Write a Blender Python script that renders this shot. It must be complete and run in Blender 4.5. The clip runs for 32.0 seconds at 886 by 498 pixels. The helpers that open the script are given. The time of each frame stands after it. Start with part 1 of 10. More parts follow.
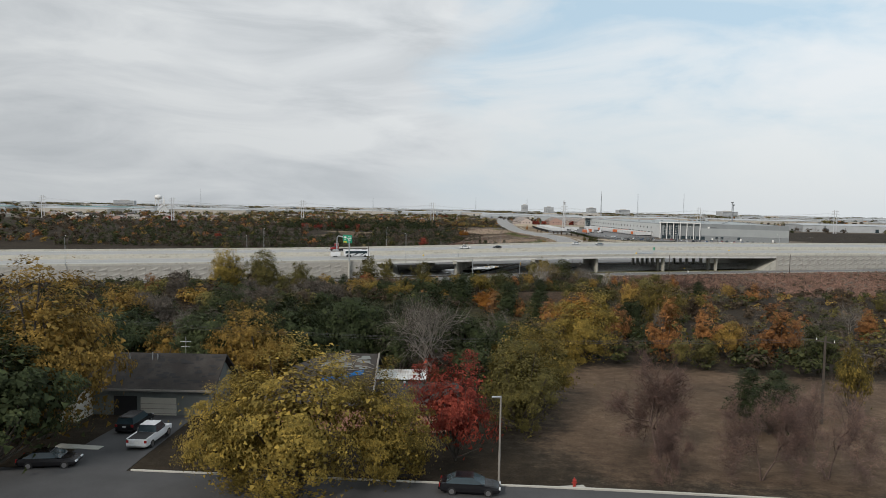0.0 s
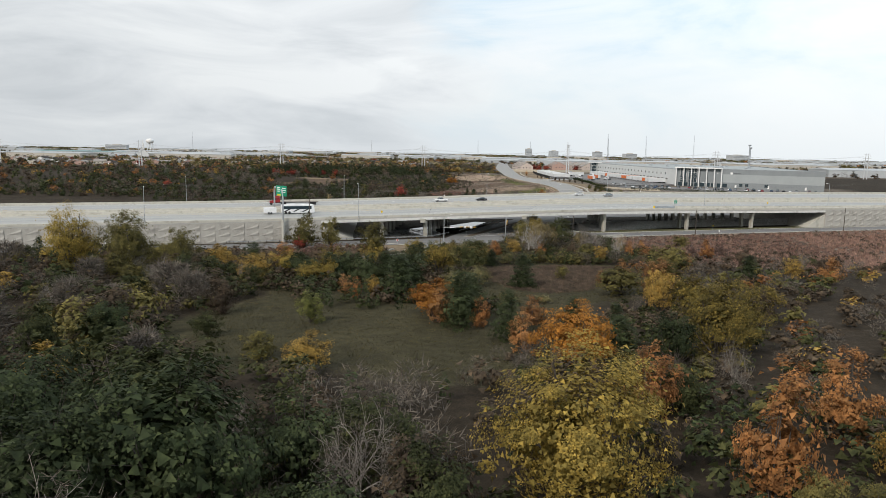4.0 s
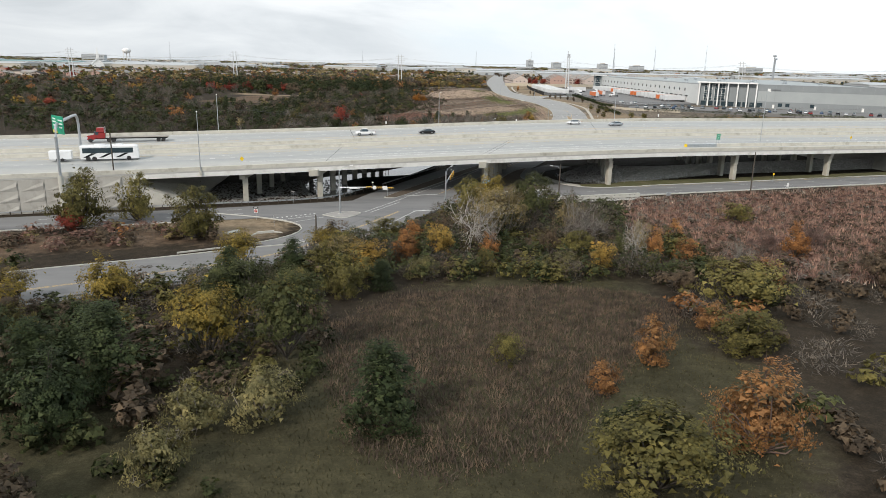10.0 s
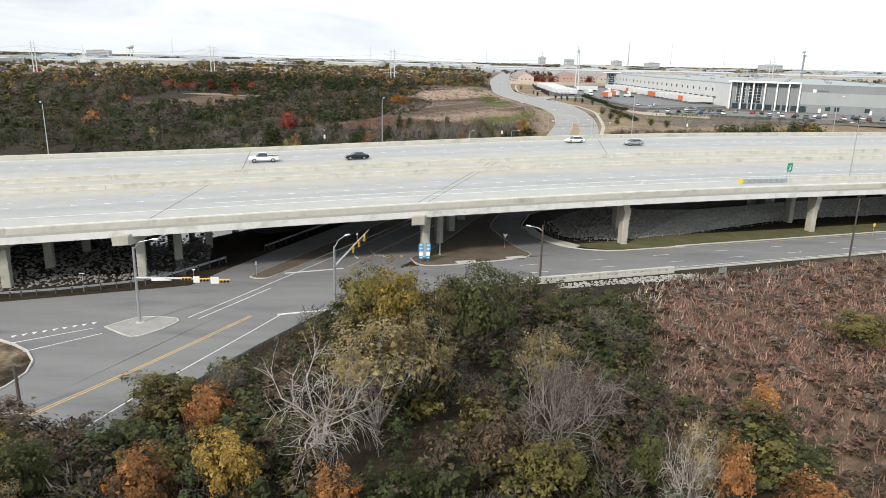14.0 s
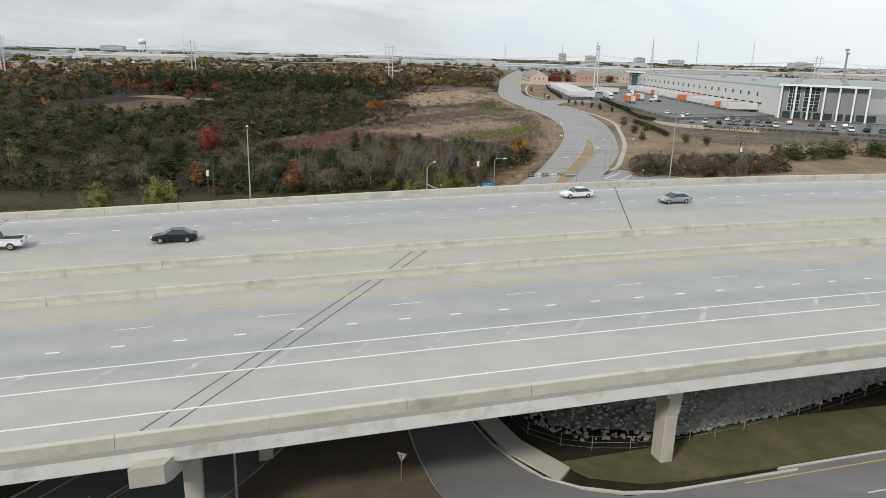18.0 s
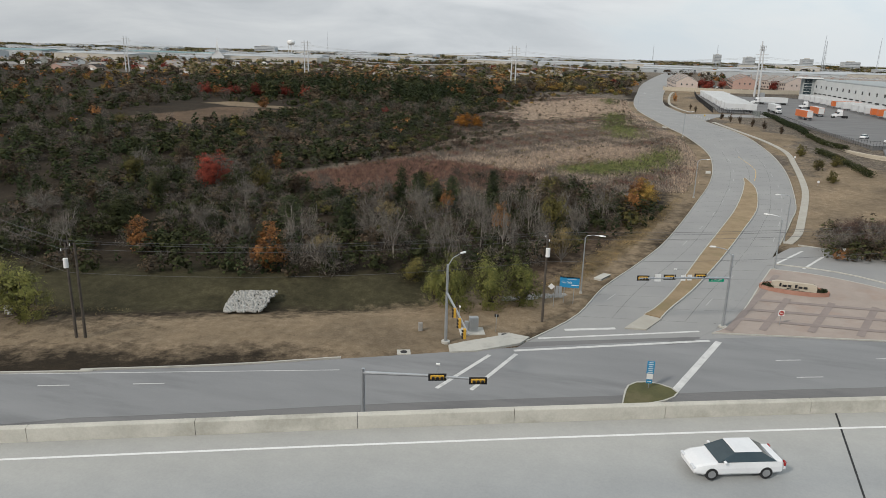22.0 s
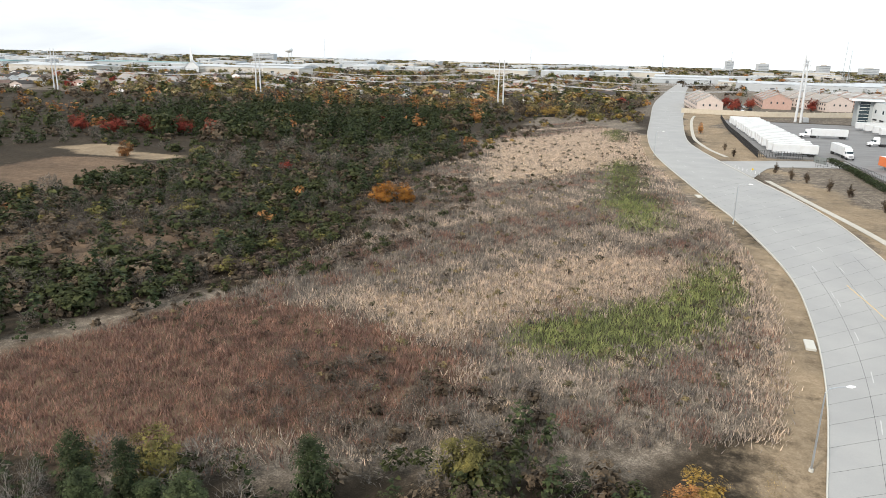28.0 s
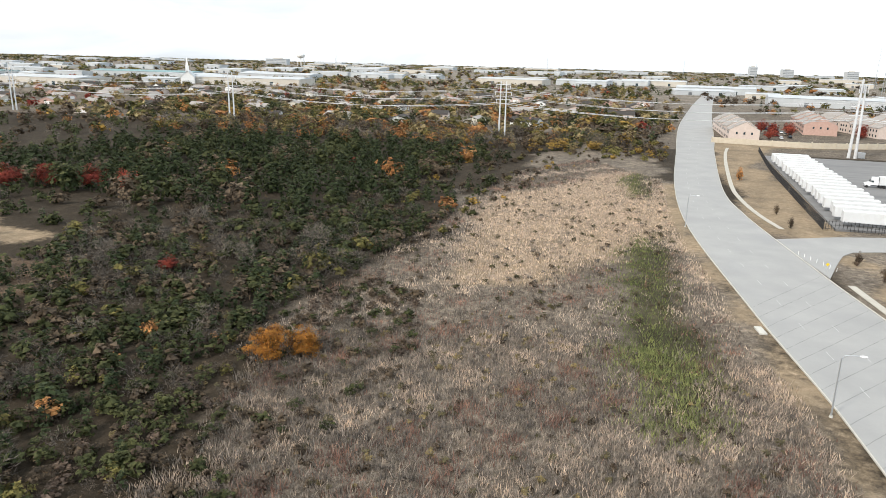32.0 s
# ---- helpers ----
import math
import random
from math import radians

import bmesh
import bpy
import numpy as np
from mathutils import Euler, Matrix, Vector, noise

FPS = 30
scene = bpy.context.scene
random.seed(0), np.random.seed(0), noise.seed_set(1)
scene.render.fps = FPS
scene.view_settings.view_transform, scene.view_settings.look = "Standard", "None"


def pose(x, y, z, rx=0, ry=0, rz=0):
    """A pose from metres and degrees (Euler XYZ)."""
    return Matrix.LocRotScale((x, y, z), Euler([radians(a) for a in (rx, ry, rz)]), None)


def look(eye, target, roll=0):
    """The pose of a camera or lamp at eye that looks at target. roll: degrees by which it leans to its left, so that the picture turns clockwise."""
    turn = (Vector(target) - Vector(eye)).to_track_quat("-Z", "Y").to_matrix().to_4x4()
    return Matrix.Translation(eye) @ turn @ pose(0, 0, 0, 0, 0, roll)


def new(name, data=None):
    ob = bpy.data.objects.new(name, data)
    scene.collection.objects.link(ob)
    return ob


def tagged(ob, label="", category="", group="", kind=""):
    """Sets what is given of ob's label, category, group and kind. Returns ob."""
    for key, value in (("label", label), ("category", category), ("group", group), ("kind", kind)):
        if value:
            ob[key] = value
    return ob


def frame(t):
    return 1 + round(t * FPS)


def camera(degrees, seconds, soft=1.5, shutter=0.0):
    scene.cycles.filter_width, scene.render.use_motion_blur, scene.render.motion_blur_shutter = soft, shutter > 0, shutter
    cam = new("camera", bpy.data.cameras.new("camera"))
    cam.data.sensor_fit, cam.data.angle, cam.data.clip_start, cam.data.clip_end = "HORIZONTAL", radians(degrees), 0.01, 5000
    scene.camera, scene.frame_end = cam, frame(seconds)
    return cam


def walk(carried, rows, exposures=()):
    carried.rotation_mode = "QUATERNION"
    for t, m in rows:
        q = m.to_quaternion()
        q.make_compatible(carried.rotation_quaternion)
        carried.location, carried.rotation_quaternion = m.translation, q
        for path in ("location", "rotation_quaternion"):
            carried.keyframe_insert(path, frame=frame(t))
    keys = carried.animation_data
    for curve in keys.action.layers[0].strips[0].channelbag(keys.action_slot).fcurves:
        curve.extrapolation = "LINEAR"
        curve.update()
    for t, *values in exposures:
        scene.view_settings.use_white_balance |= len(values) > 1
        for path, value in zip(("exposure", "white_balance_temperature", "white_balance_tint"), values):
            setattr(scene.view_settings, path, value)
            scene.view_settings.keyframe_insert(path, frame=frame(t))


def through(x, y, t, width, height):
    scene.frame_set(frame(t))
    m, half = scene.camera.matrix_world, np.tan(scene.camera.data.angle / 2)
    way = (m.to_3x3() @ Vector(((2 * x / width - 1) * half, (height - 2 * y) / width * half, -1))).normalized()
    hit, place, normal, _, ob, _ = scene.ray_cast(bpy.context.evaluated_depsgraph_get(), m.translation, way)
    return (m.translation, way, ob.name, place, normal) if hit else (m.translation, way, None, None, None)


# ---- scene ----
cam = camera(64.8, 32.0, soft=0.8)
METRES, EYE, TILT, LEAN, TURN = 545.0, 33.0, -3.5, -1.1, 0.0
ROWS = [
    (0.0, 0.0, 0.0, 0.0, -0.0, 0.0, -0.0),
    (0.5, 0.0035, 0.0168, 0.0008, 0.07, -2.87, -0.01),
    (1.0, 0.007, 0.0339, 0.0017, 0.13, -4.44, -0.0),
    (1.5, 0.0104, 0.0508, 0.0026, 0.19, -4.48, -0.0),
    (2.0, 0.0138, 0.0676, 0.0034, 0.22, -4.47, 0.03),
    (2.5, 0.0173, 0.0842, 0.0043, 0.27, -4.48, 0.03),
    (3.0, 0.0207, 0.1009, 0.0051, 0.29, -4.52, 0.0),
    (3.5, 0.024, 0.1177, 0.0059, 0.33, -4.53, 0.02),
    (5.5, 0.0367, 0.1798, 0.0087, 0.43, -4.56, 0.08),
    (6.0, 0.0402, 0.1956, 0.0095, 0.45, -4.56, 0.06),
    (6.5, 0.0437, 0.2113, 0.0102, 0.48, -4.54, 0.06),
    (7.0, 0.0471, 0.2269, 0.0109, 0.49, -4.55, 0.03),
    (7.5, 0.0504, 0.2427, 0.0117, 0.5, -4.55, 0.02),
    (8.0, 0.0538, 0.2584, 0.0123, 0.53, -4.56, 0.01),
    (8.5, 0.0569, 0.2731, 0.013, 0.5, -4.56, 0.02),
    (9.0, 0.0602, 0.2887, 0.0135, 0.5, -5.52, 0.02),
    (9.5, 0.0635, 0.304, 0.0141, 0.48, -10.63, -0.01),
    (10.0, 0.0669, 0.3197, 0.0152, 0.46, -11.49, -0.1),
    (10.5, 0.0703, 0.3352, 0.0159, 0.45, -11.54, -0.08),
    (11.0, 0.0737, 0.3507, 0.0165, 0.44, -11.57, -0.08),
    (11.5, 0.0772, 0.3662, 0.0171, 0.45, -11.6, -0.12),
    (12.0, 0.0806, 0.3816, 0.0177, 0.55, -11.62, -0.14),
    (12.5, 0.0841, 0.3974, 0.0185, 0.6, -11.65, -0.15),
    (13.0, 0.0874, 0.4133, 0.0194, 0.82, -11.69, -0.14),
    (13.5, 0.0908, 0.4292, 0.0203, 1.33, -11.69, -0.22),
    (14.0, 0.0941, 0.4452, 0.0214, 1.51, -11.75, -0.27),
    (14.5, 0.0973, 0.4612, 0.0224, 1.6, -11.79, -0.26),
    (16.5, 0.1096, 0.5226, 0.0268, 2.07, -11.96, -0.39),
    (17.0, 0.1125, 0.5382, 0.0278, 2.17, -11.98, -0.42),
    (17.5, 0.1153, 0.5536, 0.029, 2.7, -12.01, -0.48),
    (18.0, 0.1181, 0.5691, 0.0301, 3.17, -12.04, -0.54),
    (18.5, 0.1207, 0.5846, 0.0312, 4.0, -12.09, -0.61),
    (19.0, 0.1232, 0.5999, 0.0322, 5.81, -12.08, -0.75),
    (19.5, 0.1256, 0.6153, 0.0334, 7.78, -12.11, -0.86),
    (20.0, 0.1276, 0.6306, 0.0345, 10.04, -12.17, -1.04),
    (20.5, 0.1291, 0.6457, 0.0357, 12.29, -12.26, -1.22),
    (21.0, 0.1305, 0.6609, 0.0368, 13.75, -12.3, -1.28),
    (21.5, 0.1311, 0.676, 0.038, 14.3, -12.38, -1.34),
    (22.0, 0.1317, 0.6908, 0.039, 14.53, -12.18, -1.31),
    (22.5, 0.1319, 0.7059, 0.0398, 14.72, -11.85, -1.33),
    (23.0, 0.1317, 0.7208, 0.0407, 14.89, -11.82, -1.33),
    (23.5, 0.1313, 0.7358, 0.042, 14.95, -11.86, -1.31),
    (24.0, 0.131, 0.7507, 0.0437, 14.98, -11.89, -1.26),
    (24.5, 0.1305, 0.7658, 0.0456, 15.06, -11.92, -1.26),
    (25.0, 0.13, 0.781, 0.0473, 15.08, -11.9, -1.2),
    (25.5, 0.1293, 0.7961, 0.0491, 15.09, -11.89, -1.24),
    (27.5, 0.1278, 0.8539, 0.0588, 15.2, -11.81, -1.19),
    (28.0, 0.1273, 0.8678, 0.0616, 15.19, -11.77, -1.21),
    (28.5, 0.1267, 0.8818, 0.0644, 15.2, -11.79, -1.21),
    (29.0, 0.126, 0.8959, 0.0674, 15.2, -11.79, -1.22),
    (29.5, 0.1253, 0.9103, 0.0702, 15.22, -11.75, -1.23),
    (30.0, 0.1246, 0.9248, 0.0734, 15.26, -11.7, -1.19),
    (30.5, 0.1239, 0.9392, 0.0768, 15.27, -11.68, -1.18),
    (31.0, 0.1233, 0.9532, 0.08, 15.28, -11.68, -1.16),
    (31.5, 0.1227, 0.9672, 0.0833, 15.91, -11.63, -1.22),
    (32.0, 0.1221, 0.9812, 0.0868, 16.64, -11.58, -1.31),
]
walk(cam, [(t, pose(0, 0, EYE, TILT, LEAN, TURN) @ pose(METRES * x, METRES * y, METRES * z, 90 + pitch, roll, yaw)) for t, x, y, z, yaw, pitch, roll in ROWS],
     exposures=[(0.0, -0.25), (2.0, 0.0), (6.0, 0.1), (9.0, 0.2), (13.0, 0.58), (17.0, 0.28), (19.0, -0.14), (21.0, -0.20), (23.0, 0.06), (25.5, 0.58), (28.0, 0.72), (32.0, 0.78)])

# ---- world and sun ----
world = bpy.data.worlds.new("overcast_sky")
scene.world = world
world.use_nodes = True
wn = world.node_tree.nodes
wl = world.node_tree.links
wbg = wn["Background"]
sky = wn.new("ShaderNodeTexSky")
sky.sky_type = "NISHITA"
sky.sun_disc = False
SUN_AZ, SUN_EL = radians(213), radians(36)
sky.sun_elevation, sky.sun_rotation = SUN_EL, SUN_AZ
sky.air_density, sky.dust_density = 1.0, 1.5
wco = wn.new("ShaderNodeTexCoord")


def sky_noise(stretch, shift, scale, detail=8, twist=0.7):
    m = wn.new("ShaderNodeMapping")
    m.inputs["Scale"].default_value, m.inputs["Location"].default_value = stretch, shift
    n = wn.new("ShaderNodeTexNoise")
    n.inputs["Scale"].default_value, n.inputs["Detail"].default_value, n.inputs["Roughness"].default_value, n.inputs["Distortion"].default_value = scale, detail, 0.55, twist
    wl.new(wco.outputs["Generated"], m.inputs["Vector"])
    wl.new(m.outputs["Vector"], n.inputs["Vector"])
    return n.outputs["Fac"]


def sky_ramp(fac, stops):
    r = wn.new("ShaderNodeValToRGB")
    while len(r.color_ramp.elements) < len(stops):
        r.color_ramp.elements.new(0.5)
    for e, (at, c) in zip(r.color_ramp.elements, stops):
        e.position, e.color = at, (*c, 1)
    wl.new(fac, r.inputs["Fac"])
    return r.outputs["Color"]


def sky_mix(fac, a, b, mode="MIX"):
    m = wn.new("ShaderNodeMix")
    m.data_type, m.blend_type = "RGBA", mode
    for key, val in (("Factor", fac), ("A", a), ("B", b)):
        if isinstance(val, float):
            m.inputs[key].default_value = val
        elif isinstance(val, tuple):
            m.inputs[key].default_value = (*val, 1)
        else:
            wl.new(val, m.inputs[key])
    return m.outputs["Result"]


# a thick cloud sheet in the west, thin veil with blue rifts in the east
wgain = sky_mix(1.0, sky.outputs["Color"], (0.115, 0.115, 0.115), "MULTIPLY")
sheet = sky_ramp(sky_noise((1.6, 1.6, 6.5), (0.35, 0.1, 0.0), 2.2), [(0.34, (0.77, 0.82, 0.86)), (0.48, (0.92, 0.965, 1.0)), (0.62, (1.05, 1.09, 1.11))])
veil = sky_ramp(sky_noise((1.4, 1.4, 5.0), (0.1, 0.5, 0.2), 2.0), [(0.36, (0.68, 0.89, 1.05)), (0.50, (0.95, 1.05, 1.11)), (0.62, (1.08, 1.12, 1.14))])
veil = sky_mix(0.12, veil, wgain)
height_of = wn.new("ShaderNodeSeparateXYZ")
wl.new(wco.outputs["Generated"], height_of.inputs["Vector"])
veil = sky_mix(sky_ramp(height_of.outputs["Z"], [(0.0, (0.85, 0.85, 0.85)), (0.16, (0.0, 0.0, 0.0))]), veil, (1.0, 1.05, 1.075))
rise = wn.new("ShaderNodeVectorMath")
rise.operation = "DOT_PRODUCT"
rise.inputs[1].default_value = (1.0, 0.0, -0.35)
wl.new(wco.outputs["Generated"], rise.inputs[0])
edge = wn.new("ShaderNodeMath")
edge.operation = "MULTIPLY_ADD"
edge.inputs[1].default_value = 0.42
wl.new(sky_noise((2.2, 2.2, 5.0), (0.7, 0.2, 0.4), 1.8, 6, 0.4), edge.inputs[0])
wl.new(rise.outputs["Value"], edge.inputs[2])
wsky = sky_mix(sky_ramp(edge.outputs["Value"], [(0.15, (0, 0, 0)), (0.25, (1, 1, 1))]), sheet, veil)
# brighter towards the east; the sun lamp itself stands in the south-west
wdot = wn.new("ShaderNodeVectorMath")
wdot.operation = "DOT_PRODUCT"
wdot.inputs[1].default_value = (0.87, 0.35, 0.35)
wl.new(wco.outputs["Generated"], wdot.inputs[0])
wrange = wn.new("ShaderNodeMapRange")
wrange.inputs["From Min"].default_value, wrange.inputs["From Max"].default_value = -0.3, 0.8
wrange.inputs["To Min"].default_value, wrange.inputs["To Max"].default_value = 0.74, 1.04
wl.new(wdot.outputs["Value"], wrange.inputs["Value"])
wglow = wn.new("ShaderNodeMix")
wglow.data_type, wglow.blend_type = "RGBA", "MULTIPLY"
wglow.inputs["Factor"].default_value = 1.0
wsky = sky_mix(1.0, wsky, sky_ramp(height_of.outputs["Z"], [(0.0, (0.85, 0.855, 0.86)), (0.07, (0.92, 0.92, 0.92)), (0.2, (1.0, 1.0, 1.0))]), "MULTIPLY")
wl.new(wsky, wglow.inputs["A"])
wl.new(wrange.outputs["Result"], wglow.inputs["B"])
wl.new(wglow.outputs["Result"], wbg.inputs["Color"])
wbg.inputs["Strength"].default_value = 0.94
sun_data = bpy.data.lights.new("sun", "SUN")
sun_data.energy, sun_data.angle, sun_data.color = 2.5, radians(8), (1.0, 0.92, 0.83)
sun = new("sun", sun_data)
sun.matrix_world = look((0, 0, 300), (-math.sin(SUN_AZ) * 100, -math.cos(SUN_AZ) * 100, 300 - 100 * math.tan(SUN_EL)))

# ---- materials ----
def ramp(nt, stops, fac):
    r = nt.nodes.new("ShaderNodeValToRGB")
    el = r.color_ramp.elements
    while len(el) < len(stops):
        el.new(0.5)
    for e, (p, c) in zip(el, stops):
        e.position, e.color = p, (*c, 1)
    nt.links.new(fac, r.inputs["Fac"])
    return r.outputs["Color"]


def grain(nt, vec, scale, detail=4, rough=0.6, stretch=None):
    n = nt.nodes.new("ShaderNodeTexNoise")
    n.inputs["Scale"].default_value, n.inputs["Detail"].default_value, n.inputs["Roughness"].default_value = scale, detail, rough
    if stretch:
        m = nt.nodes.new("ShaderNodeMapping")
        m.inputs["Scale"].default_value = stretch
        m.inputs["Rotation"].default_value = (0, 0, radians(-19.3))
        nt.links.new(vec, m.inputs["Vector"])
        vec = m.outputs["Vector"]
    nt.links.new(vec, n.inputs["Vector"])
    return n.outputs["Fac"]


def blend(nt, fac, a, b, mode="MIX"):
    m = nt.nodes.new("ShaderNodeMix")
    m.data_type, m.blend_type = "RGBA", mode
    for key, val in (("Factor", fac), ("A", a), ("B", b)):
        if isinstance(val, (int, float)):
            m.inputs[key].default_value = val
        elif isinstance(val, tuple):
            m.inputs[key].default_value = (*val, 1)
        else:
            nt.links.new(val, m.inputs[key])
    return m.outputs["Result"]


def begin(name, rough=0.8, metal=0.0, spec=0.3):
    m = bpy.data.materials.new(name)
    m.use_nodes = True
    nt = m.node_tree
    b = nt.nodes["Principled BSDF"]
    b.inputs["Roughness"].default_value, b.inputs["Metallic"].default_value = rough, metal
    b.inputs["Specular IOR Level"].default_value = spec
    pos = nt.nodes.new("ShaderNodeNewGeometry")
    return m, nt, b, pos


def bump(nt, b, height, strength=0.3, dist=0.02):
    n = nt.nodes.new("ShaderNodeBump")
    n.inputs["Strength"].default_value, n.inputs["Distance"].default_value = strength, dist
    nt.links.new(height, n.inputs["Height"])
    nt.links.new(n.outputs["Normal"], b.inputs["Normal"])


def surface(name, dark, light, scale=1.0, fine=14.0, rough=0.8, metal=0.0, relief=0.2, stain=None, stain_scale=0.25, stretch=None, spec=0.3):
    """A surface with broad stains and fine grain between two shades."""
    m, nt, b, pos = begin(name, rough, metal, spec)
    p = pos.outputs["Position"]
    broad, small = grain(nt, p, scale, 5, 0.6, stretch), grain(nt, p, fine, 3, 0.7)
    c = ramp(nt, [(0.3, dark), (0.7, light)], broad)
    c = blend(nt, 0.35, c, ramp(nt, [(0.3, dark), (0.7, light)], small))
    if stain:
        f = ramp(nt, [(0.52, (0, 0, 0)), (0.72, (0.75, 0.75, 0.75))], grain(nt, p, stain_scale, 6, 0.65, stretch))
        c = blend(nt, f, c, stain)
    nt.links.new(c, b.inputs["Base Color"])
    if relief:
        bump(nt, b, small, relief)
    return m


def plain(name, colour, rough=0.5, metal=0.0, spec=0.4):
    k = 0.86
    return surface(name, tuple(v * k for v in colour), colour, 0.8, 9.0, rough, metal, 0.05, spec=spec)


def leaf(name, shades, through=0.25, patch=0.8):
    """Foliage: each leaf clump takes its own shade, each plant its own drift."""
    m, nt, b, pos = begin(name, 0.75, 0, 0.15)
    n = len(shades)
    c = ramp(nt, [(i / max(1, n - 1), s) for i, s in enumerate(shades)], pos.outputs["Random Per Island"])
    c = blend(nt, 0.2, c, shades[n // 2])
    oi = nt.nodes.new("ShaderNodeObjectInfo")
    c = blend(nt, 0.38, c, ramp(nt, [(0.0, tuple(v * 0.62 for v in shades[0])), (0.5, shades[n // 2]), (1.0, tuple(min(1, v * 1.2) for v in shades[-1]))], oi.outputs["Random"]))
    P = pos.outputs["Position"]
    # noise mottling, cool dark to warm bright, paints clump shading into the colour
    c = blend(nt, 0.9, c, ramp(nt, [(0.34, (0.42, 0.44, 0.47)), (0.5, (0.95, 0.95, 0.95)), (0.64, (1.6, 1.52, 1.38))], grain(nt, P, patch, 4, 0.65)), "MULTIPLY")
    nt.links.new(c, b.inputs["Base Color"])
    t = nt.nodes.new("ShaderNodeBsdfTranslucent")
    nt.links.new(c, t.inputs["Color"])
    mx = nt.nodes.new("ShaderNodeMixShader")
    mx.inputs["Fac"].default_value = through
    out = nt.nodes["Material Output"]
    nt.links.new(b.outputs["BSDF"], mx.inputs[1])
    nt.links.new(t.outputs["BSDF"], mx.inputs[2])
    nt.links.new(mx.outputs["Shader"], out.inputs["Surface"])
    return m


M = {}
dm, nt, db, pos = begin("deck_concrete", 0.7, 0, 0.45)
P = pos.outputs["Position"]
dot = nt.nodes.new("ShaderNodeVectorMath")
dot.operation = "DOT_PRODUCT"
dot.inputs[1].default_value = (-0.331, 0.944, 0)
nt.links.new(P, dot.inputs[0])
mr = nt.nodes.new("ShaderNodeMapRange")
mr.inputs["From Min"].default_value, mr.inputs["From Max"].default_value = 312.0, 368.0
nt.links.new(dot.outputs["Value"], mr.inputs["Value"])
tone = ramp(nt, [(0.0, (0.389, 0.382, 0.358)), (0.13, (0.381, 0.378, 0.358)), (0.20, (0.331, 0.336, 0.328)), (0.24, (0.298, 0.307, 0.307)), (0.27, (0.348, 0.349, 0.337)), (0.33, (0.314, 0.323, 0.320)), (0.40, (0.381, 0.370, 0.341)), (0.60, (0.389, 0.378, 0.341)), (0.72, (0.372, 0.365, 0.341)), (0.77, (0.314, 0.323, 0.320)), (0.82, (0.348, 0.349, 0.341)), (0.88, (0.306, 0.315, 0.315)), (0.95, (0.372, 0.370, 0.350))], mr.outputs["Result"])
tone = blend(nt, 0.4, tone, ramp(nt, [(0.3, (0.80, 0.81, 0.82)), (0.7, (1.12, 1.11, 1.09))], grain(nt, P, 0.12, 6, 0.65, (0.25, 2.2, 1))), "MULTIPLY")
tone = blend(nt, 0.3, tone, ramp(nt, [(0.35, (0.80, 0.81, 0.82)), (0.65, (1.12, 1.12, 1.12))], grain(nt, P, 0.35, 5, 0.7)), "MULTIPLY")
tone = blend(nt, 0.3, tone, ramp(nt, [(0.3, (0.8, 0.8, 0.8)), (0.7, (1.1, 1.1, 1.1))], grain(nt, P, 7, 3, 0.7)), "MULTIPLY")
nt.links.new(tone, db.inputs["Base Color"])
M["deck"] = dm
M["deckwhite"] = surface("fresh_white_paint", (0.62, 0.62, 0.61), (0.76, 0.76, 0.75), 1.2, 9.0, 0.7, 0, 0.05)
M["ghostwhite"] = surface("ghost_of_white_paint", (0.30, 0.30, 0.29), (0.44, 0.44, 0.43), 1.8, 7.0, 0.8, 0, 0.05, (0.60, 0.60, 0.58), 0.8)
M["barrier"] = surface("barrier_concrete", (0.40, 0.385, 0.34), (0.54, 0.52, 0.46), 0.5, 8.0, 0.85, 0, 0.15, (0.26, 0.25, 0.21), 0.35)
M["wallconcrete"] = surface("weathered_wall_concrete", (0.33, 0.315, 0.285), (0.43, 0.415, 0.38), 0.4, 8.0, 0.9, 0, 0.12, (0.22, 0.21, 0.19), 0.35)
M["girder"] = surface("girder_concrete", (0.55, 0.545, 0.52), (0.68, 0.675, 0.65), 0.4, 8.0, 0.85, 0, 0.1, (0.36, 0.35, 0.32), 0.3)
M["column"] = surface("column_concrete", (0.36, 0.34, 0.29), (0.46, 0.44, 0.38), 0.6, 9.0, 0.85, 0, 0.2, (0.26, 0.25, 0.22), 0.4)
M["asphalt"] = surface("grey_road_concrete", (0.135, 0.133, 0.133), (0.195, 0.193, 0.19), 0.15, 8.0, 0.88, 0, 0.12, (0.10, 0.10, 0.103), 0.1, (0.4, 1.8, 1))
M["roadmid"] = surface("blue_grey_road_concrete", (0.185, 0.188, 0.192), (0.25, 0.253, 0.255), 0.15, 8.0, 0.85, 0, 0.1, (0.14, 0.142, 0.146), 0.1, (0.4, 1.8, 1))
M["roadlight"] = surface("pale_road_concrete", (0.235, 0.235, 0.232), (0.31, 0.308, 0.298), 0.12, 7.0, 0.88, 0, 0.1, (0.25, 0.25, 0.25), 0.08)
M["oldroad"] = surface("old_asphalt", (0.05, 0.05, 0.052), (0.09, 0.09, 0.092), 0.2, 9.0, 0.9, 0, 0.2)
M["kerb"] = surface("kerb_concrete", (0.38, 0.37, 0.33), (0.50, 0.49, 0.45), 0.5, 8.0, 0.85, 0, 0.1, (0.27, 0.26, 0.23), 0.5)
M["white"] = surface("white_road_paint", (0.46, 0.46, 0.45), (0.66, 0.66, 0.64), 1.2, 9.0, 0.7, 0, 0.05, (0.40, 0.40, 0.39), 0.9)
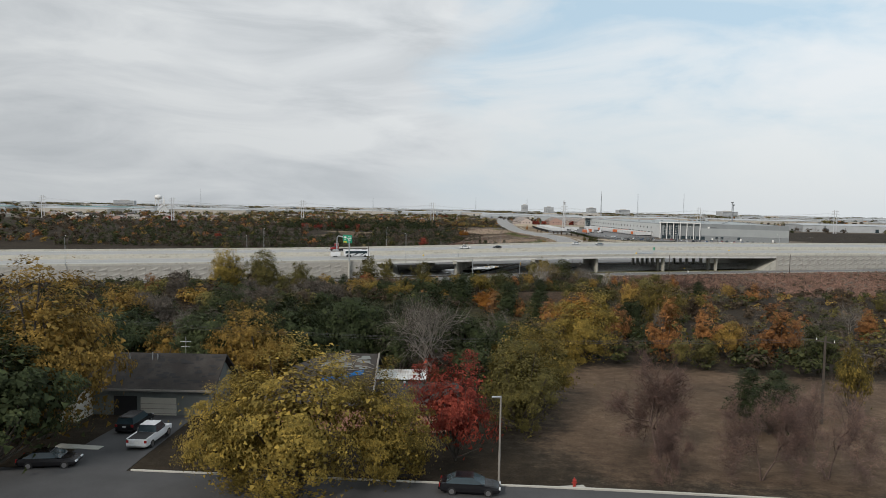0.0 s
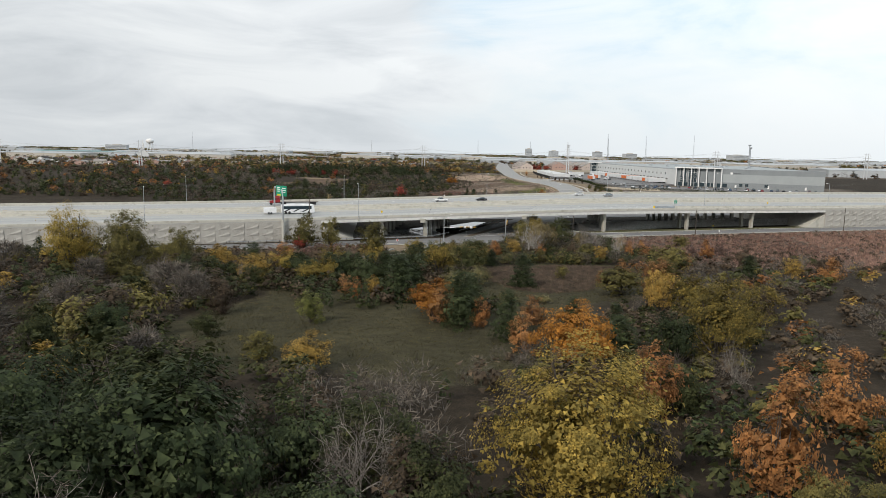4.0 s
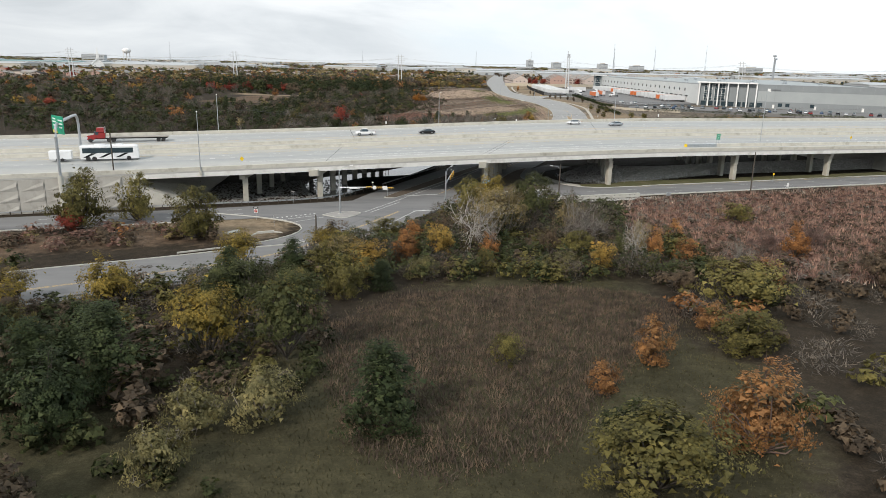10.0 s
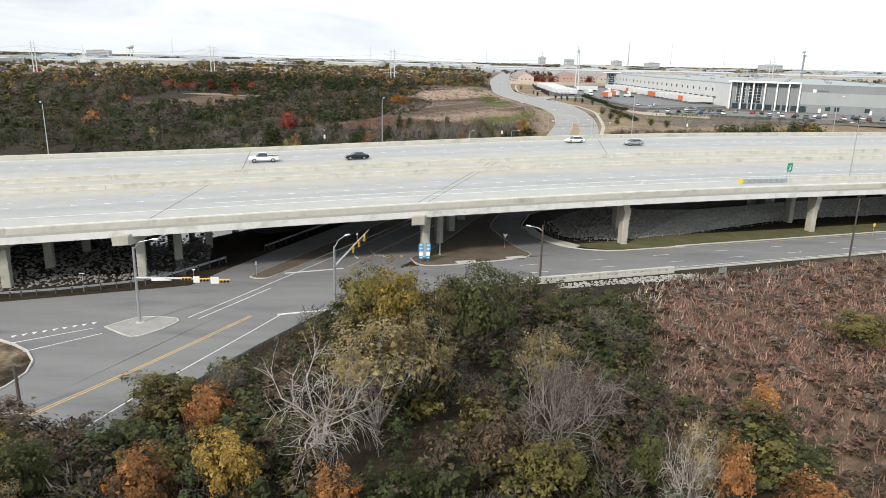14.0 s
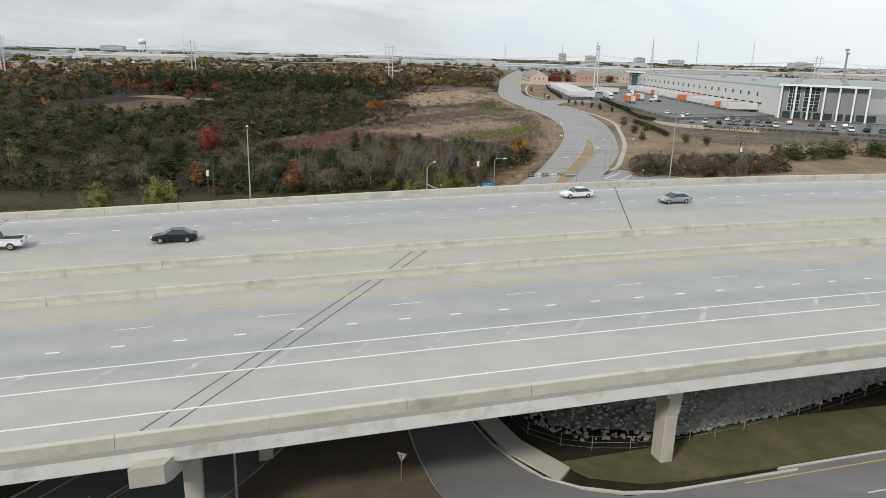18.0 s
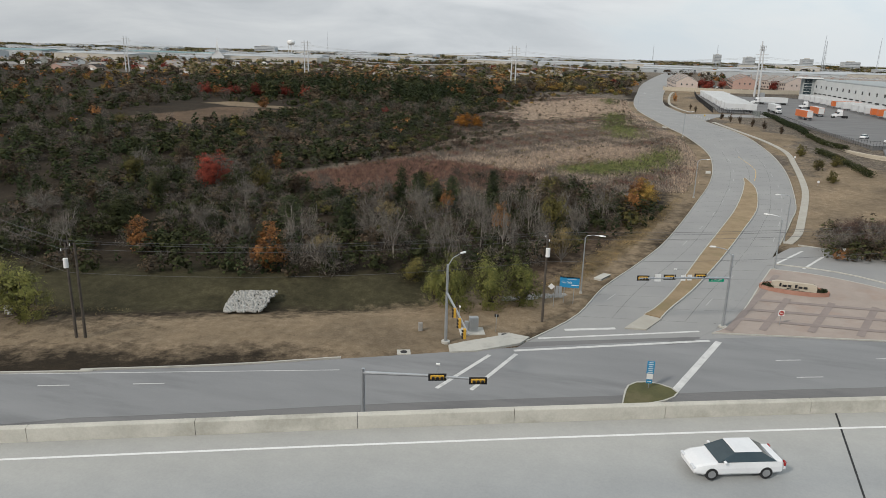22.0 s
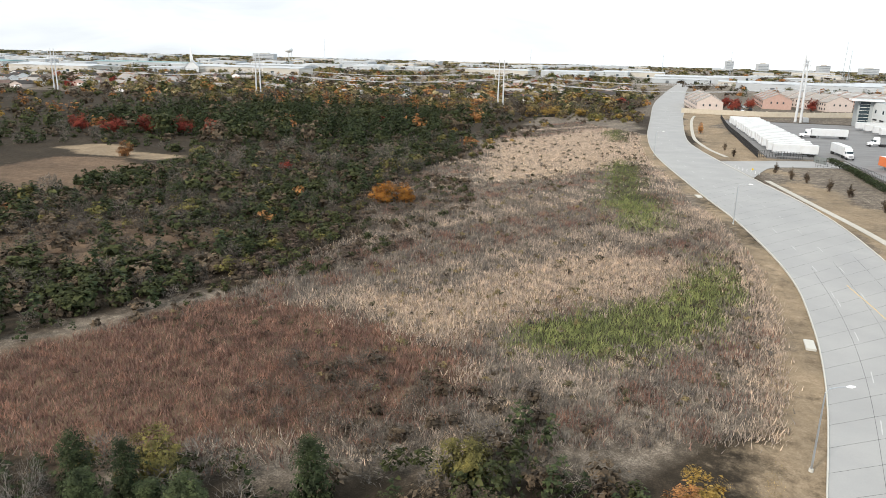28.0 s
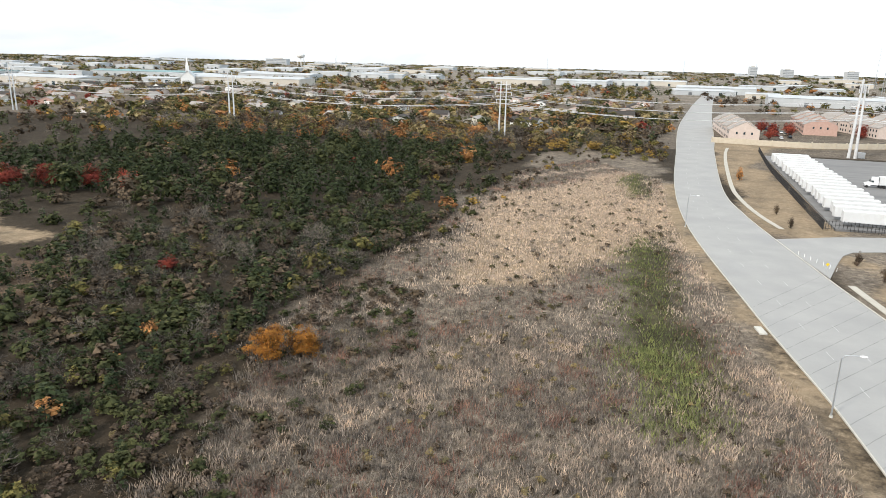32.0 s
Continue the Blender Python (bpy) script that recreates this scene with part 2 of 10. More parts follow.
M["yellow"] = surface("yellow_road_paint", (0.50, 0.33, 0.10), (0.62, 0.43, 0.16), 1.2, 9.0, 0.7, 0, 0.05, (0.38, 0.33, 0.24), 0.9)
M["black"] = plain("black_rubber", (0.02, 0.02, 0.021), 0.7)
M["steel"] = surface("galvanised_steel", (0.36, 0.38, 0.40), (0.48, 0.50, 0.52), 1.5, 12, 0.45, 0.7, 0.03)
M["wood"] = surface("weathered_pole_wood", (0.05, 0.042, 0.036), (0.10, 0.085, 0.07), 1.0, 12, 0.9, 0, 0.3)
M["bark"] = surface("bark", (0.05, 0.042, 0.036), (0.11, 0.095, 0.08), 1.5, 14, 0.95, 0, 0.4)
M["greybark"] = surface("grey_twig_bark", (0.16, 0.142, 0.125), (0.30, 0.272, 0.24), 1.0, 12, 0.95, 0, 0.3)
M["palebark"] = surface("pale_bark", (0.32, 0.295, 0.265), (0.50, 0.47, 0.43), 1.0, 12, 0.95, 0, 0.3)
M["brownbark"] = surface("brown_twig_bark", (0.09, 0.062, 0.05), (0.17, 0.12, 0.10), 1.0, 12, 0.95, 0, 0.3)
M["rock"] = surface("pale_riprap_rock", (0.22, 0.215, 0.20), (0.46, 0.45, 0.42), 0.9, 6, 0.9, 0, 0.3)
M["darkrock"] = surface("dark_riprap_rock", (0.12, 0.118, 0.11), (0.28, 0.275, 0.26), 0.9, 6, 0.9, 0, 0.3)
M["brick"] = surface("pink_brick", (0.30, 0.15, 0.11), (0.42, 0.24, 0.18), 0.8, 10, 0.9, 0, 0.2)
# Each side's sunlit brightness is put into its paint: west pale, front grey
M["whpale"] = surface("tilt_wall_lit_west", (0.50, 0.52, 0.52), (0.58, 0.60, 0.60), 0.15, 3, 0.8, 0, 0.03)
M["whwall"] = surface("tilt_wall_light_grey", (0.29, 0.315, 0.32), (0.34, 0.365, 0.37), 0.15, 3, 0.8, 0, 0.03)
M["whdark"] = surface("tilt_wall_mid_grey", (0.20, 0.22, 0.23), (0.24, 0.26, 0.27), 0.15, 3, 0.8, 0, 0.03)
M["roofwhite"] = surface("white_roof_membrane", (0.50, 0.52, 0.52), (0.60, 0.62, 0.62), 0.1, 2, 0.7, 0, 0.03)
# darker than the shingle itself: shade of the trees around is in the colour
M["shingle"] = surface("shade_toned_shingle", (0.030, 0.027, 0.025), (0.062, 0.056, 0.052), 0.6, 6, 0.95, 0, 0.4, (0.035, 0.03, 0.028), 0.5)
M["siding"] = surface("pale_siding", (0.46, 0.43, 0.37), (0.58, 0.55, 0.48), 0.4, 6, 0.85, 0, 0.1)
M["stonewall"] = surface("tan_masonry", (0.40, 0.35, 0.28), (0.52, 0.47, 0.38), 0.6, 8, 0.9, 0, 0.2)
M["paintwhite"] = plain("white_enamel", (0.78, 0.78, 0.77), 0.35)
M["silver"] = plain("silver_car_paint", (0.40, 0.42, 0.44), 0.25, 0.6)
M["carblack"] = plain("black_car_paint", (0.012, 0.012, 0.014), 0.2)
M["red"] = plain("red_paint", (0.36, 0.04, 0.03), 0.35)
M["orange"] = plain("orange_paint", (0.60, 0.16, 0.05), 0.45)
M["green"] = plain("green_sign_face", (0.0, 0.30, 0.17), 0.5)
M["blue"] = plain("blue_sign_face", (0.02, 0.24, 0.48), 0.5)
M["signyellow"] = plain("yellow_sign_face", (0.75, 0.52, 0.02), 0.5)
M["signal"] = plain("signal_yellow_paint", (0.62, 0.36, 0.05), 0.5)
M["water"] = surface("still_water", (0.03, 0.035, 0.03), (0.05, 0.055, 0.05), 0.3, 2, 0.06, 0, 0.02, spec=0.5)
M["glass"] = surface("dark_window_glass", (0.02, 0.035, 0.045), (0.04, 0.06, 0.07), 0.3, 2, 0.08, 0, 0.0, spec=0.6)
M["greenmetal"] = plain("teal_metal_roof", (0.14, 0.26, 0.27), 0.5)
M["palesteel"] = surface("pale_galvanised_steel", (0.46, 0.47, 0.48), (0.60, 0.61, 0.62), 1.0, 9, 0.55, 0.15, 0.03)
M["path"] = surface("pale_path_concrete", (0.32, 0.30, 0.26), (0.42, 0.40, 0.35), 0.5, 8, 0.9, 0, 0.1)
M["chrome"] = plain("alloy_metal", (0.5, 0.5, 0.51), 0.3, 0.9)

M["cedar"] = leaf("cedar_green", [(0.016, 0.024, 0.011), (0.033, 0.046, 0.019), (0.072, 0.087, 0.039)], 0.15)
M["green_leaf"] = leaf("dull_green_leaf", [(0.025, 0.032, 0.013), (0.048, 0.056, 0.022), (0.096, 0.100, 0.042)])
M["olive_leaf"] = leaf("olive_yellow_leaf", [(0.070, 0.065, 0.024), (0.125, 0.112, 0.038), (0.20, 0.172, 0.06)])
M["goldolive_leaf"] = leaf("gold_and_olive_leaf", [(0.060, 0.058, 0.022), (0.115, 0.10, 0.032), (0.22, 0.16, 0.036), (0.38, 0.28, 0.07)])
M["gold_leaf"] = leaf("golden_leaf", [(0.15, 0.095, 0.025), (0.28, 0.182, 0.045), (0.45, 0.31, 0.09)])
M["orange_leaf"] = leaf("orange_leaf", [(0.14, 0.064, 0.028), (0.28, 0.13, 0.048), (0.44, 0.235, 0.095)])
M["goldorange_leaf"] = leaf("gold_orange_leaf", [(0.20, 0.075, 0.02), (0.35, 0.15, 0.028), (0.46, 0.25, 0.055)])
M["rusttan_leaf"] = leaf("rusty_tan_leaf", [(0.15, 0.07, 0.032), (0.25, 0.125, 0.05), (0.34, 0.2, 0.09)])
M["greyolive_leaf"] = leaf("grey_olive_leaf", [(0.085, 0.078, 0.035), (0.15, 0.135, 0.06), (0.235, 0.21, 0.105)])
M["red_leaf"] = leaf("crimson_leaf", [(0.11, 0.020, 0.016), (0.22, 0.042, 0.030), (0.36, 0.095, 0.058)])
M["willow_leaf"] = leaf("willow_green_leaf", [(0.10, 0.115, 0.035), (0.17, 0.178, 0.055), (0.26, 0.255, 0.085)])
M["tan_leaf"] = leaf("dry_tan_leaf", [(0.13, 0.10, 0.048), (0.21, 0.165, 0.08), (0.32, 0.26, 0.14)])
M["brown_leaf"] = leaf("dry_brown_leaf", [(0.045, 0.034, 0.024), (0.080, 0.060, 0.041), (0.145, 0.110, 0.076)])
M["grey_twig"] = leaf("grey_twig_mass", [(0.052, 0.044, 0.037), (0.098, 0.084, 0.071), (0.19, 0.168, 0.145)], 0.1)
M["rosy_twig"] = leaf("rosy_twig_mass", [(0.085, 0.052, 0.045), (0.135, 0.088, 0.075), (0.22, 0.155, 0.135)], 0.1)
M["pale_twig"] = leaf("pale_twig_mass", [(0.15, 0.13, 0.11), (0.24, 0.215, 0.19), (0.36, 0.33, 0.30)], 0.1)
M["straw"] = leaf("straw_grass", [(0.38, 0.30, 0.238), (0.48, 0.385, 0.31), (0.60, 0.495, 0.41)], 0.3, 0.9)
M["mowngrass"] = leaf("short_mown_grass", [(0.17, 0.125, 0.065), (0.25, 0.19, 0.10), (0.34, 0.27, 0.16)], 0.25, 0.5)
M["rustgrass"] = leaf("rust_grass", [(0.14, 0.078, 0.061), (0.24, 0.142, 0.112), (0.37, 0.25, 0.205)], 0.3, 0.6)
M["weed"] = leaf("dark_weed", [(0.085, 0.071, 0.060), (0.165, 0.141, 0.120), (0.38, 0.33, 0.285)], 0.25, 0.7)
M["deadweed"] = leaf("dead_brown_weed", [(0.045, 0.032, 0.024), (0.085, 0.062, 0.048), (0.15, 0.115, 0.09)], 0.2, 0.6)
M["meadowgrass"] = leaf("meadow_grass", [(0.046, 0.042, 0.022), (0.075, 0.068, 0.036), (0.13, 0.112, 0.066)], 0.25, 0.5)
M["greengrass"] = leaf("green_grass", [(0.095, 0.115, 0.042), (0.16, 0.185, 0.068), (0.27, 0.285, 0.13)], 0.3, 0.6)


# ---- mesh helpers ----
class Mesh:
    def __init__(self):
        self.v, self.f = [], []

    def add(self, verts, faces):
        o = len(self.v)
        self.v += [tuple(p) for p in verts]
        self.f += [tuple(i + o for i in f) for f in faces]
        return self

    def box(self, x, y, z, sx, sy, sz, turn=0.0, c=0.0, top=1.0):
        """A box by its base centre, its edges cut by c, its top scaled."""
        cs, sn = math.cos(radians(turn)), math.sin(radians(turn))
        hx, hy = sx / 2, sy / 2
        c = min(c, hx * 0.45, hy * 0.45, sz * 0.45)
        rings = []
        lev = [(0, 1.0, c), (sz, top, c)] if not c else [(0, 1.0, c), (c, 1.0, 0), (sz - c, top, 0), (sz, top, c)]
        for lz, k, inset in lev:
            ax, ay = hx * k - inset, hy * k - inset
            if c:
                d = c if not inset else 0
                ring = [(-ax + d, -ay), (ax - d, -ay), (ax, -ay + d), (ax, ay - d), (ax - d, ay), (-ax + d, ay), (-ax, ay - d), (-ax, -ay + d)] if not inset else [(-ax, -ay), (ax, -ay), (ax, -ay), (ax, ay), (ax, ay), (-ax, ay), (-ax, ay), (-ax, -ay)]
            else:
                ring = [(-ax, -ay), (ax, -ay), (ax, ay), (-ax, ay)]
            rings.append([(x + px * cs - py * sn, y + px * sn + py * cs, z + lz) for px, py in ring])
        return self.loft(rings)

    def loft(self, rings, caps=True, closed=True):
        n = len(rings[0])
        faces = []
        for i in range(len(rings) - 1):
            for j in range(n if closed else n - 1):
                k = (j + 1) % n
                faces.append((i * n + j, i * n + k, (i + 1) * n + k, (i + 1) * n + j))
        if caps:
            faces.append(tuple(reversed(range(n))))
            faces.append(tuple((len(rings) - 1) * n + j for j in range(n)))
        return self.add([p for r in rings for p in r], faces)

    def tube(self, pts, r0, r1=None, n=8):
        """A round bar through pts, from radius r0 to r1."""
        r1 = r0 if r1 is None else r1
        rings = []
        for i, p in enumerate(pts):
            a, b = Vector(pts[max(0, i - 1)]), Vector(pts[min(len(pts) - 1, i + 1)])
            d = (b - a).normalized()
            s = d.cross(Vector((0.31, 0.95, 0.05)) if abs(d.z) > 0.8 else Vector((0, 0, 1))).normalized()
            t = s.cross(d)
            r = r0 + (r1 - r0) * i / (len(pts) - 1)
            rings.append([Vector(p) + (s * math.cos(2 * math.pi * k / n) + t * math.sin(2 * math.pi * k / n)) * r for k in range(n)])
        return self.loft(rings)

    def prism(self, poly, z0, z1):
        return self.loft([[(x, y, z0) for x, y in poly], [(x, y, z1) for x, y in poly]])

    def data(self, name, mat, smooth=False):
        me = bpy.data.meshes.new(name)
        me.from_pydata(self.v, [], self.f)
        me.materials.append(mat)
        if smooth:
            me.polygons.foreach_set("use_smooth", [True] * len(me.polygons))
        me.update()
        return me


def part(name, mesh, mat, parent=None, label="", smooth=False, kind=""):
    ob = new(name, mesh.data(name, mat, smooth) if isinstance(mesh, Mesh) else mesh)
    if parent is not None:
        ob.parent = parent
    return tagged(ob, label=label, kind=kind)


def thing(name, label, category, m=None, group="", kind=""):
    ob = new(name)
    ob.empty_display_size = 0.3
    if m is not None:
        ob.matrix_basis = m
    return tagged(ob, label, category, group, kind)


def soup(name, verts, faces, mat):
    """One mesh of many alike pieces from number arrays: verts (n, 3), faces (m, 3 or 4)."""
    me = bpy.data.meshes.new(name)
    verts, faces = np.asarray(verts, np.float32), np.asarray(faces, np.int32)
    k = faces.shape[1]
    me.vertices.add(len(verts))
    me.vertices.foreach_set("co", verts.ravel())
    me.loops.add(faces.size)
    me.loops.foreach_set("vertex_index", faces.ravel())
    me.polygons.add(len(faces))
    me.polygons.foreach_set("loop_start", np.arange(0, faces.size, k, dtype=np.int32))
    me.update(calc_edges=True)
    me.materials.append(mat)
    return me


# ---- the plan: heights and the freeway's frame ----
HX = [-300, 0, 55, 100, 140, 190, 230, 252, 275, 290, 310, 330, 345, 460, 480, 520, 560, 600, 630, 700, 1000, 9000]
HZ = [14, 11.5, 10.3, 7.5, 5.5, 4, 2.5, 1.3, 0, -0.5, -0.5, -0.2, 0, 0, 0.5, 2, 3.8, 6, 7, 7.3, 8, 8]
GY = np.arange(-200, 1101, 5.0)
GZ = np.convolve(np.pad(np.interp(GY, HX, HZ), 2, mode="edge"), [0.1, 0.2, 0.4, 0.2, 0.1], "valid")


def height(y):
    return float(np.interp(y, GY, GZ))


CU, SU = 0.944, 0.331


def xy(u, v):
    return CU * u - SU * v, SU * u + CU * v


DU = [-900, -400, -30, 50, 100, 150, 190, 220, 260, 310, 400, 1100]
DZ = [2, 5.5, 6.9, 7.4, 8.1, 9.1, 9.8, 10.0, 9.6, 9.3, 9.0, 5.5]
AU = np.arange(-900, 1101, 10.0)
AZ = np.convolve(np.pad(np.interp(AU, DU, DZ), 3, mode="edge"), np.ones(7) / 7, "valid")


def deck(u, v):
    # the banking grows towards the east
    bank_k = 0.044 + 0.026 * min(1.0, max(0.0, (u - 140) / 110))
    return float(np.interp(u, AU, AZ)) + bank_k * (v - 326)


def on_deck(u, v, dz=0.0):
    x, y = xy(u, v)
    return x, y, deck(u, v) + dz


ALONG = math.degrees(math.atan2(SU, CU))

# ---- ground ----
def inside(px, py, poly):
    """Which of the points lie in the polygon."""
    hit = np.zeros(px.shape, bool)
    for (x0, y0), (x1, y1) in zip(poly, poly[1:] + poly[:1]):
        cross = ((y0 > py) != (y1 > py)) & (px < (x1 - x0) * (py - y0) / (y1 - y0 + 1e-9) + x0)
        hit ^= cross
    return hit


def wobble(px, py, size, amount, shift=0.0):
    return amount * (np.sin(px / size + shift) * np.cos(py / (size * 1.3) + 2.1 * shift) + 0.5 * np.sin(px / (size * 0.37) - py / (size * 0.45) + shift))


gx = np.concatenate([np.linspace(-4700, -900, 20), np.linspace(-800, -260, 14), np.arange(-240, 321, 4.0), np.linspace(340, 900, 14), np.linspace(1000, 4700, 20)])
gy = np.concatenate([np.linspace(-1500, -220, 8), np.arange(-200, 540, 5.0), np.arange(540, 720, 2.5), np.arange(720, 1101, 5.0), np.linspace(1200, 4700, 24)])
PX, PY = np.meshgrid(gx, gy)
PZ = np.interp(PY, GY, GZ)
# the drainage channel north of the frontage road, and the creek bed under the west spans
chan = np.clip(1 - np.abs(PY - (463 + 0.33 * (PX - 45))) / 7, 0, 1) * (PX < 52) * (PX > -120)
PZ -= 1.6 * chan
creek_x = 14 + 0.45 * (PY - 352)
PZ -= 2.2 * np.clip(1.6 - np.abs(PX - creek_x) / 5, 0, 1) * np.clip(1.5 - np.abs(PY - 372) / 26, 0, 1) * 0.8
WX, WY = PX + wobble(PX, PY, 13, 5), PY + wobble(PX, PY, 17, 5, 1.7)
FX, FY = PX + wobble(PX, PY, 4, 1.3), PY + wobble(PX, PY, 5, 1.3, 1.7)
straw = inside(FX, FY, [(23, 566), (36, 569), (43, 567), (49, 577), (60, 593), (69, 598), (81, 597), (82, 589), (73, 575), (64, 573), (58, 566), (54, 556), (44, 553), (42, 560)])
straw |= inside(WX, WY, [(30, 660), (52, 668), (64, 735), (56, 790), (28, 760), (22, 700)])
straw |= inside(WX, WY, [(26, 673), (52, 674), (69, 692), (66, 760), (61, 830), (44, 800), (32, 729)])
straw |= inside(WX, WY, [(-112, 658), (-66, 650), (-62, 662), (-106, 672)])
mown = inside(FX, FY, [(-30, 301), (-6, 300), (4, 299), (7, 304), (5, 310), (-4, 314.5), (-34, 308)])
verge = inside(WX, WY, [(-60, 405), (20, 434), (60, 449), (66, 462), (48, 458), (20, 449), (-30, 430)])
mown |= inside(WX, WY, [(96, 500), (112, 500), (116, 540), (122, 590), (128, 640), (110, 720), (118, 735), (112, 900), (96, 880), (92, 790), (108, 690), (114, 620), (112, 570)])
mown |= inside(WX, WY, [(94, 880), (116, 890), (124, 938), (240, 975), (240, 990), (100, 952), (90, 930)])
mown |= inside(WX, WY, [(110, 490), (330, 560), (330, 600), (150, 560), (132, 600), (120, 560)])
mown |= inside(PX, PY, [(82, 520), (90, 530), (96, 555), (98, 595), (92, 640), (80, 720), (78, 800), (69, 800), (71, 730), (86, 645), (91, 600), (89, 565), (84, 540)])
rust = inside(FX, FY, [(-8, 528), (2, 545), (10, 555), (15, 561), (27, 562), (43, 557), (54, 552), (56, 544), (49, 538), (42, 532), (34, 524), (26, 521), (10, 520)])
rust |= inside(WX, WY, [(-44, 560), (-6, 565), (0, 590), (-20, 596), (-44, 585)])
rust |= inside(WX, WY, [(70, 300), (70, 330), (84, 342), (112, 354), (200, 384), (260, 400), (260, 290), (120, 270), (84, 280)])
rust |= inside(FX, FY, [(17, 100), (14, 80), (10, 62), (20, 57), (60, 52), (110, 45), (112, 98), (62, 106), (30, 116), (20, 112)])
rust |= inside(WX, WY, [(-110, 600), (-60, 590), (-35, 640), (-100, 652)])
rust |= inside(WX, WY, [(-90, 285), (-12, 306), (-2, 294), (-30, 280), (-80, 262)])
rust |= inside(FX, FY, [(66, 466), (80, 500), (90, 540), (84, 544), (71, 512), (56, 470)])
mown |= verge
mown |= inside(PX, PY, [(55, 452), (63, 453), (68, 463), (76, 488), (82, 506), (91, 537), (86, 541), (77, 514), (70, 494), (63, 474), (58, 466)])
mown |= inside(FX, FY, [(40, 70), (62, 60), (112, 52), (112, 74), (62, 80)])
rust &= ~mown
green = inside(WX, WY, [(-20, 150), (30, 175), (12, 225), (-22, 245), (-30, 190)])
green |= inside(FX, FY, [(58, 565), (70, 572), (82, 590), (88, 608), (92, 606), (92, 586), (85, 572), (78, 564), (70, 555), (60, 558)])
green |= inside(FX, FY, [(56, 813), (66, 818), (75, 664), (80, 621), (79, 612), (70, 618), (65, 660), (62, 740)])
green |= inside(WX, WY, [(-22, 160), (28, 150), (46, 178), (40, 205), (64, 215), (68, 250), (62, 274), (30, 270), (18, 240), (14, 212), (4, 196), (-8, 225), (-24, 215)])
green |= inside(WX, WY, [(40, 235), (66, 240), (70, 280), (40, 285), (28, 255)])
green |= inside(FX, FY, [(-90, 428), (20, 452), (52, 463), (60, 471), (50, 475), (20, 467), (-90, 446)])
zone = np.zeros((PX.size, 4), np.float32)
for k, z in enumerate((straw | mown, green, rust)):
    zs = z.astype(np.float32)
    for _ in range(2):
        zs[1:-1, 1:-1] = (zs[1:-1, 1:-1] * 2 + zs[:-2, 1:-1] + zs[2:, 1:-1] + zs[1:-1, :-2] + zs[1:-1, 2:]) / 6
    zone[:, k] = zs.ravel()
far = np.clip((np.hypot(PX - 40, PY - 500) - 700) / 500, 0, 1)
zone[:, 3] = far.ravel()
nx, ny = len(gx), len(gy)
idx = np.arange(nx * ny).reshape(ny, nx)
quads = np.stack([idx[:-1, :-1], idx[:-1, 1:], idx[1:, 1:], idx[1:, :-1]], -1).reshape(-1, 4)

gm, nt, gb, pos = begin("field_ground", 0.95, 0, 0.1)
P = pos.outputs["Position"]
at = nt.nodes.new("ShaderNodeAttribute")
at.attribute_name = "zone"
sep = nt.nodes.new("ShaderNodeSeparateColor")
nt.links.new(at.outputs["Color"], sep.inputs["Color"])
n1, n2, n3 = grain(nt, P, 0.09, 6, 0.65), grain(nt, P, 0.7, 5, 0.7), grain(nt, P, 5.0, 4, 0.75)
mixn = blend(nt, 0.5, n2, n3)
# leaf litter, darkened below its own tone: the woods' shade is painted in
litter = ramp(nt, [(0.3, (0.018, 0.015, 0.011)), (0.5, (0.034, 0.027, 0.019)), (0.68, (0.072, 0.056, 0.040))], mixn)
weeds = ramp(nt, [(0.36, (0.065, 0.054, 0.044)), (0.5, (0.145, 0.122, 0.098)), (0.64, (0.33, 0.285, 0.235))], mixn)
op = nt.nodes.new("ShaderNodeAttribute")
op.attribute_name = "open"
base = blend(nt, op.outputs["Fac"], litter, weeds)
tan = ramp(nt, [(0.3, (0.135, 0.102, 0.067)), (0.5, (0.222, 0.172, 0.117)), (0.7, (0.345, 0.278, 0.20))], mixn)
grn = ramp(nt, [(0.3, (0.028, 0.026, 0.015)), (0.5, (0.052, 0.048, 0.027)), (0.7, (0.10, 0.088, 0.052))], mixn)
rst = ramp(nt, [(0.3, (0.065, 0.044, 0.031)), (0.5, (0.118, 0.082, 0.056)), (0.7, (0.21, 0.155, 0.108))], mixn)
ctown = ramp(nt, [(0.35, (0.09, 0.078, 0.062)), (0.5, (0.16, 0.14, 0.115)), (0.62, (0.26, 0.24, 0.21))], n1)
n4 = grain(nt, P, 0.28, 6, 0.7)
rough_edge = lambda s: ramp(nt, [(0.42, (0, 0, 0)), (0.58, (1, 1, 1))], blend(nt, 0.62, s, blend(nt, 0.4, n4, n2)))
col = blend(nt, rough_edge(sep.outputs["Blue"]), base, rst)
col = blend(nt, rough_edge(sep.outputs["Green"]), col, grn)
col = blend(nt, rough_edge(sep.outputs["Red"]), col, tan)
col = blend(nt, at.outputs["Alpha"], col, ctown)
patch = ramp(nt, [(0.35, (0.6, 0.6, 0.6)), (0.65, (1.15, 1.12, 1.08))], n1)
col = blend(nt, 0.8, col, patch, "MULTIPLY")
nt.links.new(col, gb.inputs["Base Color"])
bump(nt, gb, n3, 0.6, 0.15)
me = soup("ground", np.stack([PX, PY, PZ], -1).reshape(-1, 3), quads, gm)
za = me.attributes.new("zone", "FLOAT_COLOR", "POINT")
za.data.foreach_set("color", zone.ravel())
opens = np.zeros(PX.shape)
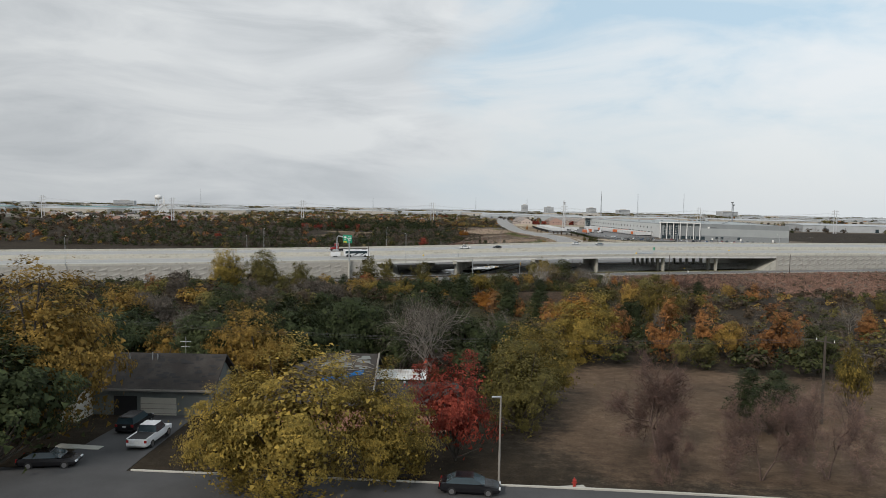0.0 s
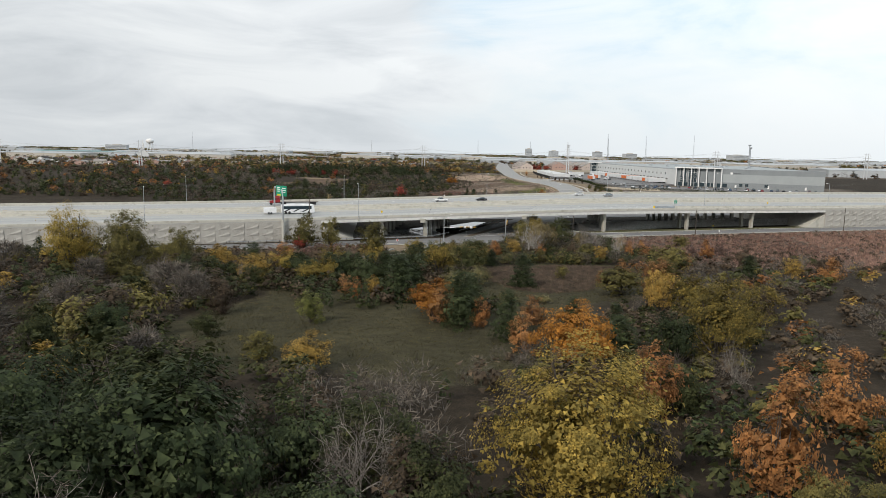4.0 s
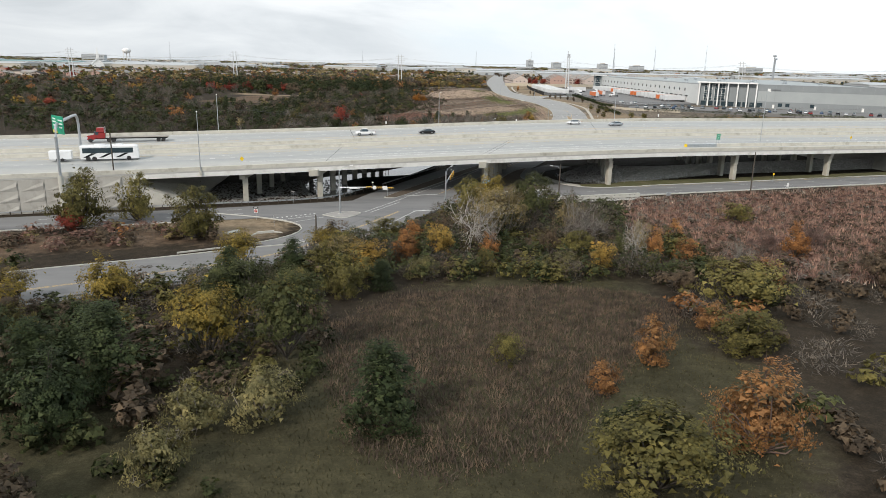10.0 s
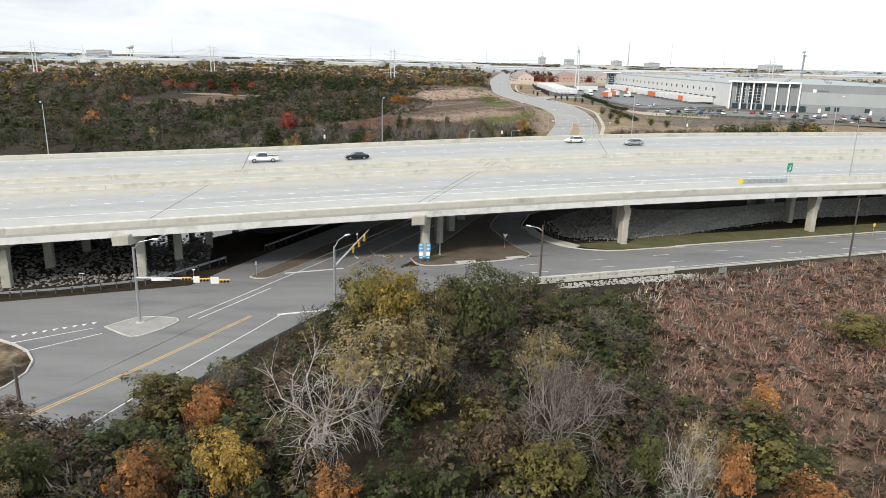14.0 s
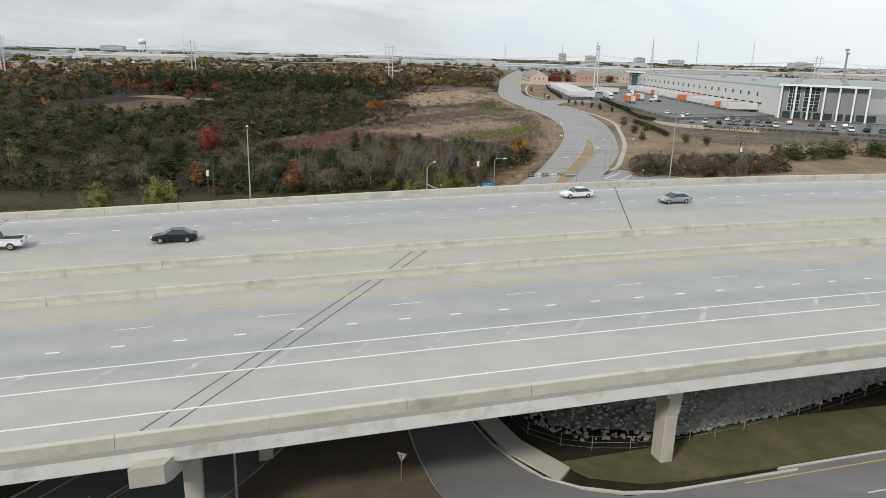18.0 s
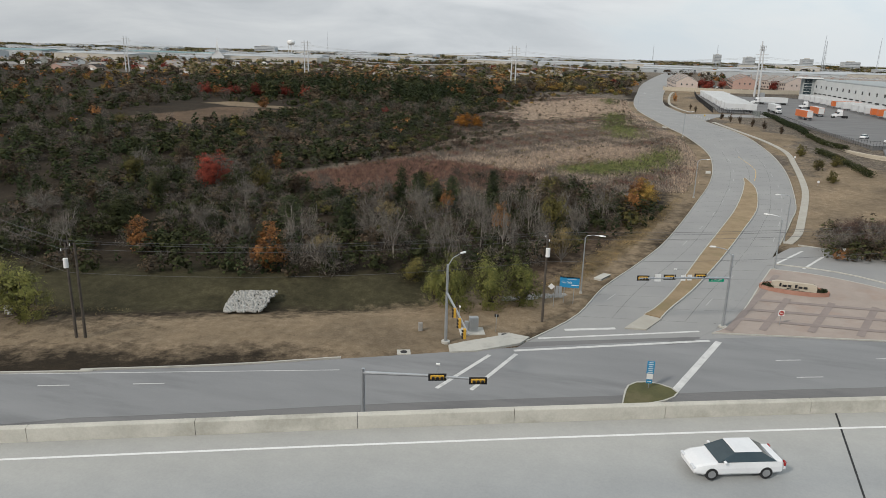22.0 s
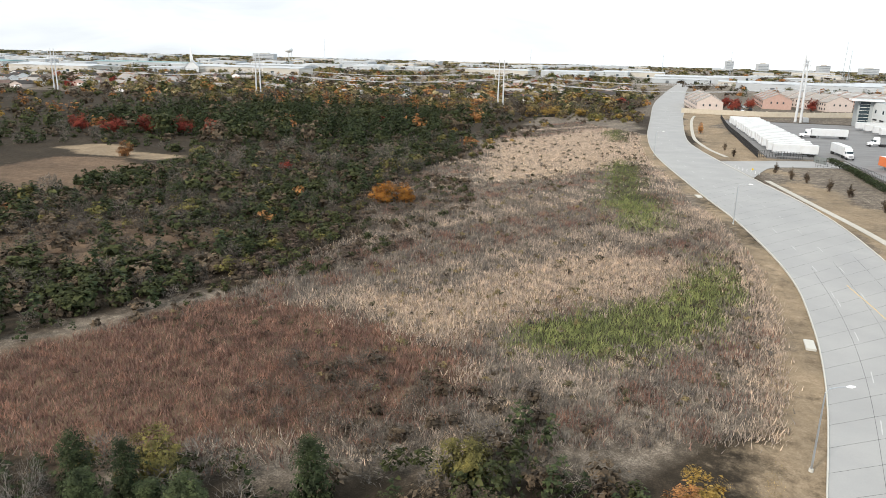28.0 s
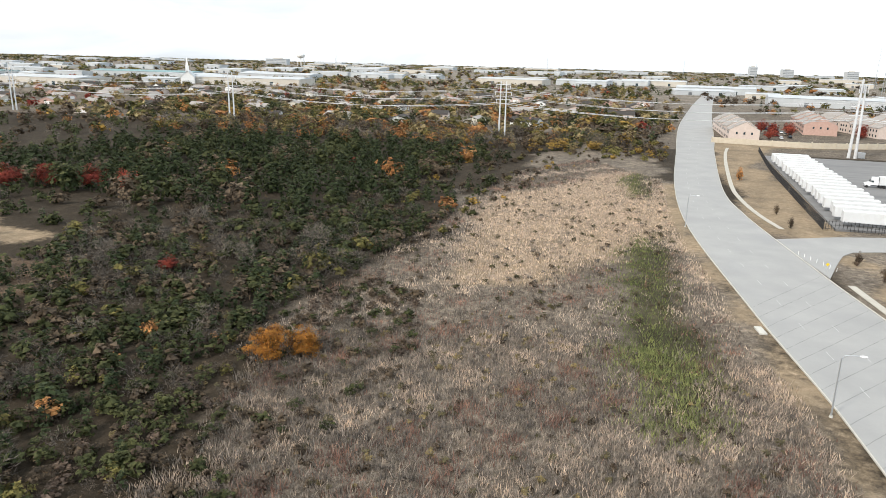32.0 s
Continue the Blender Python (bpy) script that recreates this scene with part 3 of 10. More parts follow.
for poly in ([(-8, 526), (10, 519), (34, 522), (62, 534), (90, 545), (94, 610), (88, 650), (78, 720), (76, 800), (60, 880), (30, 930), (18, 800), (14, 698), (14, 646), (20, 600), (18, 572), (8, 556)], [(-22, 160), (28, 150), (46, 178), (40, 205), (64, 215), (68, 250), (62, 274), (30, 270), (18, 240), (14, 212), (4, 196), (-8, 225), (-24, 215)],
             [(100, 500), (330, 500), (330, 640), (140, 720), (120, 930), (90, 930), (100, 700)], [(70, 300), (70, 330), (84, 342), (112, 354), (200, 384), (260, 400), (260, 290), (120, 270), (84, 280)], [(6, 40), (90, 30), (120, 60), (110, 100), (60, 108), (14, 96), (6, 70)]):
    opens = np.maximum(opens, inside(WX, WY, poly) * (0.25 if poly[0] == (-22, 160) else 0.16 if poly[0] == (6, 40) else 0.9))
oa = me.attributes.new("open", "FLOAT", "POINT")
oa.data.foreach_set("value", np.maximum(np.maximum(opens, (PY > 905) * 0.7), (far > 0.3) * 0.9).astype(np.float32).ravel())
me.polygons.foreach_set("use_smooth", [True] * len(me.polygons))
tagged(new("ground", me), "rolling ground of dry grass, weeds and leaf litter", "ground", kind="structure")


# ---- roads ----
def resample(pts, step):
    p = np.array(pts, float)
    # a soft curve through the points
    d = np.r_[0, np.cumsum(np.hypot(*np.diff(p, axis=0).T))]
    s = np.linspace(0, d[-1], max(2, int(d[-1] / step) + 1))
    out = []
    for a in s:
        i = min(max(np.searchsorted(d, a) - 1, 0), len(d) - 2)
        t = (a - d[i]) / (d[i + 1] - d[i])
        p0, p1, p2, p3 = p[max(i - 1, 0)], p[i], p[i + 1], p[min(i + 2, len(p) - 1)]
        out.append(0.5 * ((2 * p1) + (p2 - p0) * t + (2 * p0 - 5 * p1 + 4 * p2 - p3) * t * t + (3 * p1 - p0 - 3 * p2 + p3) * t ** 3))
    return np.array(out)


def even(pts, n):
    """n points evenly along a soft curve through pts."""
    r = resample(pts, 0.5)
    d = np.r_[0, np.cumsum(np.hypot(*np.diff(r, axis=0).T))]
    s = np.linspace(0, d[-1], n)
    return np.stack([np.interp(s, d, r[:, 0]), np.interp(s, d, r[:, 1])], -1)


def ribbon(left, right, dz=0.1, thick=0.35, n=None, across=3):
    """A road slab between two edges, laid on the ground."""
    n = n or max(3, int(np.hypot(*np.diff(np.array(left), axis=0).T).sum() / 4))
    a, b = even(left, n), even(right, n)
    m = Mesh()
    rings = []
    for p, q in zip(a, b):
        row = [(p + (q - p) * k / across) for k in range(across + 1)]
        rings.append([(x, y, height(y) + dz) for x, y in row] + [(x, y, height(y) + dz - thick) for x, y in reversed(row)])
    m.loft(rings)
    return m


def kerb(line, w=0.16, h=0.26, dz=0.0, step=3.0):
    p = resample(line, step)
    m = Mesh()
    rings = []
    for i, q in enumerate(p):
        d = p[min(i + 1, len(p) - 1)] - p[max(i - 1, 0)]
        nrm = np.array([-d[1], d[0]]) / (np.hypot(*d) + 1e-9)
        z = height(q[1]) + dz
        l, r = q + nrm * w / 2, q - nrm * w / 2
        l2, r2 = q + nrm * w * 0.32, q - nrm * w * 0.32
        rings.append([(*r, z - 0.25), (*r, z + h - 0.04), (*r2, z + h), (*l2, z + h), (*l, z + h - 0.04), (*l, z - 0.25)])
    return m.loft(rings)


def stripe(line, w=0.12, dz=0.108, dash=None, gap=None, step=2.0):
    """A painted line on the ground's roads, whole or dashed."""
    p = resample(line, 0.5)
    d = np.r_[0, np.cumsum(np.hypot(*np.diff(p, axis=0).T))]
    runs = [(0, d[-1])] if not dash else [(s, min(s + dash, d[-1])) for s in np.arange(gap / 2, d[-1], dash + gap)]
    m = Mesh()
    for s0, s1 in runs:
        q = np.linspace(s0, s1, max(2, int((s1 - s0) / step) + 1))
        c = np.stack([np.interp(q, d, p[:, 0]), np.interp(q, d, p[:, 1])], -1)
        t = np.gradient(c, axis=0)
        t /= np.hypot(*t.T)[:, None] + 1e-9
        nrm = np.stack([-t[:, 1], t[:, 0]], -1) * w / 2
        vs = [(x, y, height(y) + dz) for x, y in np.concatenate([c + nrm, c - nrm])]
        k = len(c)
        m.add(vs, [(i, k + i, k + i + 1, i + 1) for i in range(k - 1)])
    return m


def uv(*pairs):
    return [xy(u, v) for u, v in pairs]


road = tagged(part("road_cross_street", ribbon(
    [(-62, 236), (-42, 256), (-30, 270), (-8, 284), (3, 291), (7, 298), (10, 306), (14, 330), (22, 352), (36, 385), (50, 415), (58, 440), (63, 453)],
    [(-48, 226), (-28, 246), (-12, 258), (8, 275), (18, 288), (24.3, 301), (28.4, 312), (35.7, 326.6), (43, 345), (50, 360), (62, 388), (72, 415), (79, 440), (83, 461)], 0.100), M["asphalt"]),
    "grey concrete cross street running under the freeway bridge", "road", kind="structure")
front_s = tagged(part("road_frontage_south", ribbon(uv((-400, 309.5), (-40, 309.5), (60, 309), (100, 308.5), (150, 310.5), (190, 311.2), (300, 311.2), (600, 305)), uv((-400, 297), (-40, 297), (60, 297), (100, 297), (150, 298.5), (190, 299.4), (300, 299.2), (600, 290)), 0.106), M["asphalt"]),
    "three-lane grey concrete frontage road beside the freeway", "road", kind="structure")
front_n = tagged(part("road_frontage_north", ribbon(uv((-400, 399), (100, 399.5), (165, 400.3), (190, 402.6), (215, 405.5), (260, 407.5), (400, 408), (700, 410)), uv((-400, 388), (100, 389), (165, 390.5), (190, 392), (215, 393), (260, 394), (400, 394), (700, 396)), 0.106), M["roadmid"]),
    "grey concrete frontage road on the far side of the freeway", "road", kind="structure")
LC = [(63, 453), (68, 463), (71, 475), (76, 488), (81, 503), (88, 532), (93, 555), (95.5, 575), (96, 595), (92.5, 625), (86, 665), (77.5, 730), (75.5, 795), (78, 890), (81, 998), (86, 1095), (102, 1310)]
RC = [(83, 461), (86, 466), (94, 488), (100, 506), (105, 523), (109, 539), (113.5, 576), (113.5, 613), (110.5, 650), (103, 692), (94, 750), (91.5, 795), (96, 900), (100, 960), (108, 1100), (122, 1310)]
curve_road = tagged(part("road_curving", ribbon([(63, 452.9)] + LC[1:], [(83, 460.9)] + RC[1:], 0.112, n=230), M["roadlight"]),
    "pale concrete street that bends away through the fields", "road", kind="structure")
slip = tagged(part("road_slip", ribbon([(97, 497), (103, 506), (110, 504), (124, 497), (150, 492)], [(94, 489), (97, 494), (107, 492.5), (122, 484), (150, 483)], 0.118), M["roadlight"]),
    "pale concrete slip lane round the brick plaza", "road", kind="structure")
turn_road = tagged(part("road_turnaround", ribbon([(63.5, 352.6), (62, 356.5), (60.1, 361.5), (58.7, 367), (57.6, 373), (60, 384), (69, 399)], [(77.7, 356.6), (71.5, 357.7), (68, 360.6), (64.9, 365.6), (63.4, 372.6), (66, 384), (76, 395)], 0.121), M["asphalt"]),
    "grey concrete turnaround lane under the bridge", "road", kind="structure")
driveway = tagged(part("driveway", ribbon([(98, 722), (108, 727), (116, 731), (150, 742)], [(104, 690), (110, 708), (116, 716), (150, 726)], 0.118), M["roadlight"]), "pale concrete yard driveway", "driveway", kind="structure")
yard = tagged(part("yard_pavement", Mesh().prism([(115, 738), (140, 742), (139, 700), (146, 618), (206, 655), (190, 900), (118, 900)], 6.0, 7.95), M["asphalt"]), "grey concrete truck yard beside the warehouse", "yard", kind="structure")
lot = tagged(part("parking_lot", Mesh().prism([(146, 606), (290, 555), (296, 590), (204, 645), (150, 622)], 5.0, 6.9), M["asphalt"]), "grey concrete car park before the warehouse", "car park", kind="structure")

# ---- freeway ----
freeway = thing("freeway_bridge", "wide pale concrete freeway on a banked bridge and walls", "freeway", kind="structure")


def sweep(us, profile):
    """A run of a cross-section, given as (v, dz from the deck at v, or ('z', height))."""
    m = Mesh()
    rings = []
    for u in us:
        ring = []
        for v, dz in profile:
            x, y = xy(u, v)
            ring.append((x, y, dz[1] if isinstance(dz, tuple) else deck(u, v) + dz))
        rings.append(ring)
    return m.loft(rings)


V0, V1 = 312.2, 367.6
US = list(np.arange(-900, 1101, 10.0))
TOPV = [V0 + (V1 - V0) * k / 20 for k in range(21)]
part("deck", sweep(list(np.arange(-900, 1101, 5.0)), [(v, 0) for v in TOPV] + [(V1, -0.35), (V0, -0.35)]), M["deck"], freeway)
B0, B1 = 78.0, 312.0
BU = [u for u in US if B0 < u < B1]
BU = [B0] + BU + [B1]
for k, (v, w) in enumerate([(V0 + 0.25, 0.5)] + [(V0 + 3.2 + 2.75 * i, 0.55) for i in range(19)] + [(V1 - 0.25, 0.5)]):
    part("girder", sweep(BU, [(v - w / 2, -0.35), (v + w / 2, -0.35), (v + w / 2, -1.3), (v - w / 2, -1.3)]), M["girder"], freeway)
for a, b, nm in ((-900.0, B0, "west"), (B1, 1100.0, "east")):
    us = [a] + [u for u in US if a < u < b] + [b]
    part("embankment_wall", sweep(us, [(V0 + 0.05, -0.36), (V1 - 0.05, -0.36), (V1 - 0.05, ("z", -4.0)), (V0 + 0.05, ("z", -4.0))]), M["wallconcrete"], freeway, "grey concrete retaining wall")
BAR = [(-0.22, 0.004), (0.22, 0.004), (0.20, 0.12), (0.13, 0.45), (0.12, 0.82), (0.09, 0.86), (-0.09, 0.86), (-0.12, 0.82), (-0.13, 0.45), (-0.20, 0.12)]
PAR = [(-0.2, 0.004), (0.2, 0.004), (0.2, 0.80), (0.16, 0.85), (-0.16, 0.85), (-0.2, 0.80)]
for v, prof in ((V0 + 0.2, PAR), (V1 - 0.2, PAR), (336.6, BAR), (344.2, BAR)):
    for a, b in ((-900, 40), (360, 1100)):
        part("barrier_run", sweep([u for u in US if a <= u <= b], [(v + dv, dz) for dv, dz in prof]), M["barrier"], freeway)
    for i in range(36):
        a = 40 + i * 320 / 36
        b = a + 320 / 36 - 0.03
        part("barrier_segment", sweep([a, (a + b) / 2, b], [(v + dv, dz) for dv, dz in prof]), M["barrier"], freeway)
part("gore_barrier", sweep([233, 245, 260, 280, 300, 330, 360, 400], [(318.6 + dv, dz) for dv, dz in BAR]), M["barrier"], freeway)


def deck_line(a, b, v, w=0.15, dz=0.008, step=10.0):
    us = [a] + [u for u in np.arange(-900, 1101, 5.0) if a < u < b] + [b]
    m = Mesh()
    vs = [on_deck(u, v + w / 2, dz) for u in us] + [on_deck(u, v - w / 2, dz) for u in us]
    k = len(us)
    return m.add(vs, [(i, k + i, k + i + 1, i + 1) for i in range(k - 1)])


for v, mt in ((316.0, "white"), (323.3, "white"), (332.9, "yellow"), (352.9, "yellow"), (365.7, "white")):
    part("edge_line", deck_line(-900 if v != 323.3 else 128, 1100 if v != 323.3 else 600, v, 0.17), M["deckwhite" if mt == "white" else mt], freeway)
part("edge_line", deck_line(100, 222, 320.6, 0.17), M["deckwhite"], freeway)
for v, pitch, size, w in ((326.7, 4.57, 1.0, 0.2), (359.2, 4.57, 1.0, 0.2), (329.9, 11.4, 3.0, 0.09), (355.9, 11.4, 3.0, 0.09)):
    for i, u in enumerate(np.arange(61.8, 330, pitch)):
        part("lane_dash", deck_line(u, u + size, v, w, 0.009), M["deckwhite"], freeway)
    m = Mesh()
    for u in list(np.arange(-500, 60, pitch)) + list(np.arange(330, 800, pitch)):
        d = deck_line(u, u + size, v, w, 0.009)
        m.add(d.v, d.f)
    part("lane_dashes", m, M["white"], freeway, kind="stuff")
for i in range(17):
    u = 133.0 + i * 6.25
    m = Mesh()
    m.add([on_deck(u + 2.2, 323.2, 0.009), on_deck(u + 2.8, 323.2, 0.009), on_deck(u + 0.6, 320.7, 0.009), on_deck(u, 320.7, 0.009)], [(0, 3, 2, 1)])
    part("chevron", m, M["ghostwhite"], freeway, "worn white chevron stripe")
# expansion joints across the deck
for u0, v0, u1, v1 in ((155.9, 313.0, 175.2, 336.3), (157.6, 313.0, 176.6, 336.3), (176.2, 337.0, 181.4, 343.9), (177.5, 337.0, 183.0, 343.9), (209.4, 344.5, 219.4, 367.2), (132.7, 345.0, 135.7, 367.2), (118, 313.0, 127, 336.0)):
    m = Mesh()
    us = np.linspace(0, 1, 8)
    a = [on_deck(u0 + (u1 - u0) * t - 0.06, v0 + (v1 - v0) * t, 0.007) for t in us]
    b = [on_deck(u0 + (u1 - u0) * t + 0.06, v0 + (v1 - v0) * t, 0.007) for t in us]
    m.add(a + b, [(i, 8 + i, 9 + i, i + 1) for i in range(7)])
    part("expansion_joint", m, M["black"], freeway)

# ---- bents: rows of columns under the bridge, set at a skew ----
def column(u, v, hgt, foot):
    m = Mesh()
    x, y = xy(u, v)
    m.box(x, y, foot - 0.4, 1.15, 1.5, hgt + 0.4 - 2.2, ALONG, 0.08)
    s0 = [(px, py) for px, py in ((-0.57, -0.75), (0.57, -0.75), (0.57, 0.75), (-0.57, 0.75))]
    cs, sn = CU, SU
    rings = []
    for dz, k in ((hgt - 2.2, 1.0), (hgt - 1.0, 1.25), (hgt, 1.35)):
        rings.append([(x + a * cs - b * k * sn, y + a * sn + b * k * cs, foot + dz) for a, b in s0])
    m.loft(rings)
    return m


for u0, skew, big in ((100.9, 0.45, 0), (117.8, 0.55, 1), (159.5, 0.6, 1), (195.6, 0.45, 0), (237.0, 0.3, 0), (272.0, 0.2, 0)):
    for k in range(7):
        v = 315.2 + k * 8.1
        u = u0 + skew * (v - 315.2)
        zt = deck(u, v) - 1.31 - (1.25 if not big else 0.9)
        part("column", column(u, v, zt + 0.2, -0.2), M["column"], freeway)
    m = Mesh()
    v0, v1 = (311.4 if big else 313.6), 367.0
    rings = []
    for v in (v0, v0 + 0.6, v1):
        u = u0 + skew * (v - 315.2)
        lo = -2.6 if not big else (-2.4 if v > v0 + 0.1 else -2.2)
        hi = -1.31 if not big else (-0.9 if v <= v0 + 0.1 else -0.9)
        w = 0.6 if not big else 1.0
        rings.append([on_deck(u - w, v, lo), on_deck(u + w, v, lo), on_deck(u + w, v, hi), on_deck(u - w, v, hi)])
    m.loft(rings)
    part("bent_cap", m, M["column"], freeway, "pale concrete cap beam")


# ---- plants ----
rng = np.random.default_rng(7)


def tubes(segs, n=4):
    """Quads for tapered bars: rows of start, end, radii."""
    vs, fs = [], []
    for p0, p1, r0, r1 in segs:
        d = np.subtract(p1, p0)
        d = d / (np.linalg.norm(d) + 1e-9)
        s = np.cross(d, (0.3, 0.2, 0.9) if abs(d[2]) < 0.8 else (1, 0.2, 0))
        s /= np.linalg.norm(s)
        t = np.cross(d, s)
        o = len(vs)
        for p, r in ((p0, r0), (p1, r1)):
            for k in range(n):
                a = 2 * math.pi * k / n
                vs.append(np.add(p, (s * math.cos(a) + t * math.sin(a)) * r))
        fs += [(o + k, o + (k + 1) % n, o + n + (k + 1) % n, o + n + k) for k in range(n)]
    return np.array(vs), np.array(fs)


def leaves(centres, size, rg, lift=0.3, slim=0.75, heart=None):
    """A small leaf clump at each place, turned at random; with a heart, mostly facing away from it."""
    n = len(centres)
    d = rg.normal(size=(n, 3))
    d[:, 2] = np.abs(d[:, 2]) * 0.6 + lift
    if heart is not None:
        o = centres - np.array(heart)
        d = d * 0.5 + o * (1.3 / np.maximum(np.linalg.norm(o, axis=1), 1e-3))[:, None]
    d /= np.linalg.norm(d, axis=1)[:, None]
    s = np.cross(d, rg.normal(size=(n, 3)))
    s /= np.linalg.norm(s, axis=1)[:, None]
    t = np.cross(d, s)
    k = size * rg.uniform(0.55, 1.35, (n, 1))
    s, t = s * k, t * k * slim
    vs = np.stack([centres - s * 0.9, centres + s * 0.6 - t, centres + s * 0.6 + t], 1).reshape(-1, 3)
    return vs, np.arange(3 * n).reshape(-1, 3)


def crown_points(n, rg, w, h, base, clumps=16, tight=0.22, cone=False, squash=1.0):
    """Places of leaves: lobes that carry uneven tufts, over a crown w wide, from base up to h."""
    cen = []
    ch = h - base
    lobes = []
    lo, hi = (0.12, 0.6) if base < 0.05 * h else (0.28, 0.68)
    for i in range(7):
        a = i * 2.4 + rg.uniform(0, 0.9)
        r = w * rg.uniform(0.17, 0.29) if i else 0.0
        lobes.append((r * math.cos(a), r * math.sin(a), base + ch * (rg.uniform(lo, hi) if i else 0.66), w * rg.uniform(0.19, 0.27), ch * rg.uniform(0.22, 0.34)))
    for i in range(clumps):
        if cone:
            t = (i + rg.uniform(0, 1)) / clumps
            r = w / 2 * (1 - t) ** 0.5 * rg.uniform(0.3, 1.1)
            a = i * 2.4 + rg.uniform(0, 0.8)
            cen.append((r * math.cos(a), r * math.sin(a), base + ch * t * 0.95))
        else:
            lx, ly, lz, lr, lh = lobes[i % 7]
            d = rg.normal(size=3)
            d[2] = d[2] * 0.8 + 0.25
            d *= rg.uniform(0.7, 1.05) / np.linalg.norm(d)
            cen.append((lx + d[0] * lr, ly + d[1] * lr, lz + d[2] * lh))
    cen = np.array(cen)
    cen[:, 2] = np.clip(cen[:, 2], base + 0.05 * ch, h)
    pick = rg.integers(0, clumps, n)
    k = 1.0 if cone else 0.62
    spread = np.array([w * tight * k, w * tight * k, ch * tight * 0.72 * squash * k])
    off = rg.normal(size=(n, 3))
    off /= np.linalg.norm(off, axis=1)[:, None]
    off *= rg.uniform(0.2, 1.0, (n, 1)) ** 0.5
    size = rg.uniform(0.55, 1.3, clumps)[pick][:, None]
    pts = cen[pick] + off * spread * size
    pts[:, 2] = np.clip(pts[:, 2], 0.1, h * 1.03)
    return pts, cen


def limbs_to(cen, base, r, rg, share=1.0, fork=0.55):
    segs = [((0, 0, -0.3), (rg.normal() * 0.1, rg.normal() * 0.1, base * fork), r, r * 0.8)]
    top = np.array(segs[0][1])
    for c in cen:
        if rg.uniform() > share:
            continue
        mid = top + (c - top) * 0.5 + rg.normal(size=3) * 0.25
        mid[2] = max(mid[2], top[2] + 0.2)
        segs.append((top, mid, r * 0.5, r * 0.3))
        segs.append((mid, c, r * 0.3, r * 0.1))
        for _ in range(2):
            e = c + rg.normal(size=3) * np.array([0.6, 0.6, 0.5])
            segs.append((mid + (c - mid) * 0.6, e, r * 0.12, r * 0.03))
    return segs


def bare_limbs(h, w, rg, stems=1, levels=3, r=0.16):
    """A leafless tree: limbs fork all along their length into finer and finer twigs."""
    segs, tips = [], []

    def grow(p, d, length, rad, lv):
        n = 3 if lv > 0 else 2
        pts = [p]
        for i in range(n):
            d = d + rg.normal(size=3) * 0.16
            d = d / np.linalg.norm(d)
            q = pts[-1] + d * length / n
            segs.append((pts[-1], q, rad * (1 - 0.5 * i / n), rad * (1 - 0.5 * (i + 1) / n)))
            pts.append(q)
        if lv == 0:
            tips.extend(pts[1:])
            return
        for k in range(5 if lv > 1 else 6):
            f = rg.uniform(0.35, 1.0) if lv < levels else rg.uniform(0.6, 1.0)
            i = min(int(f * n), n - 1)
            start = pts[i] + (pts[i + 1] - pts[i]) * (f * n - i)
            side = np.cross(d, rg.normal(size=3))
            side /= np.linalg.norm(side) + 1e-9
            nd = d * 0.6 + side * (rg.uniform(0.5, 1.2) if lv == levels else rg.uniform(0.5, 0.9)) + np.array([0, 0, 0.06])
            grow(start, nd / np.linalg.norm(nd), length * rg.uniform(0.55, 0.85), rad * 0.52, lv - 1)

    for s in range(stems):
        lean = 0.1 if stems == 1 else 0.38
        d = np.array([rg.normal() * lean, rg.normal() * lean, 1.0])
        grow(np.array([0, 0, -0.2]), d / np.linalg.norm(d), h * 0.34, r, levels)
    v = np.array([s[1] for s in segs])
    kx, kz = (w / 2) / max(np.percentile(np.hypot(v[:, 0], v[:, 1]), 97), 0.1), h / max(v[:, 2].max(), 0.1)
    k = np.array([kx, kx, kz])
    segs = [(np.multiply(a, k), np.multiply(b, k), max(ra, 0.012), max(rb, 0.009)) for a, b, ra, rb in segs]
    return segs, np.array([np.multiply(t, k) for t in tips])


def slivers(tips, n, length, width, rg, up=0.5):
    """Fine bare twigs: long thin blades from the tips."""
    p = tips[rg.integers(0, len(tips), n)] + rg.normal(size=(n, 3)) * 0.25
    d = rg.normal(size=(n, 3))
    d[:, 2] = np.abs(d[:, 2]) * 0.6 + up
    d *= (length * rg.uniform(0.5, 1.2, (n, 1))) / np.linalg.norm(d, axis=1)[:, None]
    s = np.cross(d, rg.normal(size=(n, 3)))
    s *= width / np.linalg.norm(s, axis=1)[:, None]
    vs = np.stack([p - s, p + s, p + d], 1).reshape(-1, 3)
    return vs, np.arange(3 * n).reshape(-1, 3)


SPECIES = {}


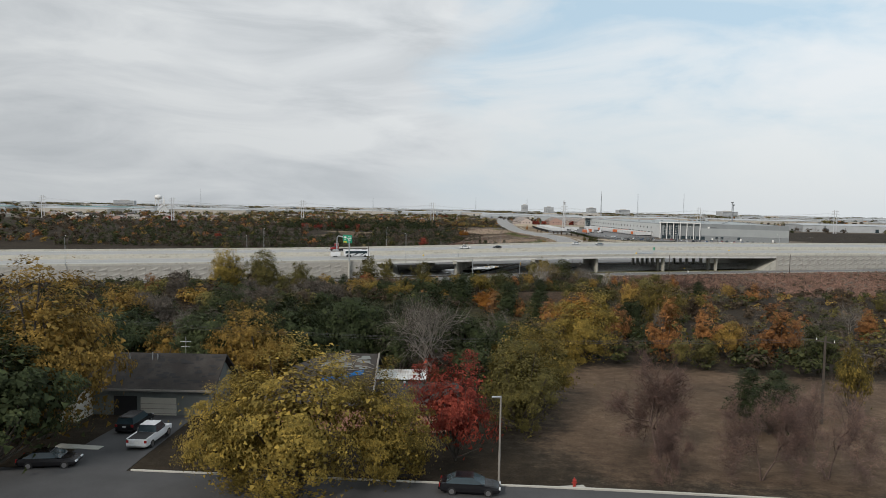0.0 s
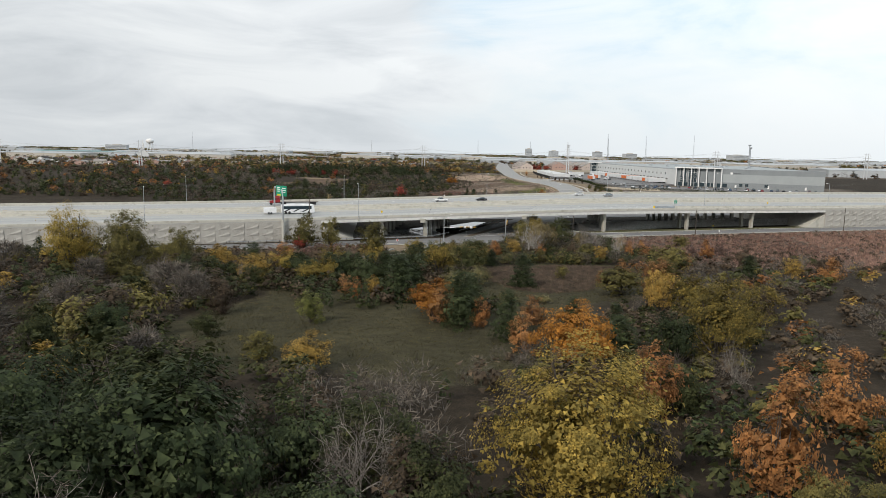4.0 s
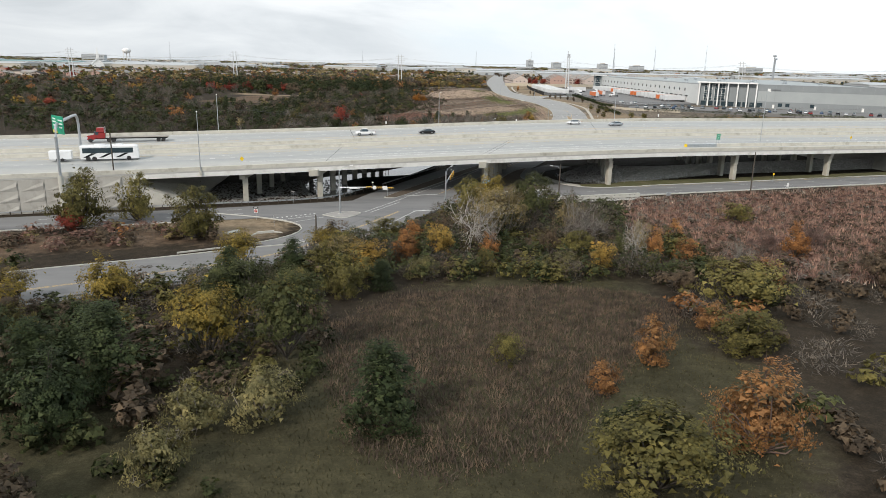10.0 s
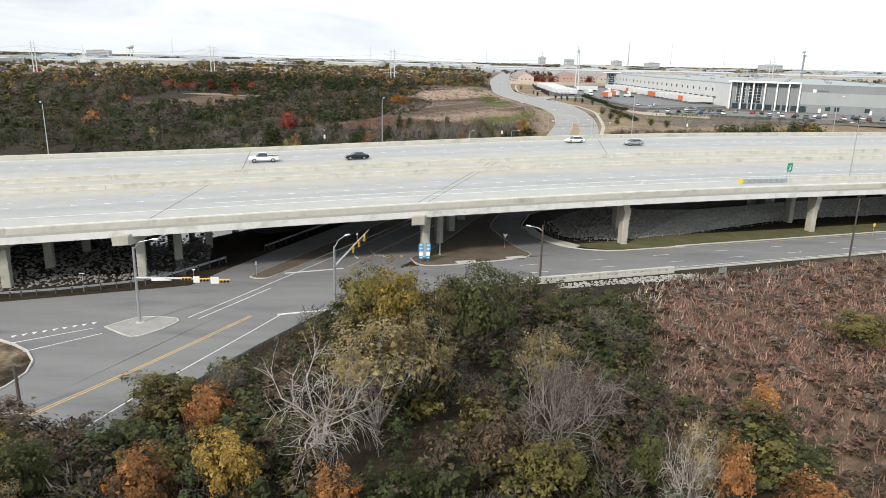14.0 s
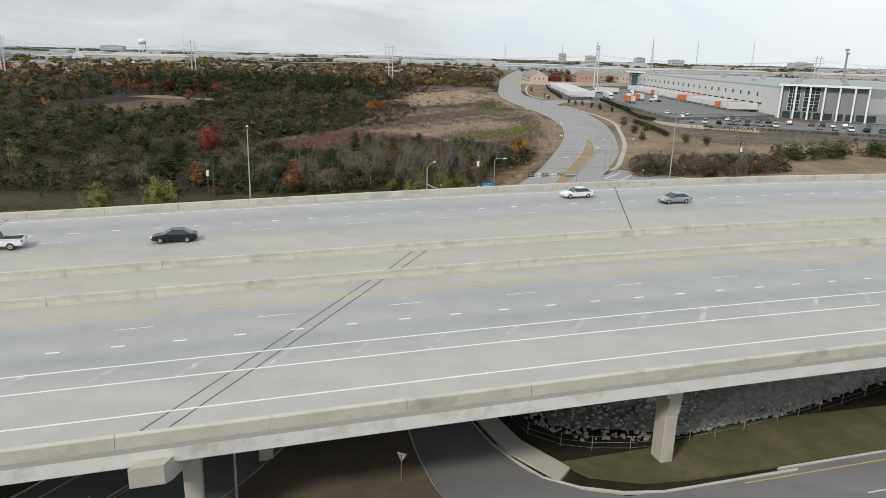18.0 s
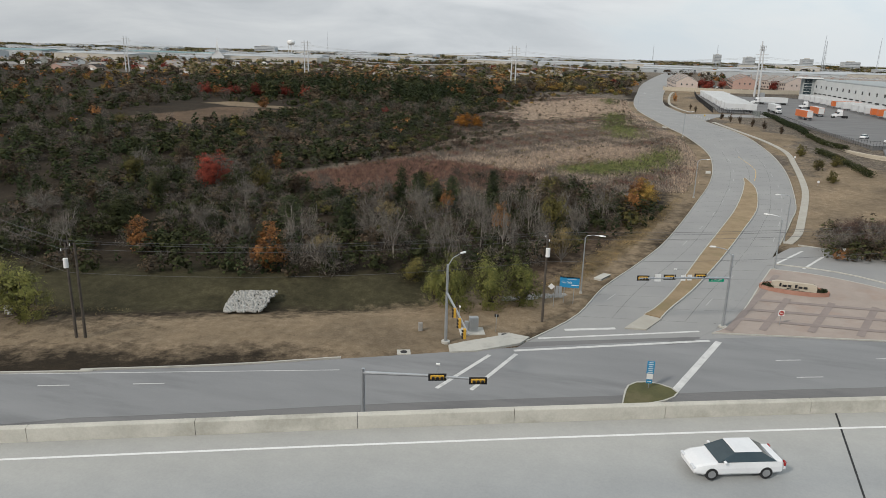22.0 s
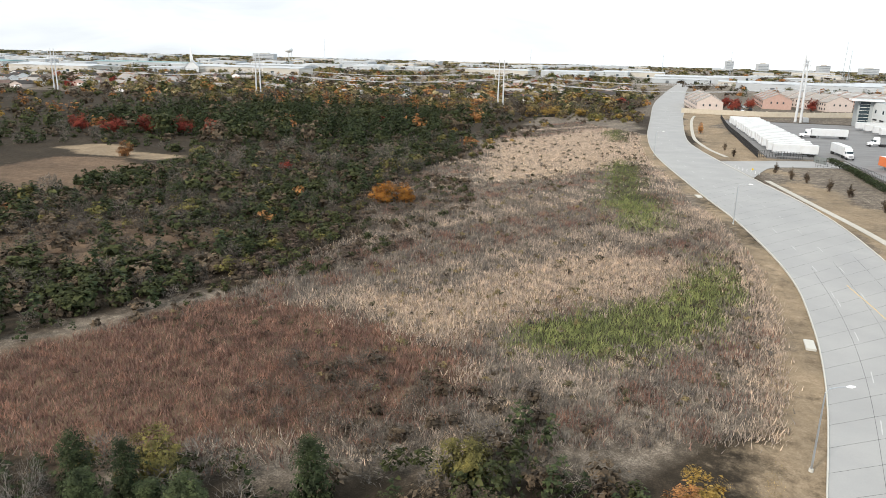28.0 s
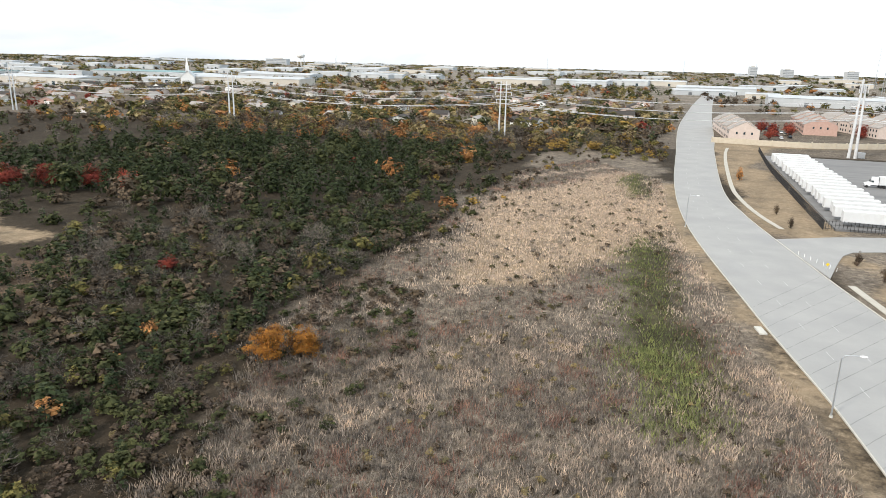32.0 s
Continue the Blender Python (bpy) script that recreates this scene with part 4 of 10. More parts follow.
def species(key, h, w, base, n, size, leafmat, barkmat="bark", cone=False, clumps=16, tight=0.2, variants=2, trunk=0.16, bare=False, stems=1, squash=1.0, lift=0.3):
    made = []
    for i in range(variants):
        rg = np.random.default_rng(abs(hash_name(key)) + i * 77)
        if bare:
            segs, tips = bare_limbs(h, w, rg, stems, 3, trunk)
            vs, fs = slivers(tips, n, size, 0.016, rg, 0.15)
        else:
            pts, cen = crown_points(n, rg, w, h, base, clumps, tight, cone, squash)
            segs = limbs_to(cen[:22], base, trunk, rg) if not cone else [((0, 0, -0.3), (0, 0, h * 0.85), trunk, 0.03)]
            core = cen[rg.integers(0, len(cen), n // 7)] * (0.72, 0.72, 0.9) + rg.normal(size=(n // 7, 3)) * (w * 0.09, w * 0.09, (h - base) * 0.06)
            pts = np.concatenate([pts, core])
            vs, fs = leaves(pts, np.r_[np.full(n, size), np.full(n // 7, size * 2.3)][:, None], rg, lift, heart=(0, 0, base + (h - base) * (0.3 if cone else 0.4)))
        tv, tf = tubes(segs, 4 if not bare else 3)
        made.append((soup(key + "_trunk", tv, tf, M[barkmat]), soup(key + "_crown", vs, fs, M[leafmat])))
    SPECIES[key] = (h, w, made)


def hash_name(s):
    return sum((i + 3) * ord(c) for i, c in enumerate(s)) % 9973


species("gold", 8, 8, 0.5, 7200, 0.101, "gold_leaf", tight=0.17, clumps=56)
species("goldorange", 8, 10, 0.3, 13500, 0.0897, "goldorange_leaf", tight=0.14, clumps=90)
species("gold_big", 13, 14, 0.6, 24000, 0.101, "gold_leaf", tight=0.13, clumps=110, trunk=0.34, variants=1)
species("mixed_big", 13, 14, 0.6, 30000, 0.0936, "goldolive_leaf", tight=0.13, clumps=120, trunk=0.34)
species("mixed", 8, 8, 0.4, 7800, 0.0975, "goldolive_leaf", tight=0.165, clumps=60)
species("olive_big", 13, 12, 0.5, 33000, 0.0819, "olive_leaf", tight=0.13, clumps=120, trunk=0.3, variants=1)
species("olive", 7, 7, 0.2, 6300, 0.0975, "olive_leaf", tight=0.17, clumps=56)
species("greyolive", 5, 7, 0.1, 5400, 0.0897, "greyolive_leaf", "greybark", tight=0.17, clumps=50)
species("orange", 7, 6, 0.3, 5700, 0.0936, "orange_leaf", tight=0.17, clumps=50)
species("rusttan", 6, 6, 0.2, 5100, 0.0897, "rusttan_leaf", "brownbark", tight=0.17, clumps=46)
species("red", 9, 9, 0.3, 13500, 0.0858, "red_leaf", tight=0.15, clumps=80)
species("green", 9, 9, 0.3, 7200, 0.117, "green_leaf", tight=0.16, clumps=64)
species("oak", 10, 11, 0.6, 10500, 0.125, "cedar", tight=0.15, clumps=80, trunk=0.25)
species("cedar", 7, 5.6, 0.05, 6900, 0.0936, "cedar", cone=True, clumps=90, tight=0.12, trunk=0.12, squash=0.6, lift=0.5)
species("willow", 8, 6.5, 0.2, 9000, 0.078, "willow_leaf", tight=0.17, clumps=56, squash=1.5)
species("tan", 9, 7, 0.7, 5400, 0.0858, "tan_leaf", "greybark", tight=0.16, clumps=46)
species("brown", 6, 6, 0.2, 5100, 0.0858, "brown_leaf", "brownbark", tight=0.17, clumps=46)
species("bare", 9, 8, 0, 2600, 0.7, "grey_twig", "greybark", bare=True, variants=3, trunk=0.15, stems=2)
species("bare_red", 9, 9, 0, 10500, 0.7, "rosy_twig", "brownbark", bare=True, variants=2, trunk=0.15, stems=2)
species("bare_pale", 11, 11, 0, 2400, 0.6, "pale_twig", "palebark", bare=True, variants=1, trunk=0.15, stems=2)
species("bare_big", 13, 14, 0, 5600, 0.8, "grey_twig", "greybark", bare=True, variants=1, trunk=0.15, stems=3)

TREE_WORDS = {"bare_pale": ("leafless tree with pale whitish limbs", "tree"), "bare_big": ("wide leafless tree with a mass of grey twigs", "tree"), "mixed": ("bushy tree turning from olive to yellow", "tree"),
    "goldorange": ("broad low tree in bright gold and orange leaf", "tree"), "greyolive": ("low spreading shrub with grey-olive leaves", "shrub"), "rusttan": ("small tree with rusty tan withered leaves", "tree"),
    "gold": ("young tree with golden yellow autumn leaves", "tree"), "mixed_big": ("large spreading tree with mixed yellow and olive leaves", "tree"), "gold_big": ("large spreading tree with yellow and olive leaves", "tree"),
    "olive_big": ("tall tree with olive and yellow autumn leaves", "tree"), "olive": ("bushy tree with dull olive green leaves", "tree"),
    "orange": ("small tree with rusty orange autumn leaves", "tree"), "red": ("rounded tree in deep crimson autumn leaf", "tree"),
    "green": ("leafy tree with dull green foliage", "tree"), "oak": ("dark evergreen oak with a dense crown", "tree"),
    "cedar": ("dark green cone-shaped cedar tree", "cedar"), "willow": ("bright green willow tree beside the ditch", "willow"),
    "tan": ("thin tree with dry pale tan leaves", "tree"), "brown": ("scrubby tree with withered brown leaves", "tree"),
    "bare": ("leafless grey tree with fine bare twigs", "tree"), "bare_red": ("leafless tree with reddish brown twigs", "tree")}


def tree(key, x, y, h, w, turn=None):
    h0, w0, made = SPECIES[key]
    tm, cm = made[int(rng.integers(0, len(made)))]
    words, cat = TREE_WORDS[key]
    turn = rng.uniform(0, 360) if turn is None else turn
    m = pose(x, y, height(y), 0, 0, turn) @ Matrix.Diagonal((w / w0, w / w0, h / h0, 1))
    t = thing("cedar_tree" if key == "cedar" else "tree", words, cat, m, "trees")
    part("trunk", tm, None, t)
    part("crown", cm, None, t)
    return t


def grove(key, rows, k=1.0):
    for x, y, h, w in rows:
        tree(key, x, y, h * k, w)


grove("oak", [(-37, 57, 12.5, 15), (-48, 70, 12, 13), (-12, 101, 13.5, 12), (-24, 110, 12, 12), (-2, 112, 14, 15), (-36, 112, 11, 12), (-46, 100, 11, 11), (10, 106, 10, 9), (-60, 90, 12, 13), (35.5, 73.8, 6.6, 7), (44.5, 159.6, 8.5, 7)])
grove("oak", [(-20, 96, 12, 11), (-6, 97, 11, 10), (-32, 96, 11, 11), (-14, 93, 8, 8), (5, 94, 8, 8), (-44, 88, 11, 10), (-53, 80, 11, 11), (-8, 109, 12.5, 13), (-17, 119, 12, 13), (-29, 123, 11, 12), (5, 120, 10, 10), (-22, 130, 9.5, 12), (-10, 127, 9.5, 11)])
grove("gold_big", [(-39, 67, 20, 20), (-25, 92, 13.8, 13.4)])
grove("mixed_big", [(-11, 54, 12.6, 15), (-16.5, 55.5, 9.5, 10), (-4.6, 56.5, 10.2, 10.5), (11.2, 85, 12, 14.5), (-72, 232, 17, 15), (25, 121, 13.5, 16), (52, 164.7, 13, 13.6)])
grove("olive_big", [(8.5, 73.5, 11.6, 10), (-60, 236, 17.5, 15), (-49, 238, 13, 10)])
grove("red", [(1.6, 62.5, 10.6, 9.0), (-14, 511, 9.4, 9.0), (-22, 647, 4.1, 4.8), (-125, 704, 7.5, 11), (-113, 708, 7.8, 10), (-100, 712, 7.6, 11), (-88, 713, 7, 8), (-138, 702, 7.5, 9), (-46, 790, 4, 3.7), (-33, 300, 5, 5), (-180, 560, 6, 7)])
grove("bare_big", [(-1.3, 94.7, 14, 15.5)])
grove("bare_red", [(20.8, 64, 10.6, 9.2), (27.7, 58.6, 7.8, 7.4), (33.8, 59.2, 8.2, 7), (19.5, 58.2, 6.5, 4), (112, 507, 6, 8), (118, 510, 5.5, 8), (124, 514, 5.5, 8), (62, 300, 6, 7), (92, 292, 5, 6), (104, 300, 4.5, 6)])
grove("bare", [(9.4, 116.3, 10.4, 6), (46, 146, 8.2, 4), (58.5, 290, 11.4, 9), (63, 297, 8, 7), (69, 318, 5, 6.5), (84, 284, 5, 6), (66, 206, 7, 7), (-2, 122, 9, 7), (-30, 236, 6, 7), (-44, 214, 7, 7)])
grove("bare_pale", [(40.8, 292.5, 11.2, 11.5), (67.5, 285, 9, 5)])
grove("mixed", [(49.4, 82.4, 10.5, 5), (13.5, 238, 9.4, 9), (-11.8, 225.1, 7, 7), (-14.9, 222, 5.6, 7), (58, 195, 9.2, 10), (45.5, 311, 12.2, 8), (5.7, 274.1, 7.4, 7.6), (16.6, 287.2, 5.4, 7.5), (72, 196, 7, 8)])
grove("orange", [(39.6, 121.5, 12, 8), (52.5, 135.7, 9.6, 7), (60.1, 123.6, 11, 10.5), (25.8, 167.7, 6, 5), (20.6, 182.7, 5.3, 4), (-2.6, 207.4, 5, 2.8), (-26.4, 248, 7.4, 7.4), (43.6, 282.9, 6.3, 4), (30, 284.4, 6.2, 5.4), (30.6, 296.1, 5.2, 5), (71.5, 287.1, 7.2, 3.8), (79, 300, 5.2, 4.6), (97.2, 291.6, 7, 5.8), (75.7, 284, 5.8, 6), (22, 468, 7.6, 6.6)])
grove("goldorange", [(32.2, 162.5, 9.4, 12.8), (12.5, 190.5, 7.2, 9.6)])
grove("rusttan", [(14, 186, 6.5, 5), (29.7, 186.4, 5.3, 5), (-5.4, 212.4, 4.5, 4), (61, 222.6, 8, 8.4), (57.7, 240.5, 6, 4.6), (51.2, 233.1, 3.6, 3.6), (84, 272, 5, 6), (68, 252, 4, 4.5)])
grove("gold", [(52.2, 124.4, 7.6, 7), (52.6, 193.8, 9, 6.4), (1.2, 205.6, 5.1, 3.9), (-39.7, 241, 7.2, 7.8), (-27.4, 224.5, 7, 8.8), (-1.9, 155.7, 5.3, 6.8), (55.6, 203.5, 7, 6.8), (24.8, 276, 5.4, 7), (35.6, 285.5, 6.6, 5.4), (61, 278.8, 5.6, 4.8), (77, 524, 6.6, 7), (24, 874, 6.5, 12), (40, 880, 5, 9)])
grove("cedar", [(17.4, 183.5, 9.6, 8), (24.3, 174.9, 8, 5.4), (39.6, 168.4, 5.6, 6.3), (36.3, 186.8, 4.9, 4), (43, 185.1, 4.1, 4), (6, 206.5, 9.2, 9), (19.6, 192.7, 7.8, 6.8), (31.9, 225, 7.8, 7.8), (89.6, 242.7, 6.8, 7), (-36, 256, 6.6, 6.2), (-11.6, 230, 6.8, 8), (1.1, 229.8, 7.4, 6.4), (7.4, 230.1, 9, 7.4), (14.2, 273.1, 6.2, 5.2), (27.8, 266.7, 4.6, 4.6), (8, 262.9, 7, 5), (37.6, 83.6, 5.8, 5.6), (41, 83.6, 5.6, 5.4), (27.8, 514.8, 7.8, 4.4), (31.6, 516, 7, 4), (46.1, 520.5, 7, 5), (39, 513.5, 6.8, 5.2), (17, 485.1, 7.5, 6.4), (26.3, 488.1, 7.2, 5.4), (-84, 560, 8, 6)])
grove("mixed", [(-14, 250, 7.5, 8), (-24, 240, 7, 8), (-4, 254, 8, 7.5)])
grove("brown", [(-10, 243, 7, 8), (-19, 256, 6.5, 8), (-31, 250, 7, 8)])
grove("oak", [(-3, 226, 7.5, 9), (6, 223, 7.5, 9), (-9, 236, 7, 9), (2, 236, 7.5, 8), (-17, 232, 6.5, 8)])
grove("greyolive", [(16.8, 223.9, 4.9, 6.4), (22.1, 226, 5.2, 7), (16.8, 217, 5, 6), (33.4, 273.5, 4, 5.8), (54.8, 276.8, 4.3, 7.8), (27, 203.1, 2.9, 5.3), (34, 206, 2, 4.4)])
grove("olive", [(51.5, 216.4, 7.2, 11.5), (-32.5, 303, 13, 12), (-24.5, 309, 11.4, 8.4), (-8.6, 297, 11.4, 10.5), (22.7, 264.9, 7.6, 8.6), (74.6, 259.5, 8.7, 12.3), (68.9, 244.4, 6.1, 9.1), (98, 319, 5.2, 7.2), (16.8, 259.1, 5.6, 7.6), (23.5, 261.5, 5.4, 4.4), (25.6, 298.8, 5, 7.8), (-9.4, 161.3, 4.7, 5.2), (41.5, 316, 10.6, 8), (42.9, 239.1, 4.2, 3.6)])
grove("green", [(51.3, 220, 5.6, 7), (-20.2, 173.7, 5.1, 5.1), (12, 251.5, 8.6, 9), (20.8, 239.5, 10.4, 8.6), (79.9, 265.6, 6, 9), (53.8, 313, 11.8, 8.7), (79.3, 291.5, 4.1, 4.3), (66.4, 289.9, 5.8, 4.6), (48.4, 285.5, 5.6, 4.6), (64, 322, 6, 7), (131, 513, 5, 7), (137, 515, 5, 6), (148, 520, 4.2, 6.5), (163, 533, 4, 6), (169, 535, 4, 5), (178, 540, 4.2, 6.5), (197, 548, 4, 4.5), (-70, 470, 7, 8)])
grove("brown", [(-40, 223.3, 7.6, 9.7), (-23.3, 189.8, 6.8, 7), (18.3, 289.6, 6.2, 11), (0, 240, 6.5, 7), (68, 190, 7, 8), (36, 300, 6, 6)])
grove("tan", [(45, 296.5, 12, 10), (48.1, 301, 11, 8.6), (68.6, 286.5, 8.8, 4), (59.6, 303.9, 8, 6.7), (64, 485, 7, 5), (28, 474, 5, 5), (51, 318, 8, 6)])
grove("willow", [(52, 461.5, 8, 6), (56.6, 463, 8.6, 6.4), (60.5, 465.6, 7.6, 6.2), (49, 463, 6, 4), (3, 441, 9, 8), (-7, 183.6, 6.6, 5.2), (-8, 438, 8, 8)])
grove("goldorange", [(17, 618, 6, 7), (21, 621, 5.4, 6)])
grove("orange", [(39, 509, 5.5, 3.5), (52, 497, 7, 4), (-2, 470, 6, 5), (-80, 655, 5, 6), (75.5, 522, 7, 6), (-12, 537, 4.6, 3.4)])
grove("bare", [(38, 479, 9.6, 6.5), (46.5, 480, 10, 7.5), (55, 483, 10, 5.5), (60, 488, 8.2, 5), (30.6, 469, 7.8, 6.6), (40, 492, 9, 6), (63, 505, 8.4, 6), (69, 511, 8.4, 6), (57, 499, 10, 6), (46, 500, 9, 6), (33, 483, 8.6, 6), (50, 489, 10, 6), (66, 497, 8, 5), (52, 508, 8, 6), (22, 478, 8, 7), (12, 476, 7.6, 6), (108, 503, 6, 7), (-14, 468, 7, 7), (3, 482, 7.6, 7), (-30, 480, 7, 7), (35, 503, 8, 6), (28, 497, 7, 6)])
grove("olive", [(61, 499, 9, 5.5), (44, 470, 4, 5)])

# ---- where plants may not stand ----
CROSS = [(-62, 236), (-42, 256), (-30, 270), (-8, 284), (3, 290), (6, 297), (8, 306), (14, 330), (22, 352), (58, 440), (83, 461), (79, 440), (50, 360), (37.5, 326.6), (30.5, 312), (26.3, 301), (20, 288), (10, 275), (-12, 258), (-28, 246), (-48, 226)]
CURVE = [(x - 4.2, y) for x, y in LC] + [(x + 5, y) for x, y in reversed(RC)]


def free(px, py):
    u, v = CU * px + SU * py, -SU * px + CU * py
    ok = ~inside(px, py, CROSS) & ~inside(px, py, CURVE)
    ok &= ~((v > 295.5) & (v < 405)) & ~((v > 404) & (v < 418) & (px < 66)) & ~((v > 404) & (v < 425) & (px > 60))
    ok &= ~inside(px, py, [(108, 735), (108, 600), (300, 560), (340, 800), (200, 930), (95, 930)])
    ok &= ~inside(px, py, [(-62, 40), (-62, 86), (-22, 88), (-2, 86), (8, 74), (8, 40)])
    ok &= ~inside(px, py, [(6, 40), (90, 30), (130, 60), (120, 100), (62, 108), (28, 118), (16, 100)])
    return ok


def scatter(poly, n, rg):
    xs, ys = [p[0] for p in poly], [p[1] for p in poly]
    out = np.empty((0, 2))
    for _ in range(12):
        c = np.stack([rg.uniform(min(xs), max(xs), n), rg.uniform(min(ys), max(ys), n)], -1)
        c = c[inside(c[:, 0], c[:, 1], poly) & free(c[:, 0], c[:, 1])]
        out = np.concatenate([out, c])
        if len(out) >= n:
            break
    return out[:n]


MEADOW = [(-22, 160), (28, 150), (46, 178), (40, 205), (64, 215), (68, 250), (62, 274), (30, 270), (18, 240), (14, 212), (4, 196), (-8, 225), (-24, 215)]
FIELD = [(8, 548), (62, 536), (86, 544), (93, 575), (92, 610), (86, 650), (76, 720), (73, 800), (60, 860), (30, 930), (18, 800), (13, 698), (11, 646), (8, 600)]
RUSTY = [(70, 300), (70, 330), (84, 342), (112, 354), (200, 384), (250, 396), (250, 296), (130, 270), (88, 278)]
RUSTLAND = [(-12, 526), (2, 545), (10, 556), (30, 562), (56, 555), (62, 538), (54, 528), (34, 522), (10, 518)]
GLADE = [(-125, 600), (-72, 596), (-54, 640), (-62, 666), (-120, 676)]


def wood(poly, n, mix, hs, keep_out=(), seed=1):
    """Single trees over an area, by a mix of kinds."""
    rg = np.random.default_rng(seed)
    pts = scatter(poly, n, rg)
    keys, wts = list(mix), np.array(list(mix.values()), float)
    for x, y in pts:
        if any(inside(np.array([x]), np.array([y]), z)[0] for z in keep_out):
            continue
        k = keys[int(rg.choice(len(keys), p=wts / wts.sum()))]
        h = rg.uniform(*hs)
        tree(k, x, y, h, h * rg.uniform(0.75, 1.1) * SPECIES[k][1] / SPECIES[k][0])


wood([(-110, 88), (-62, 88), (-22, 90), (6, 92), (14, 104), (16, 150), (-40, 165), (-110, 160)], 26, {"oak": 4, "green": 4, "olive": 2, "bare": 3, "brown": 3, "gold": 1}, (7.5, 11.5), (MEADOW,), 11)
wood([(14, 112), (120, 106), (130, 160), (64, 158), (46, 150), (16, 145)], 24, {"green": 2, "olive": 3, "bare": 3, "brown": 3, "orange": 2, "cedar": 1, "oak": 1}, (5.5, 9), (MEADOW,), 12)
wood([(-90, 160), (-26, 160), (-24, 245), (-50, 262), (-100, 280)], 14, {"brown": 4, "olive": 3, "green": 2, "bare": 3, "gold": 1, "cedar": 1, "orange": 0.6}, (5, 8.5), (MEADOW,), 13)
wood([(64, 160), (150, 155), (160, 270), (80, 285), (66, 262)], 16, {"brown": 4, "olive": 2.5, "bare": 3, "orange": 1.3, "gold": 1.2, "cedar": 0.8, "green": 1}, (4.5, 7.5), (MEADOW,), 14)
wood([(-10, 262), (30, 272), (76, 276), (80, 292), (66, 300), (72, 330), (42, 334), (33, 310), (24, 292)], 10, {"brown": 3, "olive": 3, "bare": 2, "green": 3, "tan": 1}, (4, 7), (), 15)
wood([(-60, 472), (56, 482), (78, 522), (60, 534), (-40, 540)], 26, {"bare": 6, "brown": 4, "green": 3, "tan": 1.5, "cedar": 2, "olive": 1}, (5, 8.5), (RUSTLAND,), 16)


wood([(-50, 205), (-6, 214), (-2, 240), (4, 256), (-14, 252), (-30, 240), (-50, 224)], 10, {"olive": 4, "green": 3, "brown": 2, "oak": 2, "gold": 1}, (5.5, 8.5), (), 17)
wood([(-10, 262), (0, 270), (20, 284), (30, 296), (34, 290), (24, 272), (4, 262)], 5, {"olive": 3, "green": 3, "brown": 2, "bare": 2}, (4, 6.5), (), 18)


# ---- undergrowth and far woods, too many to count ----
def clump_proto(n, size, rg, shape):
    """One plant of about unit size: leafy, cone-shaped, or bare brush."""
    if shape == "cone":
        pts, cen = crown_points(n, rg, 0.75, 1.0, 0.02, 18, 0.13, True, 0.6)
        return leaves(pts, size, rg, 0.5, heart=(0, 0, 0.3))
    if shape == "brush":
        a = rg.uniform(0, 6.28, n)
        z = rg.uniform(0.0, 0.85, n) ** 0.8
        r = np.sqrt(rg.uniform(0, 1, n)) * 0.55 * np.sqrt(np.clip(1.05 - z, 0.05, 1)) * (0.55 + 0.8 * z)
        tips = np.stack([r * np.cos(a), r * np.sin(a), z], -1)
        d = np.stack([tips[:, 0] * 1.2, tips[:, 1] * 1.2, np.full(n, 0.4)], -1) + rg.normal(size=(n, 3)) * 0.38
        d *= (rg.uniform(0.1, 0.26, n) / np.linalg.norm(d, axis=1))[:, None]
        s = np.cross(d, rg.normal(size=(n, 3)))
        s *= 0.011 / np.linalg.norm(s, axis=1)[:, None]
        vs = np.stack([tips - s, tips + s, tips + d], 1).reshape(-1, 3)
        return vs, np.arange(3 * n).reshape(-1, 3)
    pts, cen = crown_points(n, rg, 1.0, 1.0, 0.02, 12, 0.2)
    pts = np.concatenate([pts, rg.normal(size=(n // 4, 3)) * (0.2, 0.2, 0.13) + (0, 0, 0.42)])
    return leaves(pts, np.r_[np.full(n, size), np.full(n // 4, size * 1.5)][:, None], rg, heart=(0, 0, 0.35))


def stuff_of(name, label, mat, pts, hs, n, size, seed, w_over_h=1.0, brushy=True):
    rg = np.random.default_rng(seed)
    mean = (hs[0] + hs[1]) / 2
    shape = "brush" if mat == "grey_twig" and brushy else "cone" if mat == "cedar" and brushy else "leafy"
    protos = [clump_proto(int(n * (1.4 if shape == "brush" else 1.1)), size / mean * 1.4 / max(1.0, w_over_h) ** 0.5, rg, shape) for _ in range(5)]
    V, Fc, o = [], [], 0
    pick = rg.integers(0, 5, len(pts))
    hh = rg.uniform(hs[0], hs[1], len(pts))
    aa = rg.uniform(0, 6.28, len(pts))
    for (x, y), i, h, a in zip(pts, pick, hh, aa):
        vs, fs = protos[i]
        k = h * w_over_h * (0.75 if shape == "cone" else 1.0)
        c, s = math.cos(a), math.sin(a)
        q = np.stack([x + (vs[:, 0] * c - vs[:, 1] * s) * k, y + (vs[:, 0] * s + vs[:, 1] * c) * k, height(y) + vs[:, 2] * h], -1)
        V.append(q)
        Fc.append(fs + o)
        o += len(q)
    if not V:
        return None
    ob = new(name, soup(name, np.concatenate(V), np.concatenate(Fc), M[mat]))
    return tagged(ob, label, "undergrowth", kind="stuff")


